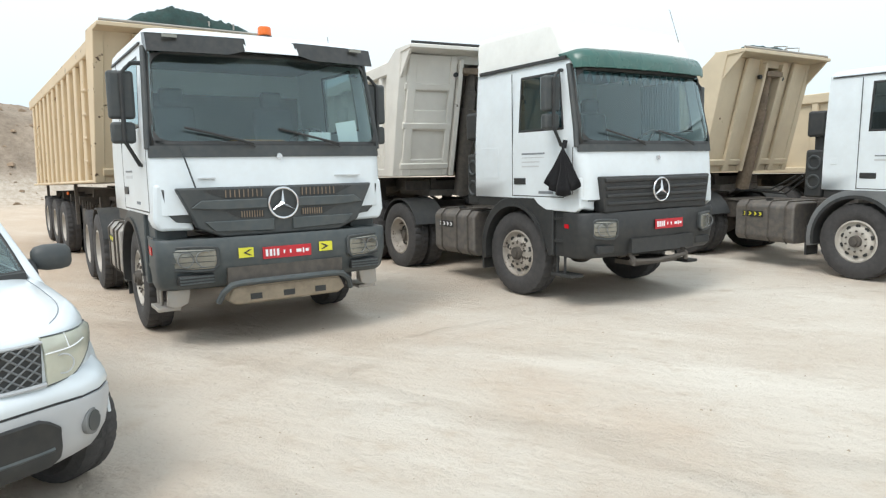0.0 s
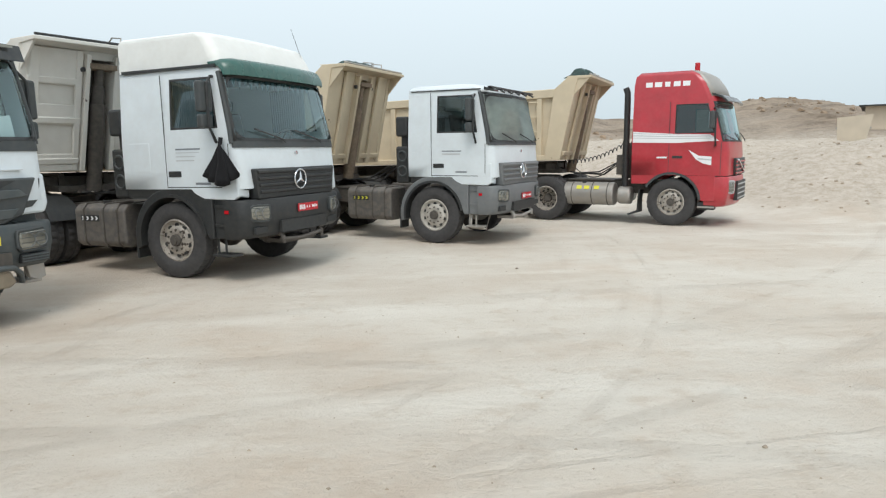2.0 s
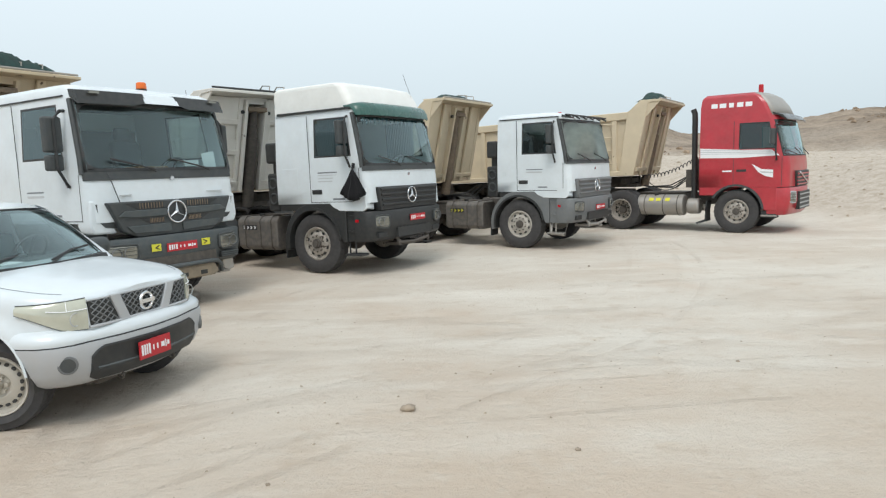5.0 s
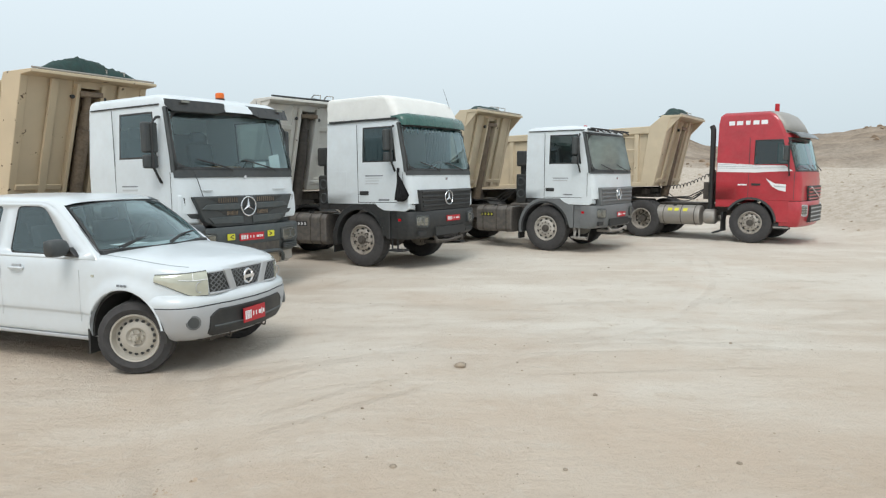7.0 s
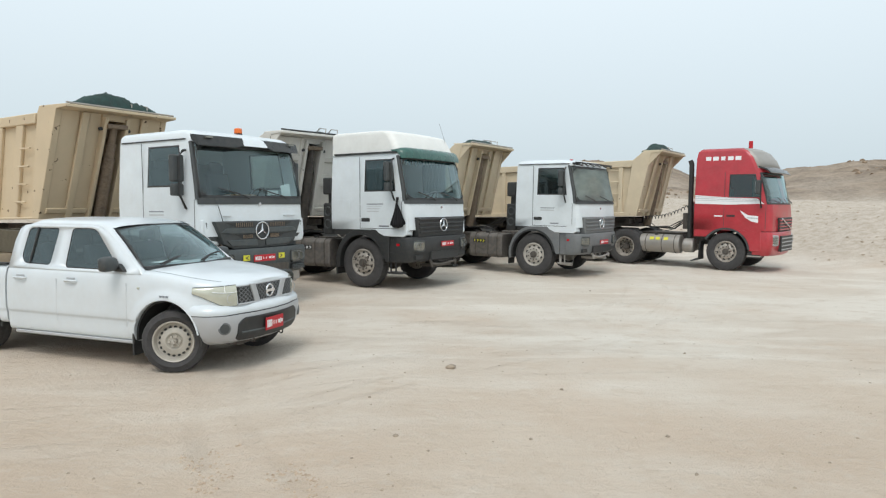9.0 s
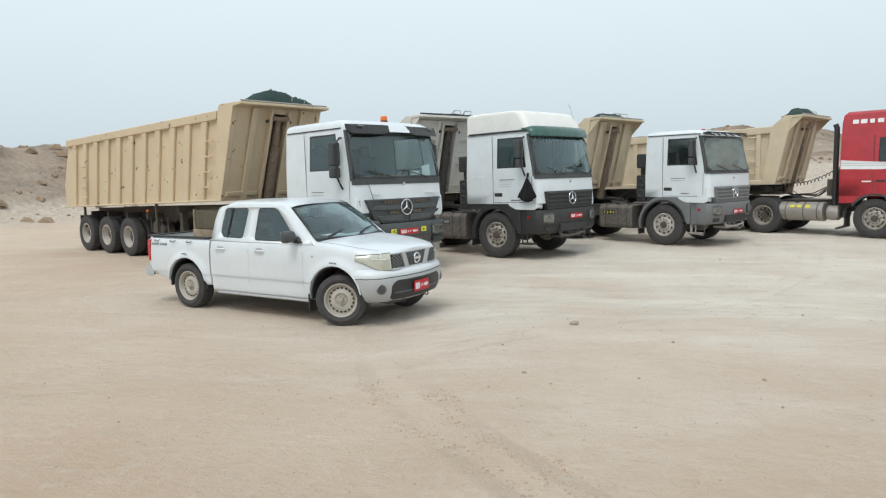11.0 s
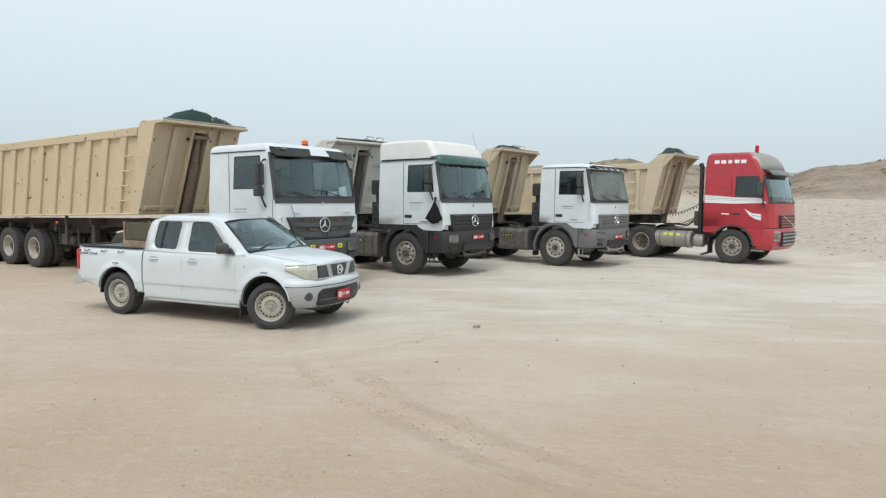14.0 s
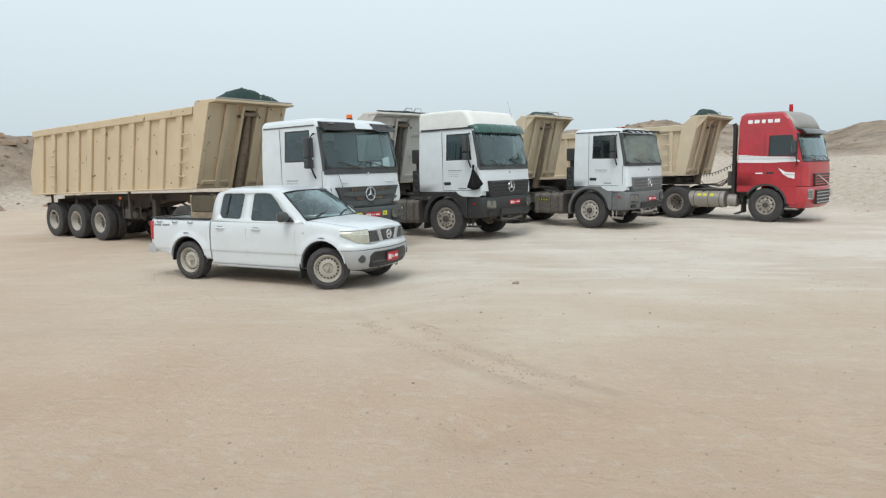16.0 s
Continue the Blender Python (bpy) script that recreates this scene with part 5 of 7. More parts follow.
# ---- tipper trailers: x forward from the foremost trailer axle ----
def tipper(m, paint, label, lean, canopy, top, side_top, tarp=True, load=0.0, front=4.5, ribs=11, rear=-4.1, rear_low=0.22, plain_front=False, z0=1.60, gap=1.31, gusset=True, bogie=0.0, dark=RUSTY):
    t = thing("tipper_trailer", m, label, "trailer", "tipping trailers")
    hw = 1.25
    raked = lean > 0.6
    rib_half = 0.135 if raked else 0.075
    def zb(x):
        return z0 - (front - x) / (front - rear) * rear_low
    def zt(x):
        return side_top - (front - x) / (front - rear) * rear_low
    # side walls with ribs
    for s in (-1, 1):
        y0, y1 = s * hw, s * (hw - 0.05)
        pts = [(rear + 0.0, zb(rear)), (front, z0), (front + lean * (side_top - z0) / (top - z0), side_top), (rear + 0.55, zt(rear)), (rear - 0.05, zb(rear) + 0.75)]
        w = part("side_wall", prism(B(), pts, "y", y0, y1), paint, t)
        for k in range(ribs):
            x = rear + 0.75 + (front - (0.95 if raked else 0.55) - rear - 0.75) * k / (ribs - 1)
            bm = prism(B(), [(s * (hw - 0.01), 0), (s * (hw + 0.075), 0), (s * (hw + 0.075), 1), (s * (hw - 0.01), 1)], "x", x - rib_half, x + rib_half)
            for v in bm.verts:
                high = v.co.z > 0.5
                v.co.x += 0.36 if raked and high else 0.0
                v.co.z = zt(v.co.x) - 0.16 if high else zb(v.co.x) + (0.03 if raked else 0.10)
            part("rib", bm, paint, w, bevel=0.02)
        bm = prism(B(), [(rear + 0.5, zt(rear) - 0.20), (front, zt(front) - 0.20), (front + 0.02, zt(front) + 0.02), (rear + 0.5, zt(rear) + 0.02)], "y", s * (hw - 0.06), s * (hw + 0.09))
        part("top_rail", bm, paint, w, bevel=0.02)
        bm = prism(B(), [(rear, zb(rear)), (front, z0), (front, z0 + (0.05 if raked else 0.14)), (rear, zb(rear) + (0.05 if raked else 0.14))], "y", s * (hw - 0.06), s * (hw + 0.09))
        part("bottom_rail", bm, paint, w, bevel=0.02)
        # front corner post
        a = lean
        post = [(front - 0.40, z0), (front + 0.02, z0), (front + 0.02 + a, top), (front - 0.22 + a, top), (front - 0.40 + a * 0.55, side_top)]
        if raked:
            post = [(front - 0.22, z0), (front + 0.02, z0), (front + 0.02 + a, top), (front - 0.58 + a, top), (front - 0.62 + a * 0.93, side_top)]
        bm = prism(B(), post, "y", s * (hw - 0.06), s * (hw + 0.095))
        part("corner_post", bm, paint, t, bevel=0.015)
        if s < 0:
            for k in range(4):
                q = 0.08 * k if raked else 0.0
                bm = tube(B(), [(front - 0.88 + q + (0.08 if raked else 0), -hw - 0.09, z0 + 0.35 + 0.38 * k), (front - 0.60 + q + (0.16 if raked else 0), -hw - 0.09, z0 + 0.35 + 0.38 * k)], 0.022, 6)
                part("rung", bm, paint, t)
                bm = tube(B(), [(rear + 1.55, -hw - 0.09, zb(rear) + 0.35 + 0.33 * k), (rear + 1.85, -hw - 0.09, zb(rear) + 0.35 + 0.33 * k)], 0.022, 6)
                part("rung", bm, paint, t)
    # floor and tail
    part("floor_pan", prism(B(), [(rear, zb(rear)), (front, z0), (front, z0 + 0.06), (rear, zb(rear) + 0.06)], "y", -hw + 0.05, hw - 0.05), RUSTY, t)
    part("tailgate", prism(B(), [(rear - 0.06, zb(rear)), (rear + 0.0, zb(rear)), (rear - 0.02, zb(rear) + 0.75), (rear + 0.55, zt(rear) - 0.03), (rear + 0.48, zt(rear) - 0.02), (rear - 0.1, zb(rear) + 0.77)], "y", -hw + 0.06, hw - 0.06), paint, t)
    # front wall: two halves beside the niche for the lifting ram
    def fx(z):
        return front + lean * (z - z0) / (top - z0)
    for s in (-1, 1):
        bm = prism(B(), [(fx(z0) - 0.06, z0), (fx(z0), z0), (fx(top), top), (fx(top) - 0.06, top)], "y", s * 0.26, s * (hw - 0.05))
        w = part("front_wall", bm, paint, t)
        cheek = prism(B(), [(fx(z0) - 0.35, z0), (fx(z0) + 0.10, z0), (fx(top) + 0.10, top - 0.15), (fx(top) - 0.30, top - 0.15)], "y", s * 0.22, s * 0.30)
        part("niche_cheek", cheek, paint, t, bevel=0.01)
        for zc in (z0 + 0.10, z0 + 0.78, z0 + 1.42) if not plain_front else (z0 + 0.10,):
            bm = prism(B(), [(fx(zc), zc), (fx(zc) + 0.07, zc + 0.02), (fx(zc + 0.14) + 0.07, zc + 0.12), (fx(zc + 0.14), zc + 0.14)], "y", s * 0.32, s * (hw - 0.02))
            part("stiffener", bm, paint, w, bevel=0.015)
        for zc, h in () if plain_front else ((z0 + 0.0, 0.30), (z0 + 0.78, 0.34), (z0 + 1.50, 0.50)):
            bm = prism(B(), [(fx(zc), zc), (fx(zc) + 0.05, zc), (fx(zc + h) + 0.05, zc + h), (fx(zc + h), zc + h)], "y", s * 0.32, s * (hw - 0.04))
            part("panel_frame", bm, paint, w, bevel=0.02)
        for yy, hy in () if plain_front else ((0.38, 0.06), (1.12, 0.08)):
            bm = prism(B(), [(fx(z0), z0), (fx(z0) + 0.055, z0), (fx(top) + 0.055, top - 0.1), (fx(top), top - 0.1)], "y", s * (yy - hy), s * (yy + hy))
            part("panel_frame", bm, paint, w, bevel=0.02)
        for yy in (() if not plain_front else (0.72,)):
            bm = prism(B(), [(fx(z0), z0), (fx(z0) + 0.07, z0), (fx(top) + 0.07, top - 0.1), (fx(top), top - 0.1)], "y", s * (yy - 0.08), s * (yy + 0.08))
            part("stiffener", bm, paint, w, bevel=0.015)
        part("post_hole", cyl(B(), (fx(top - 0.4) + 0.05, s * 0.34, top - 0.4), (fx(top - 0.4) + 0.105, s * 0.34, top - 0.4), 0.04, 14), BLACK, w)
    part("niche_back", prism(B(), [(fx(z0) - 0.38, z0), (fx(z0) - 0.33, z0), (fx(top) - 0.28, top), (fx(top) - 0.33, top)], "y", -0.28, 0.28), dark, t)
    bm = B()
    p0, p1 = Vector((fx(z0) - 0.05, 0, z0 - 0.35)), Vector((fx(top) - 0.08, 0, top - 0.35))
    cyl(bm, p0, p0.lerp(p1, 0.72), 0.13, 16)
    cyl(bm, p0.lerp(p1, 0.72), p0.lerp(p1, 0.86), 0.105, 16)
    cyl(bm, p0.lerp(p1, 0.86), p1, 0.08, 16)
    part("lifting_ram", bm, dark, t, "dark rusty hydraulic ram")
    bm = box(B(), p1.x - 0.12, p1.x + 0.16, -0.24, 0.24, p1.z - 0.03, p1.z + 0.06)
    cyl(bm, (p1.x, -0.28, p1.z), (p1.x, 0.28, p1.z), 0.05, 12)
    part("ram_bracket", bm, RUSTY, t)
    part("header_beam", box(B(), fx(top) - 0.40, fx(top) + 0.0, -0.32, 0.32, top - 0.22, top - 0.012), paint, t)
    # canopy over the front
    bm = prism(B(), [(fx(top) - 0.30, top), (fx(top) + canopy, top + 0.02 - 0.02), (fx(top) + canopy, top - 0.06), (fx(top) - 0.02, top - 0.09)], "y", -hw - 0.09, hw + 0.09)
    part("canopy", bm, paint, t, bevel=0.01)
    for s in (-1, 1) if gusset else ():
        bm = B()
        prism(bm, [(fx(top) - 0.0, top - 0.07), (fx(top) + canopy * 0.9, top - 0.05), (fx(top - 0.5), top - 0.5)], "y", s * (hw + 0.03), s * (hw + 0.07))
        part("canopy_gusset", bm, paint, t)
    if tarp:
        bm = B()
        bmesh.ops.create_grid(bm, x_segments=14, y_segments=46, size=0.5)
        for v in bm.verts:
            u, w = v.co.x + 0.5, v.co.y
            env = max(0.0, 1 - (abs(w) * 2.0) ** 3) ** 0.5
            lump = 0.62 + 0.22 * noise.noise((w * 5, u * 2, lean * 7)) + 0.10 * noise.noise((w * 19, u * 9, 2.0)) + 0.24 * math.exp(-((w + 0.12) / 0.30) ** 2) + 0.07 * noise.noise((w * 31, u * 14, 5.0))
            h = math.sin(math.pi * min(1, max(0, u))) ** 0.6 * tarp * env * lump
            v.co = Vector((fx(top) - 0.45 + u * 0.55 + 0.07 * noise.noise((w * 9, 3.0, u)), w * 2.05 + 0.12, top - 0.01 + max(0.0, h)))
        part("rolled_tarpaulin", bm, NET, t, "dark green bunched cover net", smooth=80)
        part("tarp_rail", tube(B(), [(fx(top) + canopy - 0.05, -hw - 0.05, top + 0.03), (fx(top) + canopy - 0.05, hw + 0.05, top + 0.03)], 0.022, 6), ALU if plain_front else BLACK, t)
        for y in (0.35, 0.75):
            part("hoop", tube(B(), [(fx(top) + 0.05, y, top), (fx(top) + 0.05, y + 0.02, top + 0.19), (fx(top) - 0.2, y + 0.02, top + 0.22), (fx(top) - 0.45, y, top)], 0.014, 6), ALU, t)
    if load:
        bm = B()
        bmesh.ops.create_grid(bm, x_segments=40, y_segments=14, size=0.5)
        for v in bm.verts:
            u, w = v.co.x, v.co.y
            v.co = Vector((front - 2.6 + u * 4.4, w * 2.36, side_top - 0.35 + load * max(0.0, 1 - abs(u) * 2.1) * (1 - abs(w) * 1.2) + 0.08 * noise.noise((u * 14, w * 9, 1))))
        part("gravel_load", bm, ROCKM, t, "heap of grey gravel", smooth=80)
    # running gear
    bm = B()
    for s in (-1, 1):
        prism(bm, [(front - 0.3, 1.32), (front - 0.3, 1.56), (rear + 0.6, 1.36), (rear + 0.6, 1.02), (1.2, 1.02), (2.6, 1.28)], "y", s * 0.42 - 0.05, s * 0.42 + 0.05)
    for x in (front - 0.4, 2.4, 0.6, -0.7, -2.0, -3.2):
        box(bm, x - 0.06, x + 0.06, -0.95, 0.95, 1.10 if x < 1 else 1.34, 1.28 if x < 1 else 1.50)
    part("trailer_frame", bm, STEEL, t, "dusty dark steel frame")
    part("kingpin_plate", box(B(), front - 1.5, front - 0.1, -0.6, 0.6, 1.24, 1.34), STEEL, t)
    for s in (-1, 1):
        bm = box(B(), 2.25, 2.42, s * 0.75 - 0.08, s * 0.75 + 0.08, 0.45, 1.35)
        box(bm, 2.16, 2.5, s * 0.75 - 0.13, s * 0.75 + 0.13, 0.40, 0.45)
        tube(bm, [(2.33, s * 0.75, 0.9), (1.6, s * 0.5, 1.2)], 0.03, 6)
        part("landing_leg", bm, STEEL, t, "raised landing leg")
        for x in (bogie, bogie - gap, bogie - 2 * gap):
            wheel(t, x, s * 1.06, TR, "rear")
            wheel(t, x, s * 0.72, TR, "rear")
            part("hanger", box(B(), x - 0.80, x - 0.55, s * 0.45 - 0.06, s * 0.45 + 0.06, 0.62, 1.1), STEEL, t)
        part("mudguard_bracket", box(B(), -3.5, -3.44, s * 0.6, s * 1.2, 0.45, 1.15), BLACK, t)
        part("side_lamp", box(B(), 1.2, 1.28, s * 1.25 - 0.01, s * 1.25 + 0.02, 1.36, 1.42), ORANGE, t)
    for x in (bogie, bogie - gap, bogie - 2 * gap):
        part("axle", cyl(B(), (x, -1.0, TR), (x, 1.0, TR), 0.075, 12), STEEL, t)
    bm = B()
    for k in range(4):
        x = 0.75 + 0.32 * k
        tube(bm, [(x, -0.9, 1.2), (x + 0.05, -0.92, 0.75 + 0.06 * (k % 2)), (x + 0.25, -0.9, 0.70), (x + 0.30, -0.8, 1.15)], 0.022, 6)
    part("pipe_loop", bm, STEEL, t, "bent pipes under the frame")
    bm = box(B(), 0.9, 1.25, -0.95, -0.65, 0.72, 1.05)
    cyl(bm, (1.45, -0.95, 0.85), (1.45, -0.60, 0.85), 0.13, 14)
    part("valve_box", bm, STEEL, t, "dusty valve box under the frame", bevel=0.03)
    for x in (-3.25, 1.55):
        part("side_post", box(B(), x - 0.035, x + 0.035, -1.16, -1.10, 0.75, z0 - 0.1), STEEL, t)
    part("air_tank", cyl(B(), (1.0, 0.75, 0.85), (1.9, 0.75, 0.85), 0.15, 16), STEEL, t)
    for k in range(3):
        part("brake_chamber", cyl(B(), (-0.35 - 1.31 * k, -0.55, 0.75), (-0.35 - 1.31 * k, -0.35, 0.75), 0.09, 12), STEEL, t)
    return t

# ---- pickup: x forward from the front axle ----
def loft_of(rings):
    bm = B()
    loft(bm, rings, True, True)
    return bm

def smooth_line(pts, per=4):
    """Catmull-Rom curve through points of any dimension."""
    out = []
    ps = [pts[0], *pts, pts[-1]]
    for i in range(1, len(ps) - 2):
        for k in range(per):
            u = k / per
            out.append(tuple(0.5 * (2 * b + (c - a) * u + (2 * a - 5 * b + 4 * c - d) * u * u + (3 * b - a - 3 * c + d) * u ** 3) for a, b, c, d in zip(ps[i - 1], ps[i], ps[i + 1], ps[i + 2])))
    return out + [tuple(pts[-1])]

def rounded(pts, r, n=5):
    """Closed outline in two dimensions with its corners rounded."""
    out = []
    for i, p in enumerate(pts):
        p, a, b = Vector(p), Vector(pts[i - 1]), Vector(pts[(i + 1) % len(pts)])
        k = min(r, (a - p).length * 0.45, (b - p).length * 0.45)
        s, e = p + (a - p).normalized() * k, p + (b - p).normalized() * k
        out += [tuple(s.lerp(p, u).lerp(p.lerp(e, u), u)) for u in [j / n for j in range(n + 1)]]
    return out

def sheet_with_holes(outer, holes, place):
    """A flat sheet with openings; place turns its two coordinates into a point."""
    bm = B()
    edges = []
    for loop in (outer, *holes):
        vs = [bm.verts.new(place(*p)) for p in loop]
        edges += [bm.edges.new((vs[i], vs[(i + 1) % len(vs)])) for i in range(len(vs))]
    bmesh.ops.triangle_fill(bm, use_beauty=True, use_dissolve=False, edges=edges)
    return bm

REAR_AXLE = -3.13
CAR_R = 0.365

def bulge(x, z):
    """How far the wings swell over the wheels."""
    out = 0.0
    for cx, r0, r1 in ((-0.02, 0.47, 0.62), (REAR_AXLE, 0.45, 0.58)):
        d = math.hypot(x - cx, z - CAR_R)
        out = max(out, 0.034 * (1 - ease(r0 + 0.03, r1, d)) * ease(0.30, 0.5, z))
    return out

def nose_half(x):
    """Half width of the front body in plan."""
    return 0.905 if x < 0.1 else 0.33 + 0.575 * max(0.0, 1 - ((x - 0.1) / 0.63) ** 2.3) ** (1 / 2.3)

def nose_x(y):
    return 0.73 if abs(y) <= 0.33 else 0.1 + 0.63 * max(0.0, 1 - ((abs(y) - 0.33) / 0.575) ** 2.3) ** (1 / 2.3)

HOOD = [(-3.0, 1.16, 1.16), (-0.75, 1.16, 1.17), (-0.45, 1.165, 1.225), (-0.1, 1.14, 1.20), (0.25, 1.10, 1.16), (0.5, 1.065, 1.12), (0.66, 1.04, 1.08), (0.73, 1.025, 1.05)]

def tops(x):
    for (a, s0, c0), (b, s1, c1) in zip(HOOD, HOOD[1:]):
        if x <= b:
            f = (x - a) / (b - a)
            return s0 + (s1 - s0) * f, c0 + (c1 - c0) * f
    return HOOD[-1][1:]

def hood_z(x, y):
    zs, zc = tops(x)
    hw = nose_half(x) - 0.14
    f = max(0.0, 1 - (abs(y) / hw) ** 2)
    return zs + 0.005 + (zc - zs) * f ** 0.75

def pickup(m):
    t = thing("pickup_truck", m, "white double-cab pickup with silver bumper, parked on sand", "car")
    R = CAR_R
    def carve(bm, name, material, label, cuts, smooth=35, boxes=()):
        ob = finish(name, bm, material, None, label, smooth=smooth)
        tools = []
        for dims in boxes:
            c = finish("cut", box(B(), *dims), material)
            md = ob.modifiers.new("hollow", "BOOLEAN")
            md.operation, md.object, md.solver = "DIFFERENCE", c, "EXACT"
            tools.append(c)
        for (x, r, y0, y1) in cuts:
            c = finish("cut", cyl(B(), (x, y0, R + 0.02), (x, y1, R + 0.02), r, 56), material)
            md = ob.modifiers.new("arch", "BOOLEAN")
            md.operation, md.object, md.solver = "DIFFERENCE", c, "EXACT"
            tools.append(c)
        bpy.context.view_layer.update()
        dg = bpy.context.evaluated_depsgraph_get()
        me = bpy.data.meshes.new_from_object(ob.evaluated_get(dg))
        ob.modifiers.clear()
        old = ob.data
        ob.data = me
        bpy.data.meshes.remove(old)
        for c in tools:
            d = c.data
            bpy.data.objects.remove(c)
            bpy.data.meshes.remove(d)
        me.shade_smooth()
        me.set_sharp_from_angle(angle=radians(smooth))
        ob.parent = t
        return ob
    # front body: nose, wings, doors up to the belt
    def section(x, hw, z0, zs, zc):
        half = [(hw - 0.13, z0), (hw - 0.05, z0 + 0.012), (hw - 0.022, z0 + 0.06), (hw - 0.012, 0.555), (hw + 0.003, 0.60), (hw + 0.006, 0.75), (hw + 0.004, zs - 0.26), (hw - 0.006, zs - 0.15),
                (hw - 0.022, zs - 0.07), (hw - 0.05, zs - 0.022), (hw - 0.09, zs - 0.004), (hw - 0.14, zs + 0.005)]
        half = smooth_line(half, 3)
        inner = hw - 0.14
        half += [(inner * f, zs + 0.005 + (zc - zs) * (1 - f * f) ** 0.75) for f in (0.97, 0.9, 0.78, 0.6, 0.4, 0.2)]
        half = [(y + (bulge(x, z) if y > hw - 0.1 and x < 0.45 else 0.0), z) for y, z in half] + [(0, zc)]
        return [(x, -y, z) for y, z in half] + [(x, y, z) for y, z in reversed(half[:-1])]
    xs = [-2.54 + 0.04 * k for k in range(76)] + [0.52, 0.56, 0.60, 0.635, 0.665, 0.69, 0.708, 0.72, 0.73]
    bm = B()
    loft(bm, [section(x, nose_half(x), 0.325 + 0.10 * ease(-0.4, 0.5, x), *tops(x)) for x in xs], True, True)
    carve(bm, "body", WHITE_CAR, "white body with doors and bonnet", ((-0.02, 0.47, -1.2, -0.50), (-0.02, 0.47, 0.50, 1.2)), 32)
    # cargo bed
    bm = B()
    loft(bm, [section(x, 0.90 - 0.05 * ease(-4.0, -4.14, x), 0.40 + 0.10 * ease(-3.4, -4.1, x), 1.15, 1.15) for x in [-4.14 + 0.04 * k for k in range(40)]], True, True)
    carve(bm, "cargo_bed", WHITE_CAR, "white cargo bed side", ((REAR_AXLE, 0.45, -1.2, -0.50), (REAR_AXLE, 0.45, 0.50, 1.2)), 32, ((-4.06, -2.64, -0.79, 0.79, 0.66, 1.6),))
    bm = B()
    for y in (-0.83, 0.83):
        box(bm, -4.12, -2.60, y - 0.045, y + 0.045, 1.15, 1.172)
    box(bm, -4.13, -4.05, -0.785, 0.785, 1.15, 1.172)
    part("bed_rail", bm, BLACK, t, "black plastic bed rail", bevel=0.008)
    part("bed_floor", box(B(), -4.05, -2.65, -0.78, 0.78, 0.65, 0.69), BLACK, t)
    part("bed_gap", box(B(), -2.585, -2.535, -0.80, 0.80, 0.45, 1.10), BLACK, t)
    for s in (-1, 1):
        for k in range(3):
            part("tie_hook", tube(B(), [(-3.92 + 0.40 * k, s * 0.885, 1.10), (-3.90 + 0.40 * k, s * 0.91, 1.08), (-3.82 + 0.40 * k, s * 0.91, 1.08), (-3.80 + 0.40 * k, s * 0.885, 1.10)], 0.009, 5), GREY_P, t)
        for k in range(7):
            part("marking", box(B(), -4.05 + k * 0.062 + (0.03 if k > 3 else 0), -4.012 + k * 0.062 + (0.03 if k > 3 else 0), s * 0.898 - 0.004, s * 0.898 + 0.004, 1.015, 1.045), DARKMARK, t)
    # cabin sides: flat sheets that lean inwards
    def lean_y(z):
        return 0.872 - 0.158 * (z - 1.13) / 0.545
    outer = [(-2.545, 1.12), (-0.40, 1.12), (-0.48, 1.20), (-0.80, 1.438), (-1.06, 1.615), (-1.16, 1.66), (-1.28, 1.675), (-2.30, 1.675), (-2.42, 1.655), (-2.49, 1.60), (-2.53, 1.45)]
    rear_win = rounded([(-2.36, 1.27), (-2.29, 1.185), (-1.85, 1.175), (-1.815, 1.635), (-2.33, 1.63)], 0.06)
    front_win = rounded([(-1.605, 1.155), (-0.78, 1.155), (-0.80, 1.225), (-1.19, 1.605), (-1.28, 1.64), (-1.61, 1.64)], 0.06)
    def shrink(loop, k):
        cx, cz = sum(p[0] for p in loop) / len(loop), sum(p[1] for p in loop) / len(loop)
        return [(p[0] + (cx - p[0]) * k / 0.35, p[1] + (cz - p[1]) * k / 0.23) for p in loop]
    for s in (-1, 1):
        bm = sheet_with_holes(outer, [rear_win, front_win], lambda x, z: (x, s * lean_y(z), z))
        part("cabin_side", bm, WHITE_CAR, t, "white cabin pillars and window frames", smooth=30, thick=0.03)
        for loop in (rear_win, front_win):
            rim = sheet_with_holes(loop, [shrink(loop, 0.012)], lambda x, z: (x, s * (lean_y(z) - 0.006), z))
            g = part("side_window", rim, BLACK, t, "black rubber gasket round the glass", smooth=30)
            bm = B()
            bm.faces.new([bm.verts.new((x, s * (lean_y(z) - 0.009), z)) for x, z in shrink(loop, 0.008)])
            pane = part("pane", bm, GLASS_CAR, g, "tinted glass pane")
            pane.visible_shadow = False
        part("window_bar", tube(B(), [(-2.20, s * (lean_y(1.18) - 0.002), 1.18), (-2.17, s * (lean_y(1.635) - 0.002), 1.635)], 0.014, 6), BLACK, t)
        # windscreen pillar
        rows = []
        for (xa, za), (xb, yb, zb) in zip(((-0.40, 1.12), (-0.48, 1.20), (-0.80, 1.438), (-1.06, 1.615), (-1.16, 1.66), (-1.28, 1.675)),
                                          ((-0.40, 0.80, 1.14), (-0.455, 0.79, 1.20), (-0.755, 0.725, 1.44), (-0.995, 0.672, 1.63), (-1.05, 0.66, 1.672), (-1.15, 0.66, 1.70))):
            ya = lean_y(za)
            rows.append([(xa, s * ya, za), (xa * 0.62 + xb * 0.38 + 0.012, s * (ya * 0.6 + yb * 0.4 + 0.012), za * 0.5 + zb * 0.5 + 0.006), (xb, s * yb, zb)])
        bm = B()
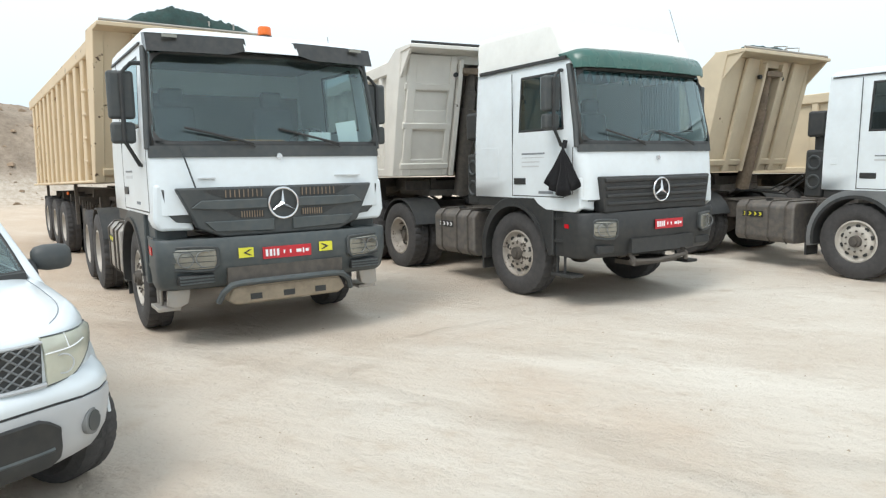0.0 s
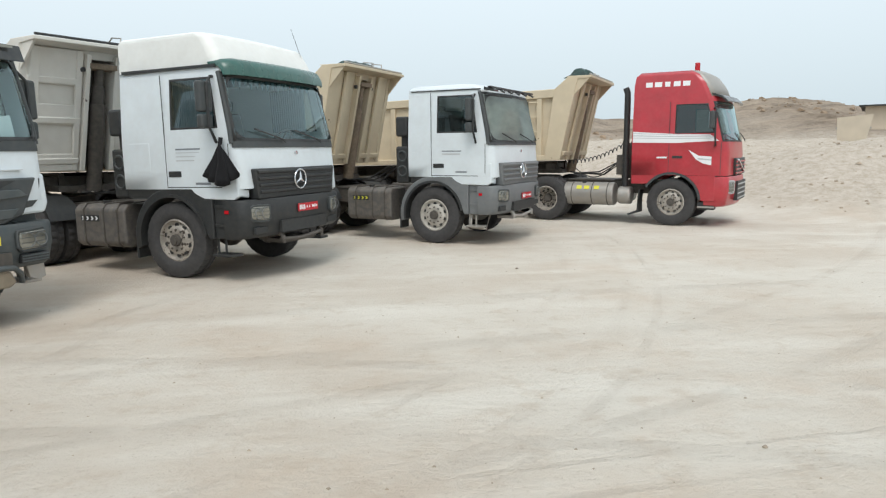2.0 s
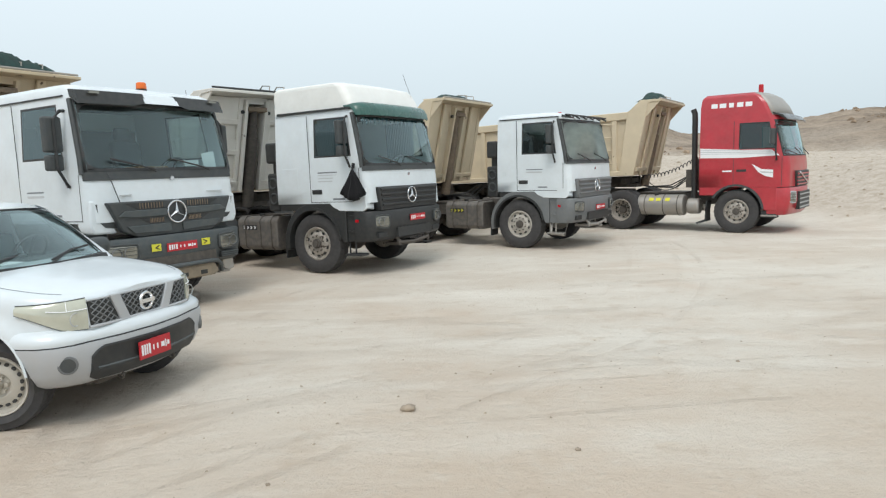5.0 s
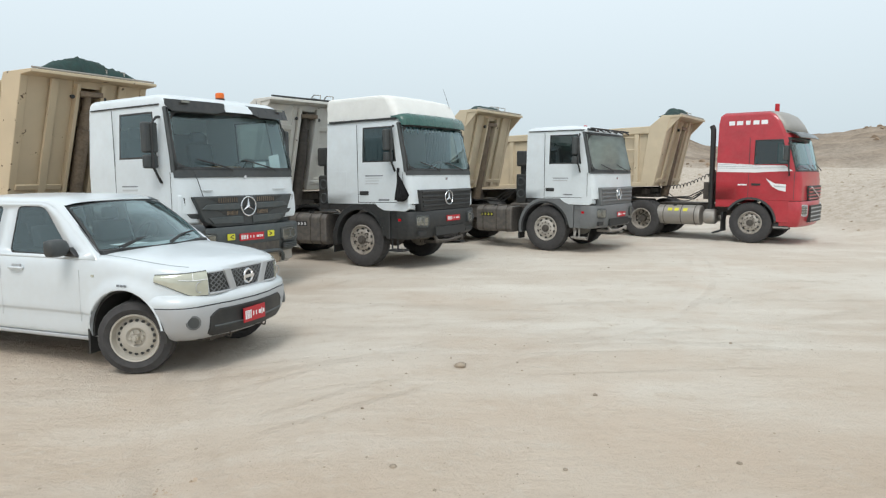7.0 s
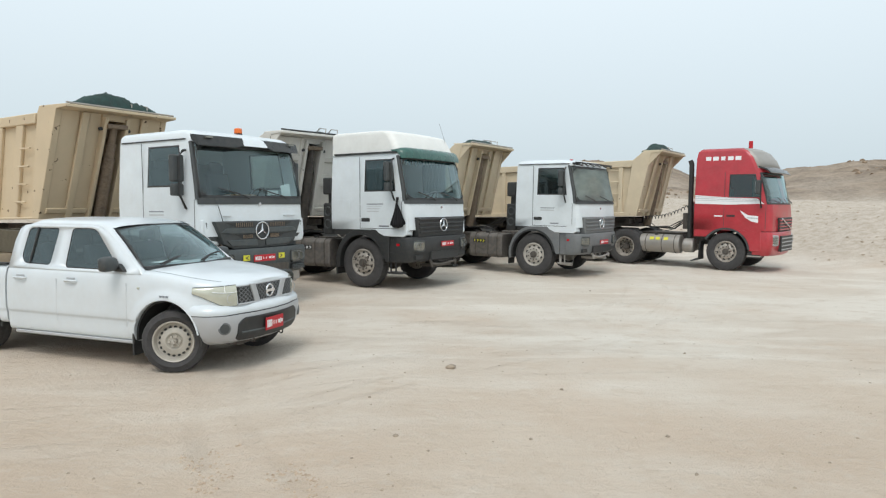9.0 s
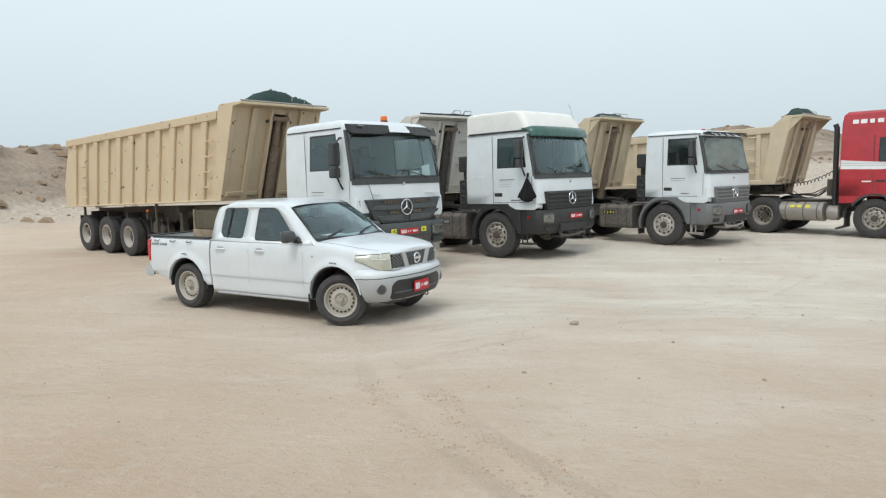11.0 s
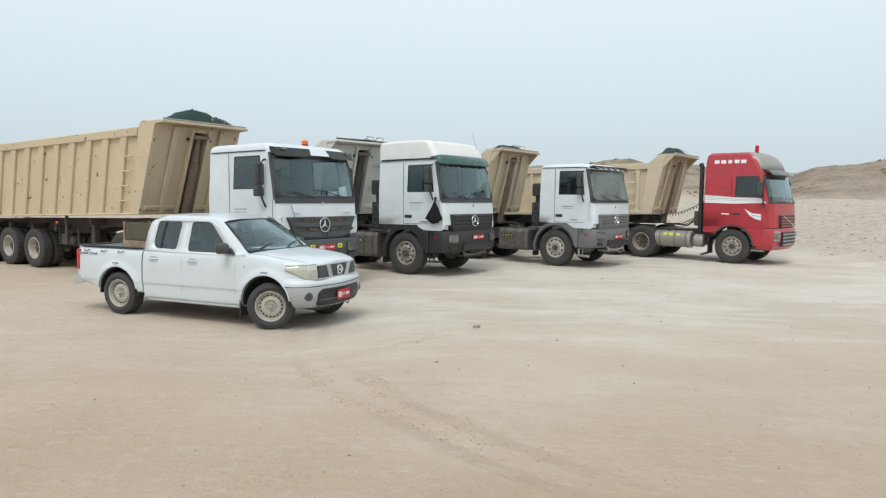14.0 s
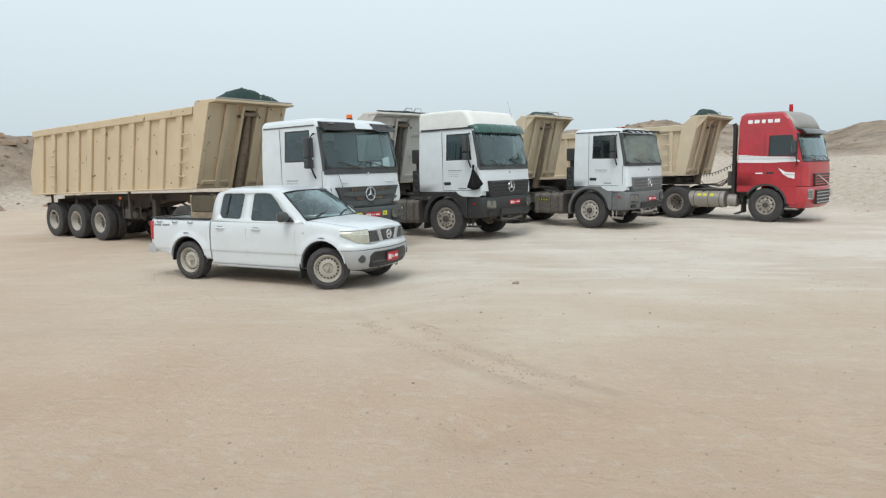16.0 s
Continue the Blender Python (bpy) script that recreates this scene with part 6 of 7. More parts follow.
        loft(bm, smooth_rows(rows), False, False)
        part("windscreen_pillar", bm, WHITE_CAR, t, smooth=70)
    # roof
    bm = B()
    rows = []
    for x in (-0.985, -1.02, -1.10, -1.25, -1.5, -1.9, -2.2, -2.36, -2.46, -2.51):
        f = ease(-1.35, -0.98, x) * 0.062 + ease(-2.2, -2.53, x) * 0.10
        e = max(0.0, ease(-1.25, -1.0, x) * 0.05)
        half = smooth_line([(0.716 - e, 1.668 + e * 0.25), (0.700 - e, 1.700), (0.63 - e * 0.6, 1.728), (0.42, 1.745), (0.2, 1.75), (0.0, 1.752)], 3)
        rows.append([(x + (0.085 * (1 - (y / 0.66) ** 2) if x > -1.03 else 0.0), -y, z - f * min(1.0, 0.35 + (z - 1.668) / 0.084)) for y, z in half] + [(x + (0.085 * (1 - (y / 0.66) ** 2) if x > -1.03 else 0.0), y, z - f * min(1.0, 0.35 + (z - 1.668) / 0.084)) for y, z in reversed(half[:-1])])
    loft(bm, rows, False, False)
    part("roof", bm, WHITE_CAR, t, "white roof panel", smooth=60)
    # windscreen and rear window
    rows = []
    for k in range(9):
        f = k / 8
        hy = 0.79 - 0.13 * f
        rows.append([(-0.455 - 0.535 * f + (0.20 - 0.115 * f) * (1 - (i / 6) ** 2), hy * i / 6, 1.20 + 0.435 * f + 0.03 * math.sin(math.pi * f) + 0.05 * f * (1 - (i / 6) ** 2)) for i in range(-6, 7)])
    bm = B()
    loft(bm, rows, False, False)
    pane_part(t, "windscreen", bm, GLASS, 0.022)
    bm = B()
    loft(bm, [[(-2.545, y, 1.14) for y in (-0.86, -0.4, 0.4, 0.86)], [(-2.53, y, 1.45) for y in (-0.775, -0.38, 0.38, 0.775)], [(-2.49, y, 1.615) for y in (-0.725, -0.35, 0.35, 0.725)]], False, False)
    pane_part(t, "rear_window", bm, GLASS_CAR, 0.10)
    # headliner: dark sheet added below the roof so the cabin stays dim
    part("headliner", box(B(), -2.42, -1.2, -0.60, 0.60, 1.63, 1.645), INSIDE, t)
    part("cabin_floor", box(B(), -2.50, -0.6, -0.80, 0.80, 1.172, 1.178), INSIDE, t)
    for x in (-1.45, -2.2):
        for y in (-0.4, 0.4):
            bm = prism(B(), [(x - 0.10, 1.178), (x + 0.06, 1.178), (x - 0.02, 1.42), (x - 0.12, 1.42)], "y", y - 0.24, y + 0.24)
            box(bm, x - 0.11, x - 0.03, y - 0.11, y + 0.11, 1.44, 1.58)
            part("seat", bm, SEAT, t, bevel=0.03)
    bm = torus(B(), (0, 0, 0), 0.18, 0.015, "z", 24, 6)
    cyl(bm, (-0.17, 0, 0), (0.17, 0, 0), 0.014, 6)
    bmesh.ops.transform(bm, matrix=pose(-0.95, 0.38, 1.26, 0, -62, 0), verts=bm.verts)
    part("steering_wheel", bm, BLACK, t)
    part("dashboard", box(B(), -0.90, -0.50, -0.72, 0.72, 1.178, 1.215), INSIDE, t, bevel=0.01)
    part("paper", box(B(), -0.70, -0.50, -0.40, -0.05, 1.218, 1.222), PAPER, t, "white papers on the dashboard")
    # seams, handles, mirrors
    for s in (-1, 1):
        for x in (-1.70, -0.60):
            part("door_seam", box(B(), x - 0.002, x + 0.002, s * 0.908 - 0.004, s * 0.908 + 0.001, 0.50, 1.02), FAINT, t)
        bm = tube(B(), [(x, s * (nose_half(x) - 0.135), hood_z(x, nose_half(x) - 0.135) + 0.001) for x in [-0.44 + 0.07 * k for k in range(15)]], 0.0028, 4)
        part("bonnet_seam", bm, DARKMARK, t)
        for x in (-2.40, -1.56):
            h = part("door_handle", tube(B(), [(x, s * 0.905, 1.005), (x + 0.02, s * 0.935, 1.008), (x + 0.17, s * 0.935, 1.008), (x + 0.19, s * 0.905, 1.005)], 0.014, 8), WHITE_CAR, t, smooth=60)
            part("handle_recess", box(B(), x + 0.03, x + 0.16, s * 0.906 - 0.004, s * 0.906 + 0.004, 1.018, 1.045), SILVER, h, bevel=0.003)
        # door mirror
        rings = []
        for yy, k in ((0.90, 0.55), (0.925, 0.85), (0.98, 1.0), (1.07, 1.0), (1.115, 0.9), (1.13, 0.7)):
            rings.append([(-0.75 + px * k + 0.03 * (yy - 0.9), s * yy, 1.245 + pz * k) for px, pz in rounded([(-0.065, -0.09), (0.05, -0.085), (0.075, 0.0), (0.04, 0.085), (-0.065, 0.09)], 0.05, 3)])
        mi = part("side_mirror", loft_of(rings), GREY, t, "dark grey plastic door mirror", smooth=60)
        part("mirror_glass", box(B(), -0.818, -0.812, s * 1.02 - 0.08, s * 1.02 + 0.08, 1.18, 1.31), MIRROR, mi)
        part("mirror_foot", prism(B(), [(-0.80, 1.15), (-0.62, 1.15), (-0.72, 1.24), (-0.82, 1.24)], "y", s * 0.84, s * 0.91), BLACK, t, bevel=0.01)
        part("sill", box(B(), -2.45, -0.50, s * 0.83 - 0.05, s * 0.83 + 0.025, 0.295, 0.335), SILVER, t, "dusty sill", bevel=0.01)
        part("mud_flap", box(B(), -0.52, -0.495, s * 0.80 - 0.11, s * 0.80 + 0.10, 0.17, 0.50), BLACK, t)
        for x, r in ((-0.02, 0.468), (REAR_AXLE, 0.448)):
            part("arch_liner", prism(B(), arc(x, R + 0.02, r, 185, -5, 24) + arc(x, R + 0.02, r - 0.025, -5, 185, 24), "y", s * 0.50, s * 0.88), BLACK, t)
            part("liner_back", prism(B(), arc(x, R + 0.02, r, 185, -5, 24), "y", s * 0.50, s * 0.52), BLACK, t)
            lip = [(x + (r + 0.002) * math.cos(radians(a)), s * (0.896 + bulge(x, 0.87)), R + 0.02 + (r + 0.002) * math.sin(radians(a))) for a in range(12, 169, 6)]
            part("arch_lip", tube(B(), lip, 0.010, 5), WHITE_CAR, t)
            for k in range(3):
                part("marking", box(B(), x - 0.06 + 0.045 * k, x - 0.03 + 0.045 * k, s * 0.942 - 0.006, s * 0.942 + 0.002, 0.885, 0.905), DARKMARK, t)
        part("side_repeater", box(B(), -0.44, -0.405, s * 0.909 - 0.004, s * 0.909 + 0.006, 0.955, 0.98), LENS_Y, t, bevel=0.003)
        rings = [[(x, s * (y + dy), z) for dy, z in ((-0.05, 0.73), (0.0, 0.735), (0.012, 0.76), (0.012, 1.06), (0.0, 1.09), (-0.05, 1.095))] for x, y in ((-4.165, 0.78), (-4.165, 0.83), (-4.13, 0.868), (-4.06, 0.888), (-4.04, 0.886))]
        part("tail_lamp", loft_of(rings), REDLENS, t, "red tail lamp", smooth=50)
        # headlamp wraps the corner and runs back to a point
        spine = [0.565 + 0.0315 * k for k in range(11)]
        rings, low, top_edge, mid = [], [], [], []
        for y in spine:
            x = nose_x(y)
            f = (y - 0.565) / 0.315
            d = Vector((nose_x(y - 0.02) - nose_x(y + 0.02) + 1e-4, 0.04, 0))
            nrm = Vector((d.y, d.x, 0)).normalized()
            zlo = 0.785 + 0.015 * f + 0.14 * max(0.0, f - 0.42) ** 1.4 / 0.466
            zhi = 1.03 - 0.02 * f
            p = Vector((x, y, 0))
            def q(off, z):
                v = p + nrm * off
                return (v.x, s * v.y, z)
            rings.append([q(-0.06, zlo), q(0.010, zlo), q(0.014, zlo + (zhi - zlo) * 0.35), q(0.008, zlo + (zhi - zlo) * 0.7), q(-0.008, zhi - 0.01), q(-0.02, zhi), q(-0.08, zhi)])
            low.append(q(0.010, zlo))
            top_edge.append(q(-0.015, zhi))
            mid.append(q(0.013, zlo + (zhi - zlo) * 0.66))
        h = part("headlamp", loft_of(rings), LENS_Y, t, "yellowed clear headlamp", smooth=40)
        part("reflector", torus(B(), (nose_x(0.64) + 0.012, s * 0.655, 0.875), 0.05, 0.004, "x", 24, 5), SILVER, h)
        part("divider", tube(B(), mid[:8], 0.004, 4), LETTER, h)
        part("divider", tube(B(), [mid[4], top_edge[4]], 0.004, 4), LETTER, h)
        part("lamp_edge", tube(B(), low + top_edge[::-1], 0.0035, 4), GREY_L, h)
    # nose: grille of three openings between two slanted struts
    g = None
    for name, y0t, y1t, y0b, y1b in (("grille", -0.275, 0.275, -0.165, 0.165), ("side_grille", 0.375, 0.555, 0.275, 0.545), ("side_grille", -0.555, -0.375, -0.545, -0.275)):
        rings = []
        for k in range(9):
            yt, yb = y0t + (y1t - y0t) * k / 8, y0b + (y1b - y0b) * k / 8
            rings.append([(nose_x(yb) - 0.04, yb, 0.80), (nose_x(yb) + 0.008, yb, 0.80), (nose_x(yt) + 0.002, yt, 1.0), (nose_x(yt) - 0.04, yt, 1.0)])
        g = part(name, loft_of(rings), BLACK, t, "black honeycomb grille")
        bm = B()
        for k in range(-8, 9):
            for d in (-1, 1):
                pts = []
                for i in range(9):
                    v = i / 8
                    y = y0b + k * 0.066 + d * (v - 0.5) * 0.26 + (y1b - y0b) / 2
                    lo, hi = y0b + (y0t - y0b) * v, y1b + (y1t - y1b) * v
                    if lo <= y <= hi:
                        pts.append((nose_x(y) + 0.012 - 0.006 * v, y, 0.80 + 0.20 * v))
                if len(pts) > 1:
                    tube(bm, pts, 0.0055, 4)
        part("mesh", bm, GREY_P, g)
    for s in (-1, 1):
        rings = []
        for v in (0.0, 0.15, 0.5, 0.85, 1.0):
            a, b, z = s * (0.17 + 0.105 * v), s * (0.275 + 0.10 * v), 0.785 + 0.235 * v
            rings.append([(nose_x(a) - 0.03, a, z), (nose_x(a) + 0.022, a, z), (nose_x(b) + 0.022, b, z), (nose_x(b) - 0.03, b, z)])
        part("grille_strut", loft_of(rings), SILVER, t, "silver slanted grille strut", bevel=0.008)
    ys = [-0.56 + 0.08 * k for k in range(15)]
    part("grille_chin", tube(B(), [(nose_x(y) + 0.012, y, 0.798) for y in ys], 0.013, 6), SILVER, t)
    part("grille_header", tube(B(), [(nose_x(y) + 0.0, y, 1.008) for y in ys], 0.009, 6), SILVER, t)
    bm = torus(B(), (0.758, 0, 0.905), 0.068, 0.014, "x", 24, 6)
    box(bm, 0.752, 0.772, -0.088, 0.088, 0.888, 0.922)
    part("round_badge", bm, CHROME, t, "chrome ring with a bar")
    # bumper: white top, silver below, dark mouth
    def bring(z, xf, hw, xr=0.25):
        return cab_ring(z, xr, xf, hw, [xr + 0.03], 0.34, 0.10)
    rows = [bring(0.695, 0.825, 0.928), bring(0.72, 0.83, 0.932), bring(0.755, 0.82, 0.926), bring(0.785, 0.785, 0.912), bring(0.81, 0.73, 0.895)]
    carve(loft_of(rows), "bumper_top", WHITE_CAR, "white upper bumper", ((-0.02, 0.47, -1.2, -0.50), (-0.02, 0.47, 0.50, 1.2)), 50)
    carve(loft_of([bring(0.682, 0.827, 0.925), bring(0.697, 0.827, 0.925)]), "bumper_seam", BLACK, "", ((-0.02, 0.475, -1.2, -0.50), (-0.02, 0.475, 0.50, 1.2)), 50)
    rows = [bring(0.345, 0.75, 0.80), bring(0.39, 0.805, 0.87), bring(0.47, 0.83, 0.905), bring(0.57, 0.842, 0.922), bring(0.65, 0.845, 0.932), bring(0.685, 0.838, 0.93)]
    carve(loft_of(rows), "bumper", SILVER, "silver plastic front bumper", ((-0.02, 0.47, -1.2, -0.50), (-0.02, 0.47, 0.50, 1.2)), 50)
    rings = []
    for y in (-0.60, -0.585, -0.55, -0.50, -0.40, -0.25, 0.0, 0.25, 0.40, 0.50, 0.55, 0.585, 0.60):
        x = 0.857 - 0.10 * (y / 0.59) ** 2
        zhi = 0.645 - max(0.0, abs(y) - 0.50) ** 1.5 * 2.2
        zlo = 0.375 + max(0.0, abs(y) - 0.55) * 0.6
        rings.append([(x - 0.2, y, zlo), (x - 0.05, y, zlo), (x - 0.008, y, zlo + 0.06), (x - 0.006, y, zlo + 0.08), (x - 0.006, y, zhi - 0.03), (x, y, zhi - 0.012), (x - 0.004, y, zhi), (x - 0.2, y, zhi)])
    part("bumper_mouth", loft_of(rings), BLACK, t, "dark bumper mouth", smooth=30)
    part("mouth_step", tube(B(), [(0.847 - 0.10 * (y / 0.59) ** 2, y, 0.475) for y in (-0.56, -0.4, -0.2, 0.0, 0.2, 0.4, 0.56)], 0.012, 5), GREY_L, t)
    for s in (-1, 1):
        c, o = Vector((0.675, s * 0.765, 0.545)), Vector((0.72, s * 0.69, 0)).normalized()
        bm = cyl(B(), c - o * 0.08, c + o * 0.012, 0.072, 28)
        fog = part("fog_lamp", bm, GREY_P, t, "round fog lamp recess", bevel=0.006)
        part("fog_lens", cyl(B(), c + o * 0.008, c + o * 0.016, 0.054, 24), GREY, fog)
        part("tow_eye", torus(B(), (0.72, s * 0.30, 0.34), 0.028, 0.010, "y", 14, 5), STEEL, t)
    number_plate(t, 0.868, -0.06, 0.525, 0.36, 0.15)
    for y in (-0.66, 0.0):
        w = part("wiper", tube(B(), [(-0.30 + 0.06 * (y > -0.3), y, 1.215), (-0.36, y + 0.28, 1.275), (-0.40, y + 0.40, 1.29)], 0.010, 5), BLACK, t)
        part("blade", tube(B(), [(-0.33 + 0.06 * (y > -0.3), y + 0.02, 1.235), (-0.36, y + 0.30, 1.29), (-0.43, y + 0.58, 1.305)], 0.011, 5), BLACK, w)
    rings = []
    for k in range(-6, 7):
        y = 0.78 * k / 6
        x = -0.455 + 0.20 * (1 - (k / 6) ** 2)
        rings.append([(x - 0.04, y, 1.175), (x - 0.005, y, 1.208), (x + 0.05, y, 1.205 + 0.018 * (1 - (k / 6) ** 2)), (x + 0.07, y, 1.16)])
    part("cowl", loft_of(rings), BLACK, t)
    part("aerial", tube(B(), [(-0.42, -0.80, 1.16), (-0.66, -0.82, 1.45)], 0.004, 5), BLACK, t)
    rings = [[(x, y, 0.47), (x - 0.06, y, 0.49), (x - 0.08, y, 0.56), (x - 0.06, y, 0.63), (x, y, 0.65)] for x, y in ((-3.98, -0.90), (-4.14, -0.885), (-4.20, -0.80), (-4.22, 0.0), (-4.20, 0.80), (-4.14, 0.885), (-3.98, 0.90))]
    part("rear_bumper", loft_of(rings), SILVER, t, "silver rear bumper", smooth=50)
    part("underbody", box(B(), -4.0, 0.55, -0.5, 0.5, 0.30, 0.46), STEEL, t)
    part("exhaust_pipe", tube(B(), [(-0.4, -0.45, 0.29), (-2.4, -0.5, 0.29), (-2.9, -0.45, 0.40)], 0.03, 8), RUSTY, t)
    bm = box(B(), 0.1, 0.55, -0.38, 0.38, 0.27, 0.32)
    tube(bm, [(0.05, -0.55, 0.30), (0.1, 0.0, 0.26), (0.05, 0.55, 0.30)], 0.025, 6)
    part("skid_plate", bm, STEEL, t)
    part("axle", cyl(B(), (REAR_AXLE, -0.7, R), (REAR_AXLE, 0.7, R), 0.06, 12), STEEL, t)
    part("axle", cyl(B(), (0, -0.7, R), (0, 0.7, R), 0.05, 12), STEEL, t)
    for x, steer in ((0.0, 25), (REAR_AXLE, 0)):
        for s in (-1, 1):
            wheel(t, x, s * 0.775, R, "car", steer)
    return t

def smooth_rows(rows, per=4):
    """Rings of alike points, with more rings between them."""
    lines = [smooth_line([r[k] for r in rows], per) for k in range(len(rows[0]))]
    return [list(p) for p in zip(*lines)]

# ---- the yard and the hills behind it ----
def curve(pts, x):
    for (a, va), (b, vb) in zip(pts, pts[1:]):
        if x <= b:
            return va + (vb - va) * ease(a, b, x)
    return pts[-1][1]

YARD = Vector((2.0, 3.0, 0.0))
BASE = [(-180, 60), (-75, 34), (-58, 32), (-42, 35), (-20, 42), (0, 36), (14, 30), (24, 25), (34, 23), (46, 24), (60, 30), (180, 60)]
BANK = [(-180, 0.5), (-75, 1.2), (-42, 1.2), (-10, 1.0), (4, 1.6), (16, 2.4), (26, 2.0), (33, 2.1), (38, 2.3), (44, 1.1), (60, 1.0), (180, 0.5)]
HILL = [(-180, 2.5), (-75, 5.8), (-58, 5.2), (-40, 4.6), (-25, 4.4), (0, 6.0), (8, 7.4), (14, 6.6), (22, 4.8), (28, 6.2), (34, 6.2), (37.5, 5.2), (42, 2.6), (60, 2.6), (180, 2.5)]

def terrain(x, y):
    """Height and rockiness of the ground."""
    d = Vector((x, y, 0)) - YARD
    r = d.length
    b = math.degrees(math.atan2(d.x, d.y))
    base = curve(BASE, b) + 1.6 * noise.noise((x * 0.12, y * 0.12, 4.0))
    left = b < -25
    z = 0.02 * noise.noise((x * 0.25, y * 0.25, 0)) * ease(0, 6, r) * (1 if r > 22 else 0.4)
    z -= 0.17 * ease(0.5, 8.0, (x + 2.5) * -0.87 + (y - 14.8) * 0.5) * (1 - ease(25, 40, r))
    # the yard rises a little towards the near side
    z += 0.17 * max(ease(-0.6, 1.6, x) * ease(12.5, 9.0, y), ease(8.0, 5.0, y)) * (1 - ease(12, 30, math.hypot(x - 2, y)))
    rock = 0.0
    if r > base - 1:
        k = ease(base - 1, base + 9, r)
        rough = noise.fractal((x * 0.17, y * 0.17, 1.0), 1.0, 2.0, 5)
        z += k * curve(BANK, b) * (0.85 + (0.45 if left else 0.22) * rough)
        rock = 0.42 * ease(base - 0.5, base + 3, r)
        start, run = (base + 2, 8) if left else (base + 13, 34)
        k2 = ease(start, start + run, r)
        ridge = noise.ridged_multi_fractal((x * 0.10, y * 0.10, 2.0), 0.9, 2.1, 5, 1.0, 2.0)
        z += k2 * (curve(HILL, b) * (0.86 + 0.10 * noise.noise((b * 0.22, 1.0, 0))) - curve(BANK, b) * 0.8 + (ridge - 1.2) * 0.42)
        rock = max(rock, ease(start, start + run * 0.4, r) * (0.85 + 0.15 * rough))
        z *= 1.0 - 0.6 * ease(160, 900, r)
    return z, rock

def build_ground():
    bm = B()
    lay = bm.verts.layers.float.new("rock")
    angs = [-180 + 4 * k for k in range(27)] + [-74 + 0.5 * k for k in range(289)] + [72 + 4 * k for k in range(27)]
    angs = sorted({round(a, 3) for a in angs if -180 <= a < 180})
    rad = [0.4 * 1.11 ** k for k in range(36)]
    while rad[-1] < 75:
        rad.append(rad[-1] + 0.5)
    while rad[-1] < 2600:
        rad.append(rad[-1] * 1.12)
    centre = bm.verts.new(YARD)
    prev = None
    for r in rad:
        ring = []
        for a in angs:
            x, y = YARD.x + r * math.sin(radians(a)), YARD.y + r * math.cos(radians(a))
            z, k = terrain(x, y)
            v = bm.verts.new((x, y, z))
            v[lay] = k
            ring.append(v)
        n = len(ring)
        for i in range(n):
            j = (i + 1) % n
            if prev:
                bm.faces.new((prev[i], ring[i], ring[j], prev[j]))
            else:
                bm.faces.new((centre, ring[i], ring[j]))
        prev = ring
    ob = finish("ground", bm, GROUND, smooth=60)
    return tagged(ob, "pale sandy ground with tyre tracks and rocky hills", "ground", kind="structure")

def stone(rng, size, name="stone", material=ROCKM):
    bm = B()
    bmesh.ops.create_icosphere(bm, subdivisions=2, radius=1)
    o = Vector((rng.uniform(0, 50), rng.uniform(0, 50), 0))
    sx, sy, sz = size * rng.uniform(0.8, 1.3), size * rng.uniform(0.7, 1.1), size * rng.uniform(0.45, 0.75)
    for v in bm.verts:
        k = 1 + 0.45 * noise.noise(v.co * 1.3 + o)
        v.co = Vector((v.co.x * sx * k, v.co.y * sy * k, v.co.z * sz * k))
    return bm

def scatter(name, label, count, size, area, material, seed):
    rng = random.Random(seed)
    verts, faces = [], []
    base = [(1, 0, -0.2), (-0.5, 0.87, -0.2), (-0.5, -0.87, -0.2), (0.3, 0.2, 0.7), (-0.4, 0.1, 0.55), (0.1, -0.4, 0.6)]
    tri = [(0, 1, 3), (1, 4, 3), (1, 2, 4), (2, 5, 4), (2, 0, 5), (0, 3, 5), (3, 4, 5), (0, 2, 1)]
    for _ in range(count):
        p = area(rng)
        if p is None:
            continue
        z, _k = terrain(*p)
        s = size(rng)
        a = rng.uniform(0, 6.28)
        o = len(verts)
        for q in base:
            x, y = q[0] * s * rng.uniform(0.7, 1.3), q[1] * s * rng.uniform(0.7, 1.3)
            verts.append((p[0] + x * math.cos(a) - y * math.sin(a), p[1] + x * math.sin(a) + y * math.cos(a), z + q[2] * s * 0.75))
        faces += [tuple(o + i for i in f) for f in tri]
    me = bpy.data.meshes.new(name)
    me.from_pydata(verts, [], faces)
    me.materials.append(material)
    return tagged(new(name, me), label, "stones", kind="stuff")

# ---- the place ----
build_ground()
white_lorry(pose(-2.63, 14.84, 0, 0, -0.9, -30), "facelift", "white semi-truck with smoked visor and orange beacon")
truck_two = white_lorry(pose(0.62, 18.32, 0, 0, -0.9, -31), "tall", "white high-roof semi-truck with dark green visor")
white_lorry(pose(4.93, 21.35, 0, 0, 0, -35), "low", "white low-roof semi-truck with bare visor brackets")
red_lorry(pose(10.93, 23.26, 0, 0, 0, -38))
tipper(pose(-10.68, 19.49, -0.16, 0, 0, -27.5), BEIGE, "beige ribbed steel tipping trailer with bunched cover net", 0.76, 0.33, 4.06, 3.90, tarp=0.42, plain_front=True, gusset=False, ribs=11, front=5.20, rear=-4.35, rear_low=0.30, z0=1.70, gap=1.48, bogie=-0.15)

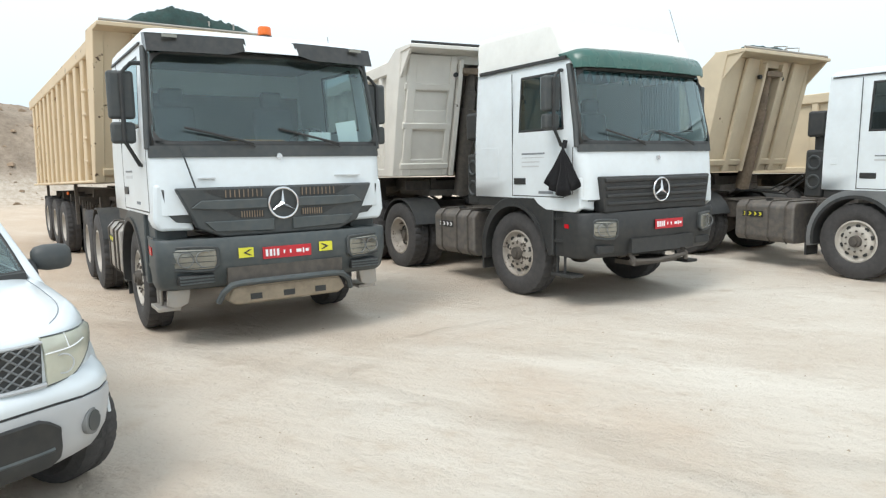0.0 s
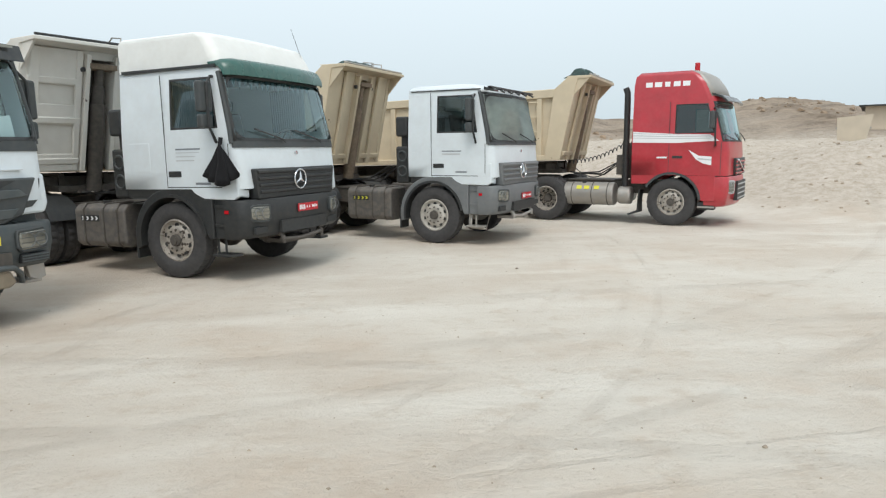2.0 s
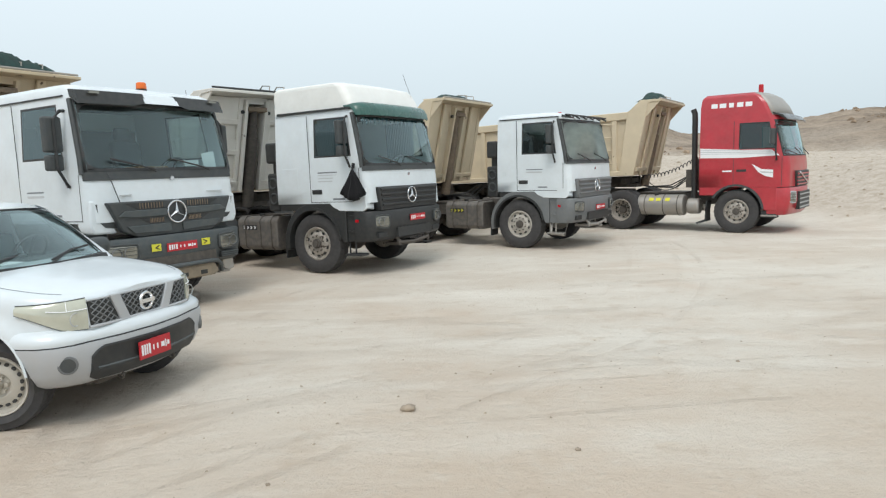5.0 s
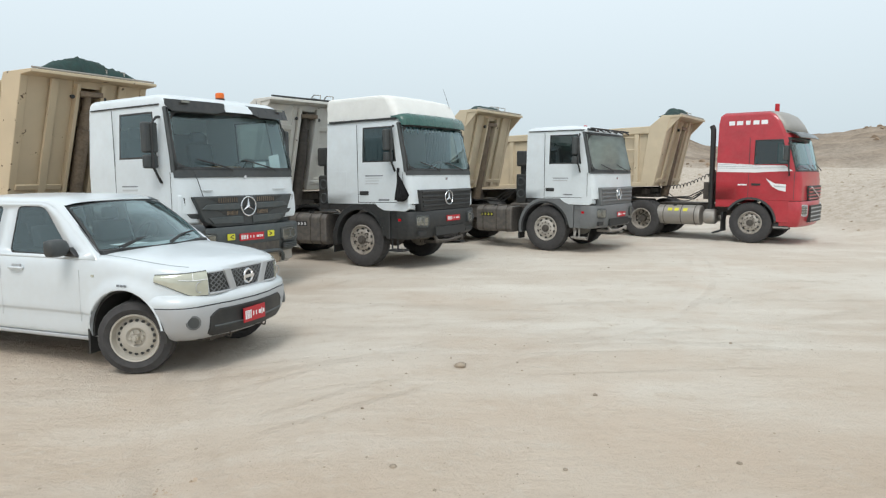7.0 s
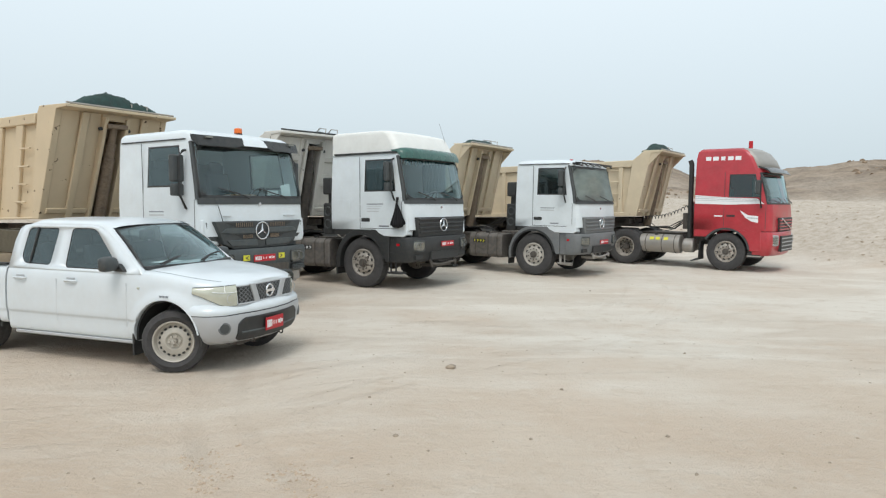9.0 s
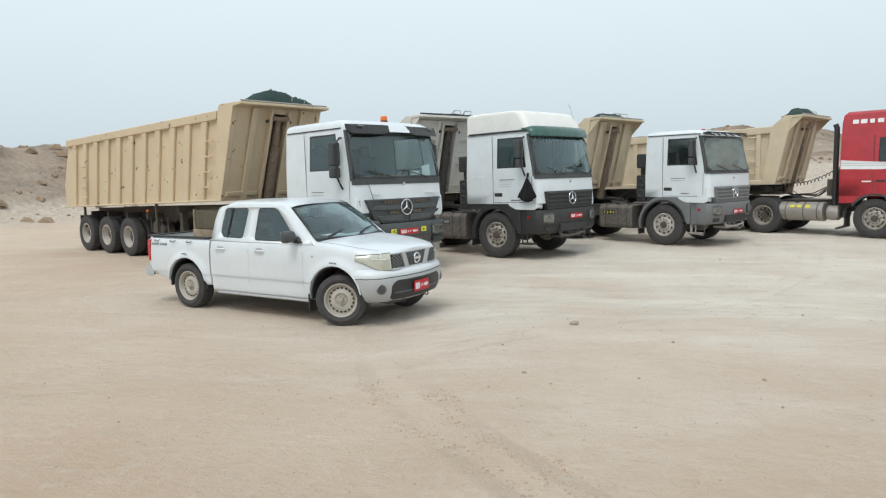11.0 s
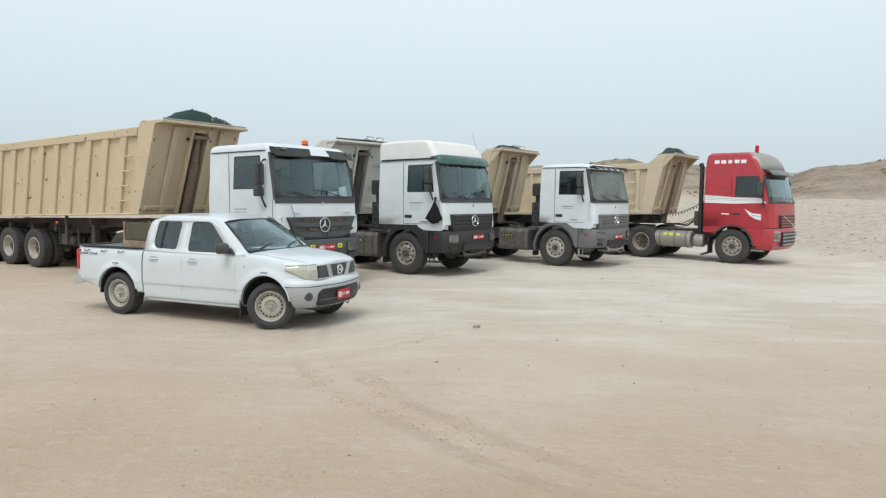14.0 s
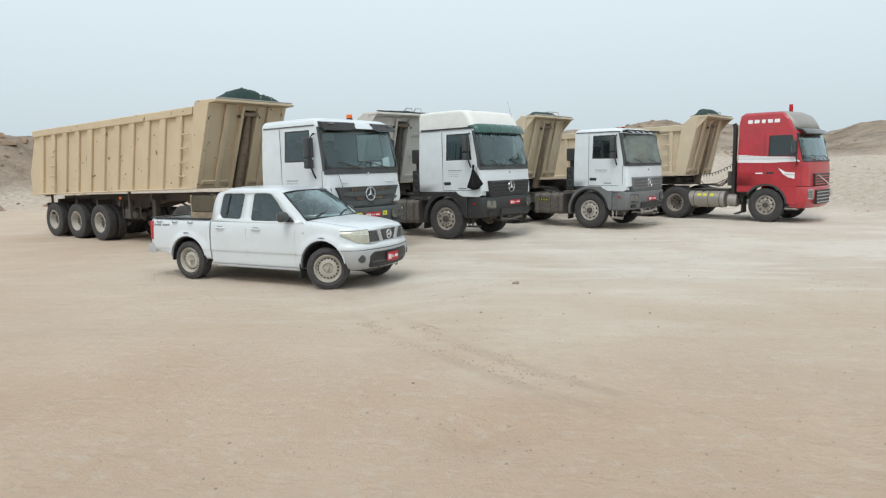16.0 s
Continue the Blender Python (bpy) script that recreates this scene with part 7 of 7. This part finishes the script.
def trailer_behind(x, y, heading, trailer_heading, king=-3.85, king_on=3.6):
    a, c = radians(heading), radians(trailer_heading)
    return pose(x + king * math.cos(a) - king_on * math.cos(c), y + king * math.sin(a) - king_on * math.sin(c), -0.03, 0, 0, trailer_heading)
tipper(trailer_behind(0.62, 18.32, -31, -38), OFFWHITE, "dirty off-white tipping trailer with leaning front wall", 0.48, 0.42, 3.70, 3.52, tarp=0.16, dark=STEEL)
tipper(trailer_behind(4.93, 21.35, -35, -31), BEIGE2, "sandy beige tipping trailer with canopy over the front", 0.45, 0.36, 3.72, 3.40, tarp=0.24, plain_front=True)
tipper(trailer_behind(10.93, 23.26, -38, -33), BEIGE2, "sandy beige tipping trailer with leaning front wall", 0.45, 0.36, 3.72, 3.40, tarp=0.36, plain_front=True)
pickup(pose(-0.834, 10.275, 0, 0, 0, -18.4))

# ---- black cloth tied to the mirror arm ----
cloth = thing("hanging_cloth", pose(0.85, 16.66, 2.02, 0, 0, -31), "black ragged cloth tied to the mirror arm of the truck", "cloth")
def gore(width, length, seed):
    bm = B()
    rows = []
    for i in range(7):
        f = i / 6
        w = 0.02 + width * f ** 1.2
        ring = []
        for k in range(5):
            u = k / 4 - 0.5
            z = -length * f * (1 - 0.10 * abs(u)) - (0.05 * noise.noise((u * 4, seed, 0)) if i == 6 else 0)
            ring.append((u * w + 0.02 * noise.noise((f * 3, seed, 1)), -0.02 - 0.03 * math.sin(u * 9 + seed) * f, z))
        rows.append(ring)
    loft(bm, rows, False, False)
    return bm
flaps = [part("flap", gore(w, l, s), CLOTH, cloth, smooth=80, thick=0.006) for w, l, s in ((0.26, 0.60, 1.0), (0.30, 0.62, 4.0), (0.24, 0.58, 9.0))]
part("knot", cyl(B(), (0, -0.02, -0.03), (0, 0.0, 0.06), 0.03, 10), CLOTH, cloth)

# ---- load in the pickup's bed ----
crate_at = pose(-0.834, 10.275, 0, 0, 0, -18.4)
crate = thing("crate", crate_at @ pose(-3.2, -0.1, 0.69), "weathered wooden crate with dirty brown panels, in the pickup bed", "crate")
for z in (0.0, 0.14, 0.28, 0.42):
    for s in (-1, 1):
        part("board", box(B(), -0.33, 0.33, s * 0.30 - 0.012, s * 0.30 + 0.012, z, z + 0.135), WOOD, crate)
    part("board", box(B(), -0.342, -0.318, -0.28, 0.28, z, z + 0.135), WOOD, crate)
    part("board", box(B(), 0.318, 0.342, -0.28, 0.28, z, z + 0.135), WOOD, crate)
for s in (-1, 1):
    part("panel", box(B(), -0.31, 0.31, s * 0.27 - 0.01, s * 0.27 + 0.01, 0.565, 0.87), PANEL, crate, "dirty brown see-through side panel", bevel=0.004)
    part("panel", box(B(), s * 0.30 - 0.01, s * 0.30 + 0.01, -0.255, 0.255, 0.565, 0.87), PANEL, crate, "dirty brown see-through side panel", bevel=0.004)
    for q in (-1, 1):
        part("corner_post", box(B(), s * 0.318 - 0.014, s * 0.318 + 0.014, q * 0.285 - 0.014, q * 0.285 + 0.014, 0.0, 0.89), WOOD, crate, bevel=0.004)

# ---- shed and scrap beyond the bank ----
shed = thing("shed", pose(30.0, 40.9, 1.2, 0, 0, -40), "long beige rendered shed with a dark sheet roof", "building")
part("wall", box(B(), 0, 14, 0, 0.2, -1.5, 2.75), SHED, shed)
part("wall", box(B(), 0, 14, 5.8, 6, -1.5, 2.75), SHED, shed)
part("wall", box(B(), 0, 0.2, 0.2, 5.8, -1.5, 2.75), SHED, shed)
part("wall", box(B(), 13.8, 14, 0.2, 5.8, -1.5, 2.75), SHED, shed)
part("roof", prism(B(), [(-0.4, 2.72), (3.0, 2.80), (6.4, 2.72), (6.4, 2.80), (3.0, 2.88), (-0.4, 2.80)], "x", -0.3, 14.3), BLACK, shed, "dark corrugated roof")
for x in (3.2, 7.5, 11.5):
    part("pillar", box(B(), x - 0.12, x + 0.12, -0.1, 0.02, -1.5, 2.75), SHED, shed)
part("door", box(B(), 3.4, 4.4, -0.06, 0.02, -1.2, 2.0), LETTER, shed, "white metal door")
board = thing("weathered_board", look((26.7, 37.4, 2.75), (2.5, 5, 2.0)) @ pose(0, 0, 0, 0, 0, 0), "pale cream weathered board standing on the gravel bank", "board")
part("sheet", prism(B(), [(-0.75, 0.6), (0.75, 0.45), (0.7, -1.0), (-0.45, -1.0)], "z", -0.02, 0.02), CREAM, board)
part("batten", box(B(), -0.7, 0.8, -0.1, 0.0, 0.02, 0.05), ALU, board)

def ground_z(x, y):
    return terrain(x, y)[0]
rng = random.Random(5)
# largest is a stone; the other brown lumps stand in for dark little dents
STONES_AND_DENTS = [(2.14, 9.21, 0.065), (1.74, 6.99, 0.026), (2.8, 6.98, 0.022), (3.87, 6.35, 0.02), (-1.3, 5.16, 0.02), (3.25, 8.4, 0.026), (3.9, 7.1, 0.022), (1.34, 4.07, 0.022), (1.39, 8.05, 0.02), (5.1, 10.36, 0.022), (5.2, 17.19, 0.04)]
for x, y, s in STONES_AND_DENTS:
    s *= 0.75
    bm = stone(rng, s)
    ob = finish("stone", bm, STONE_DENT, smooth=80)
    ob.matrix_world = pose(x, y, ground_z(x, y) + s * 0.22, 0, 0, rng.uniform(0, 360))
    tagged(ob, "small brown lump on the sand, for a stone or a dent", "stone", "loose stones")

def in_yard(r):
    d, b = 2.5 + 26 * r.random() ** 1.3, radians(r.uniform(-40, 55))
    return YARD.x + d * math.sin(b), YARD.y - 3 + d * math.cos(b)
def on_bank(r):
    d, b = r.uniform(24, 40), radians(r.uniform(-6, 60))
    x, y = YARD.x + d * math.sin(b), YARD.y + d * math.cos(b)
    return (x, y) if terrain(x, y)[1] > 0.12 else None
def on_left(r):
    d, b = r.uniform(34, 54), radians(r.uniform(-76, -30))
    x, y = YARD.x + d * math.sin(b), YARD.y + d * math.cos(b)
    return (x, y) if terrain(x, y)[1] > 0.3 else None
scatter("pebbles", "fine pale pebbles scattered over the sand", 3500, lambda r: 0.005 + 0.015 * r.random() ** 4, in_yard, ROCKM, 3)
scatter("bank_gravel", "broken pale stones on the gravel bank", 9000, lambda r: 0.008 + 0.10 * r.random() ** 14, on_bank, ROCKM, 4)
scatter("slope_rocks", "brown rocks on the hillside", 900, lambda r: 0.06 + 0.5 * r.random() ** 4, on_left, ROCKD, 6)
def on_hill(r):
    d, b = r.uniform(34, 80), radians(r.uniform(-4, 60))
    x, y = YARD.x + d * math.sin(b), YARD.y + d * math.cos(b)
    clump = noise.noise((x * 0.09, y * 0.09, 7.0))
    return (x, y) if terrain(x, y)[1] > 0.5 and clump > 0.05 else None
scatter("hill_rocks", "brown outcrop rocks on the far hill", 4500, lambda r: 0.06 + 0.34 * r.random() ** 4, on_hill, ROCKD, 8)

def on_rut(r):
    """Crumbled sand along the edges of the two ruts."""
    edge = r.choice((9.72, 9.90, 9.30, 9.48))
    b = radians(r.uniform(207, 229))
    d = edge + r.gauss(0, 0.05)
    x, y = 8.97 + d * math.cos(b), 11.29 + d * math.sin(b)
    return (x, y) if noise.noise((x * 1.7, y * 1.7, 3.0)) > -0.05 else None
CLOD = mat("crumbled_sand", (0.48, 0.375, 0.278), 0.95, vary=0.2, scale=9, bump=0.6, bump_scale=30)
scatter("sand_clods", "crumbled sand clods along the wheel ruts", 2000, lambda r: 0.004 + 0.020 * r.random() ** 3, on_rut, CLOD, 12)

def motions():
    swing = [
        (0, -24, 2, 24), (0.3, -12, 0, 14), (0.6, -28, -5, 22), (0.9, -15, 0, 12), (1.2, -4, 4, 10), (1.5, 0, 6, 14), (1.8, -24, -2, 24), (2.1, -20, 4, 26), (2.4, -5, 2, 10),
        (2.7, 24, 36, 46), (3.0, 30, 42, 56), (3.3, 40, 52, 62), (3.6, 36, 50, 62), (3.9, 10, 30, 48), (4.2, -8, 4, 14), (5.0, -20, 0, 20), (5.6, -8, 4, 12)]
    swing += [
        (6.3, 0, 6, 14), (6.5, -4, 8, 18), (6.7, -8, 6, 20), (6.9, 0, 8, 16), (7.1, 14, 22, 30), (7.3, 30, 44, 56), (7.5, 8, 36, 62), (7.7, -4, 28, 56), (7.9, 16, 24, 30),
        (8.1, 20, 27, 33), (8.3, 2, 9, 15), (8.5, -6, 2, 10), (8.7, -8, 2, 14), (8.9, -4, 6, 18), (9.1, -8, 2, 12), (9.2, -14, 4, 20), (10.0, -20, -2, 18), (10.7, -6, 4, 12)]
    swing += [
        (11.3, -26, 0, 24), (11.6, -4, 4, 12), (11.9, -2, 6, 14), (12.2, -22, 0, 22), (12.5, -24, 0, 20), (12.8, -16, 0, 16), (13.1, 0, 10, 22), (13.4, -14, 4, 24), (13.7, -14, 0, 20),
        (14.0, -18, -2, 16), (14.3, -8, 4, 16), (14.6, 6, 12, 18), (14.9, 8, 14, 20), (15.2, -22, 6, 30), (15.6, -14, 2, 20), (16.0, -6, 10, 26)]
    for k, flap in enumerate(flaps):
        walk(flap, [(row[0], pose(0, -0.012 * k, 0, 0, -row[1 + k], 0)) for row in swing])

motions()
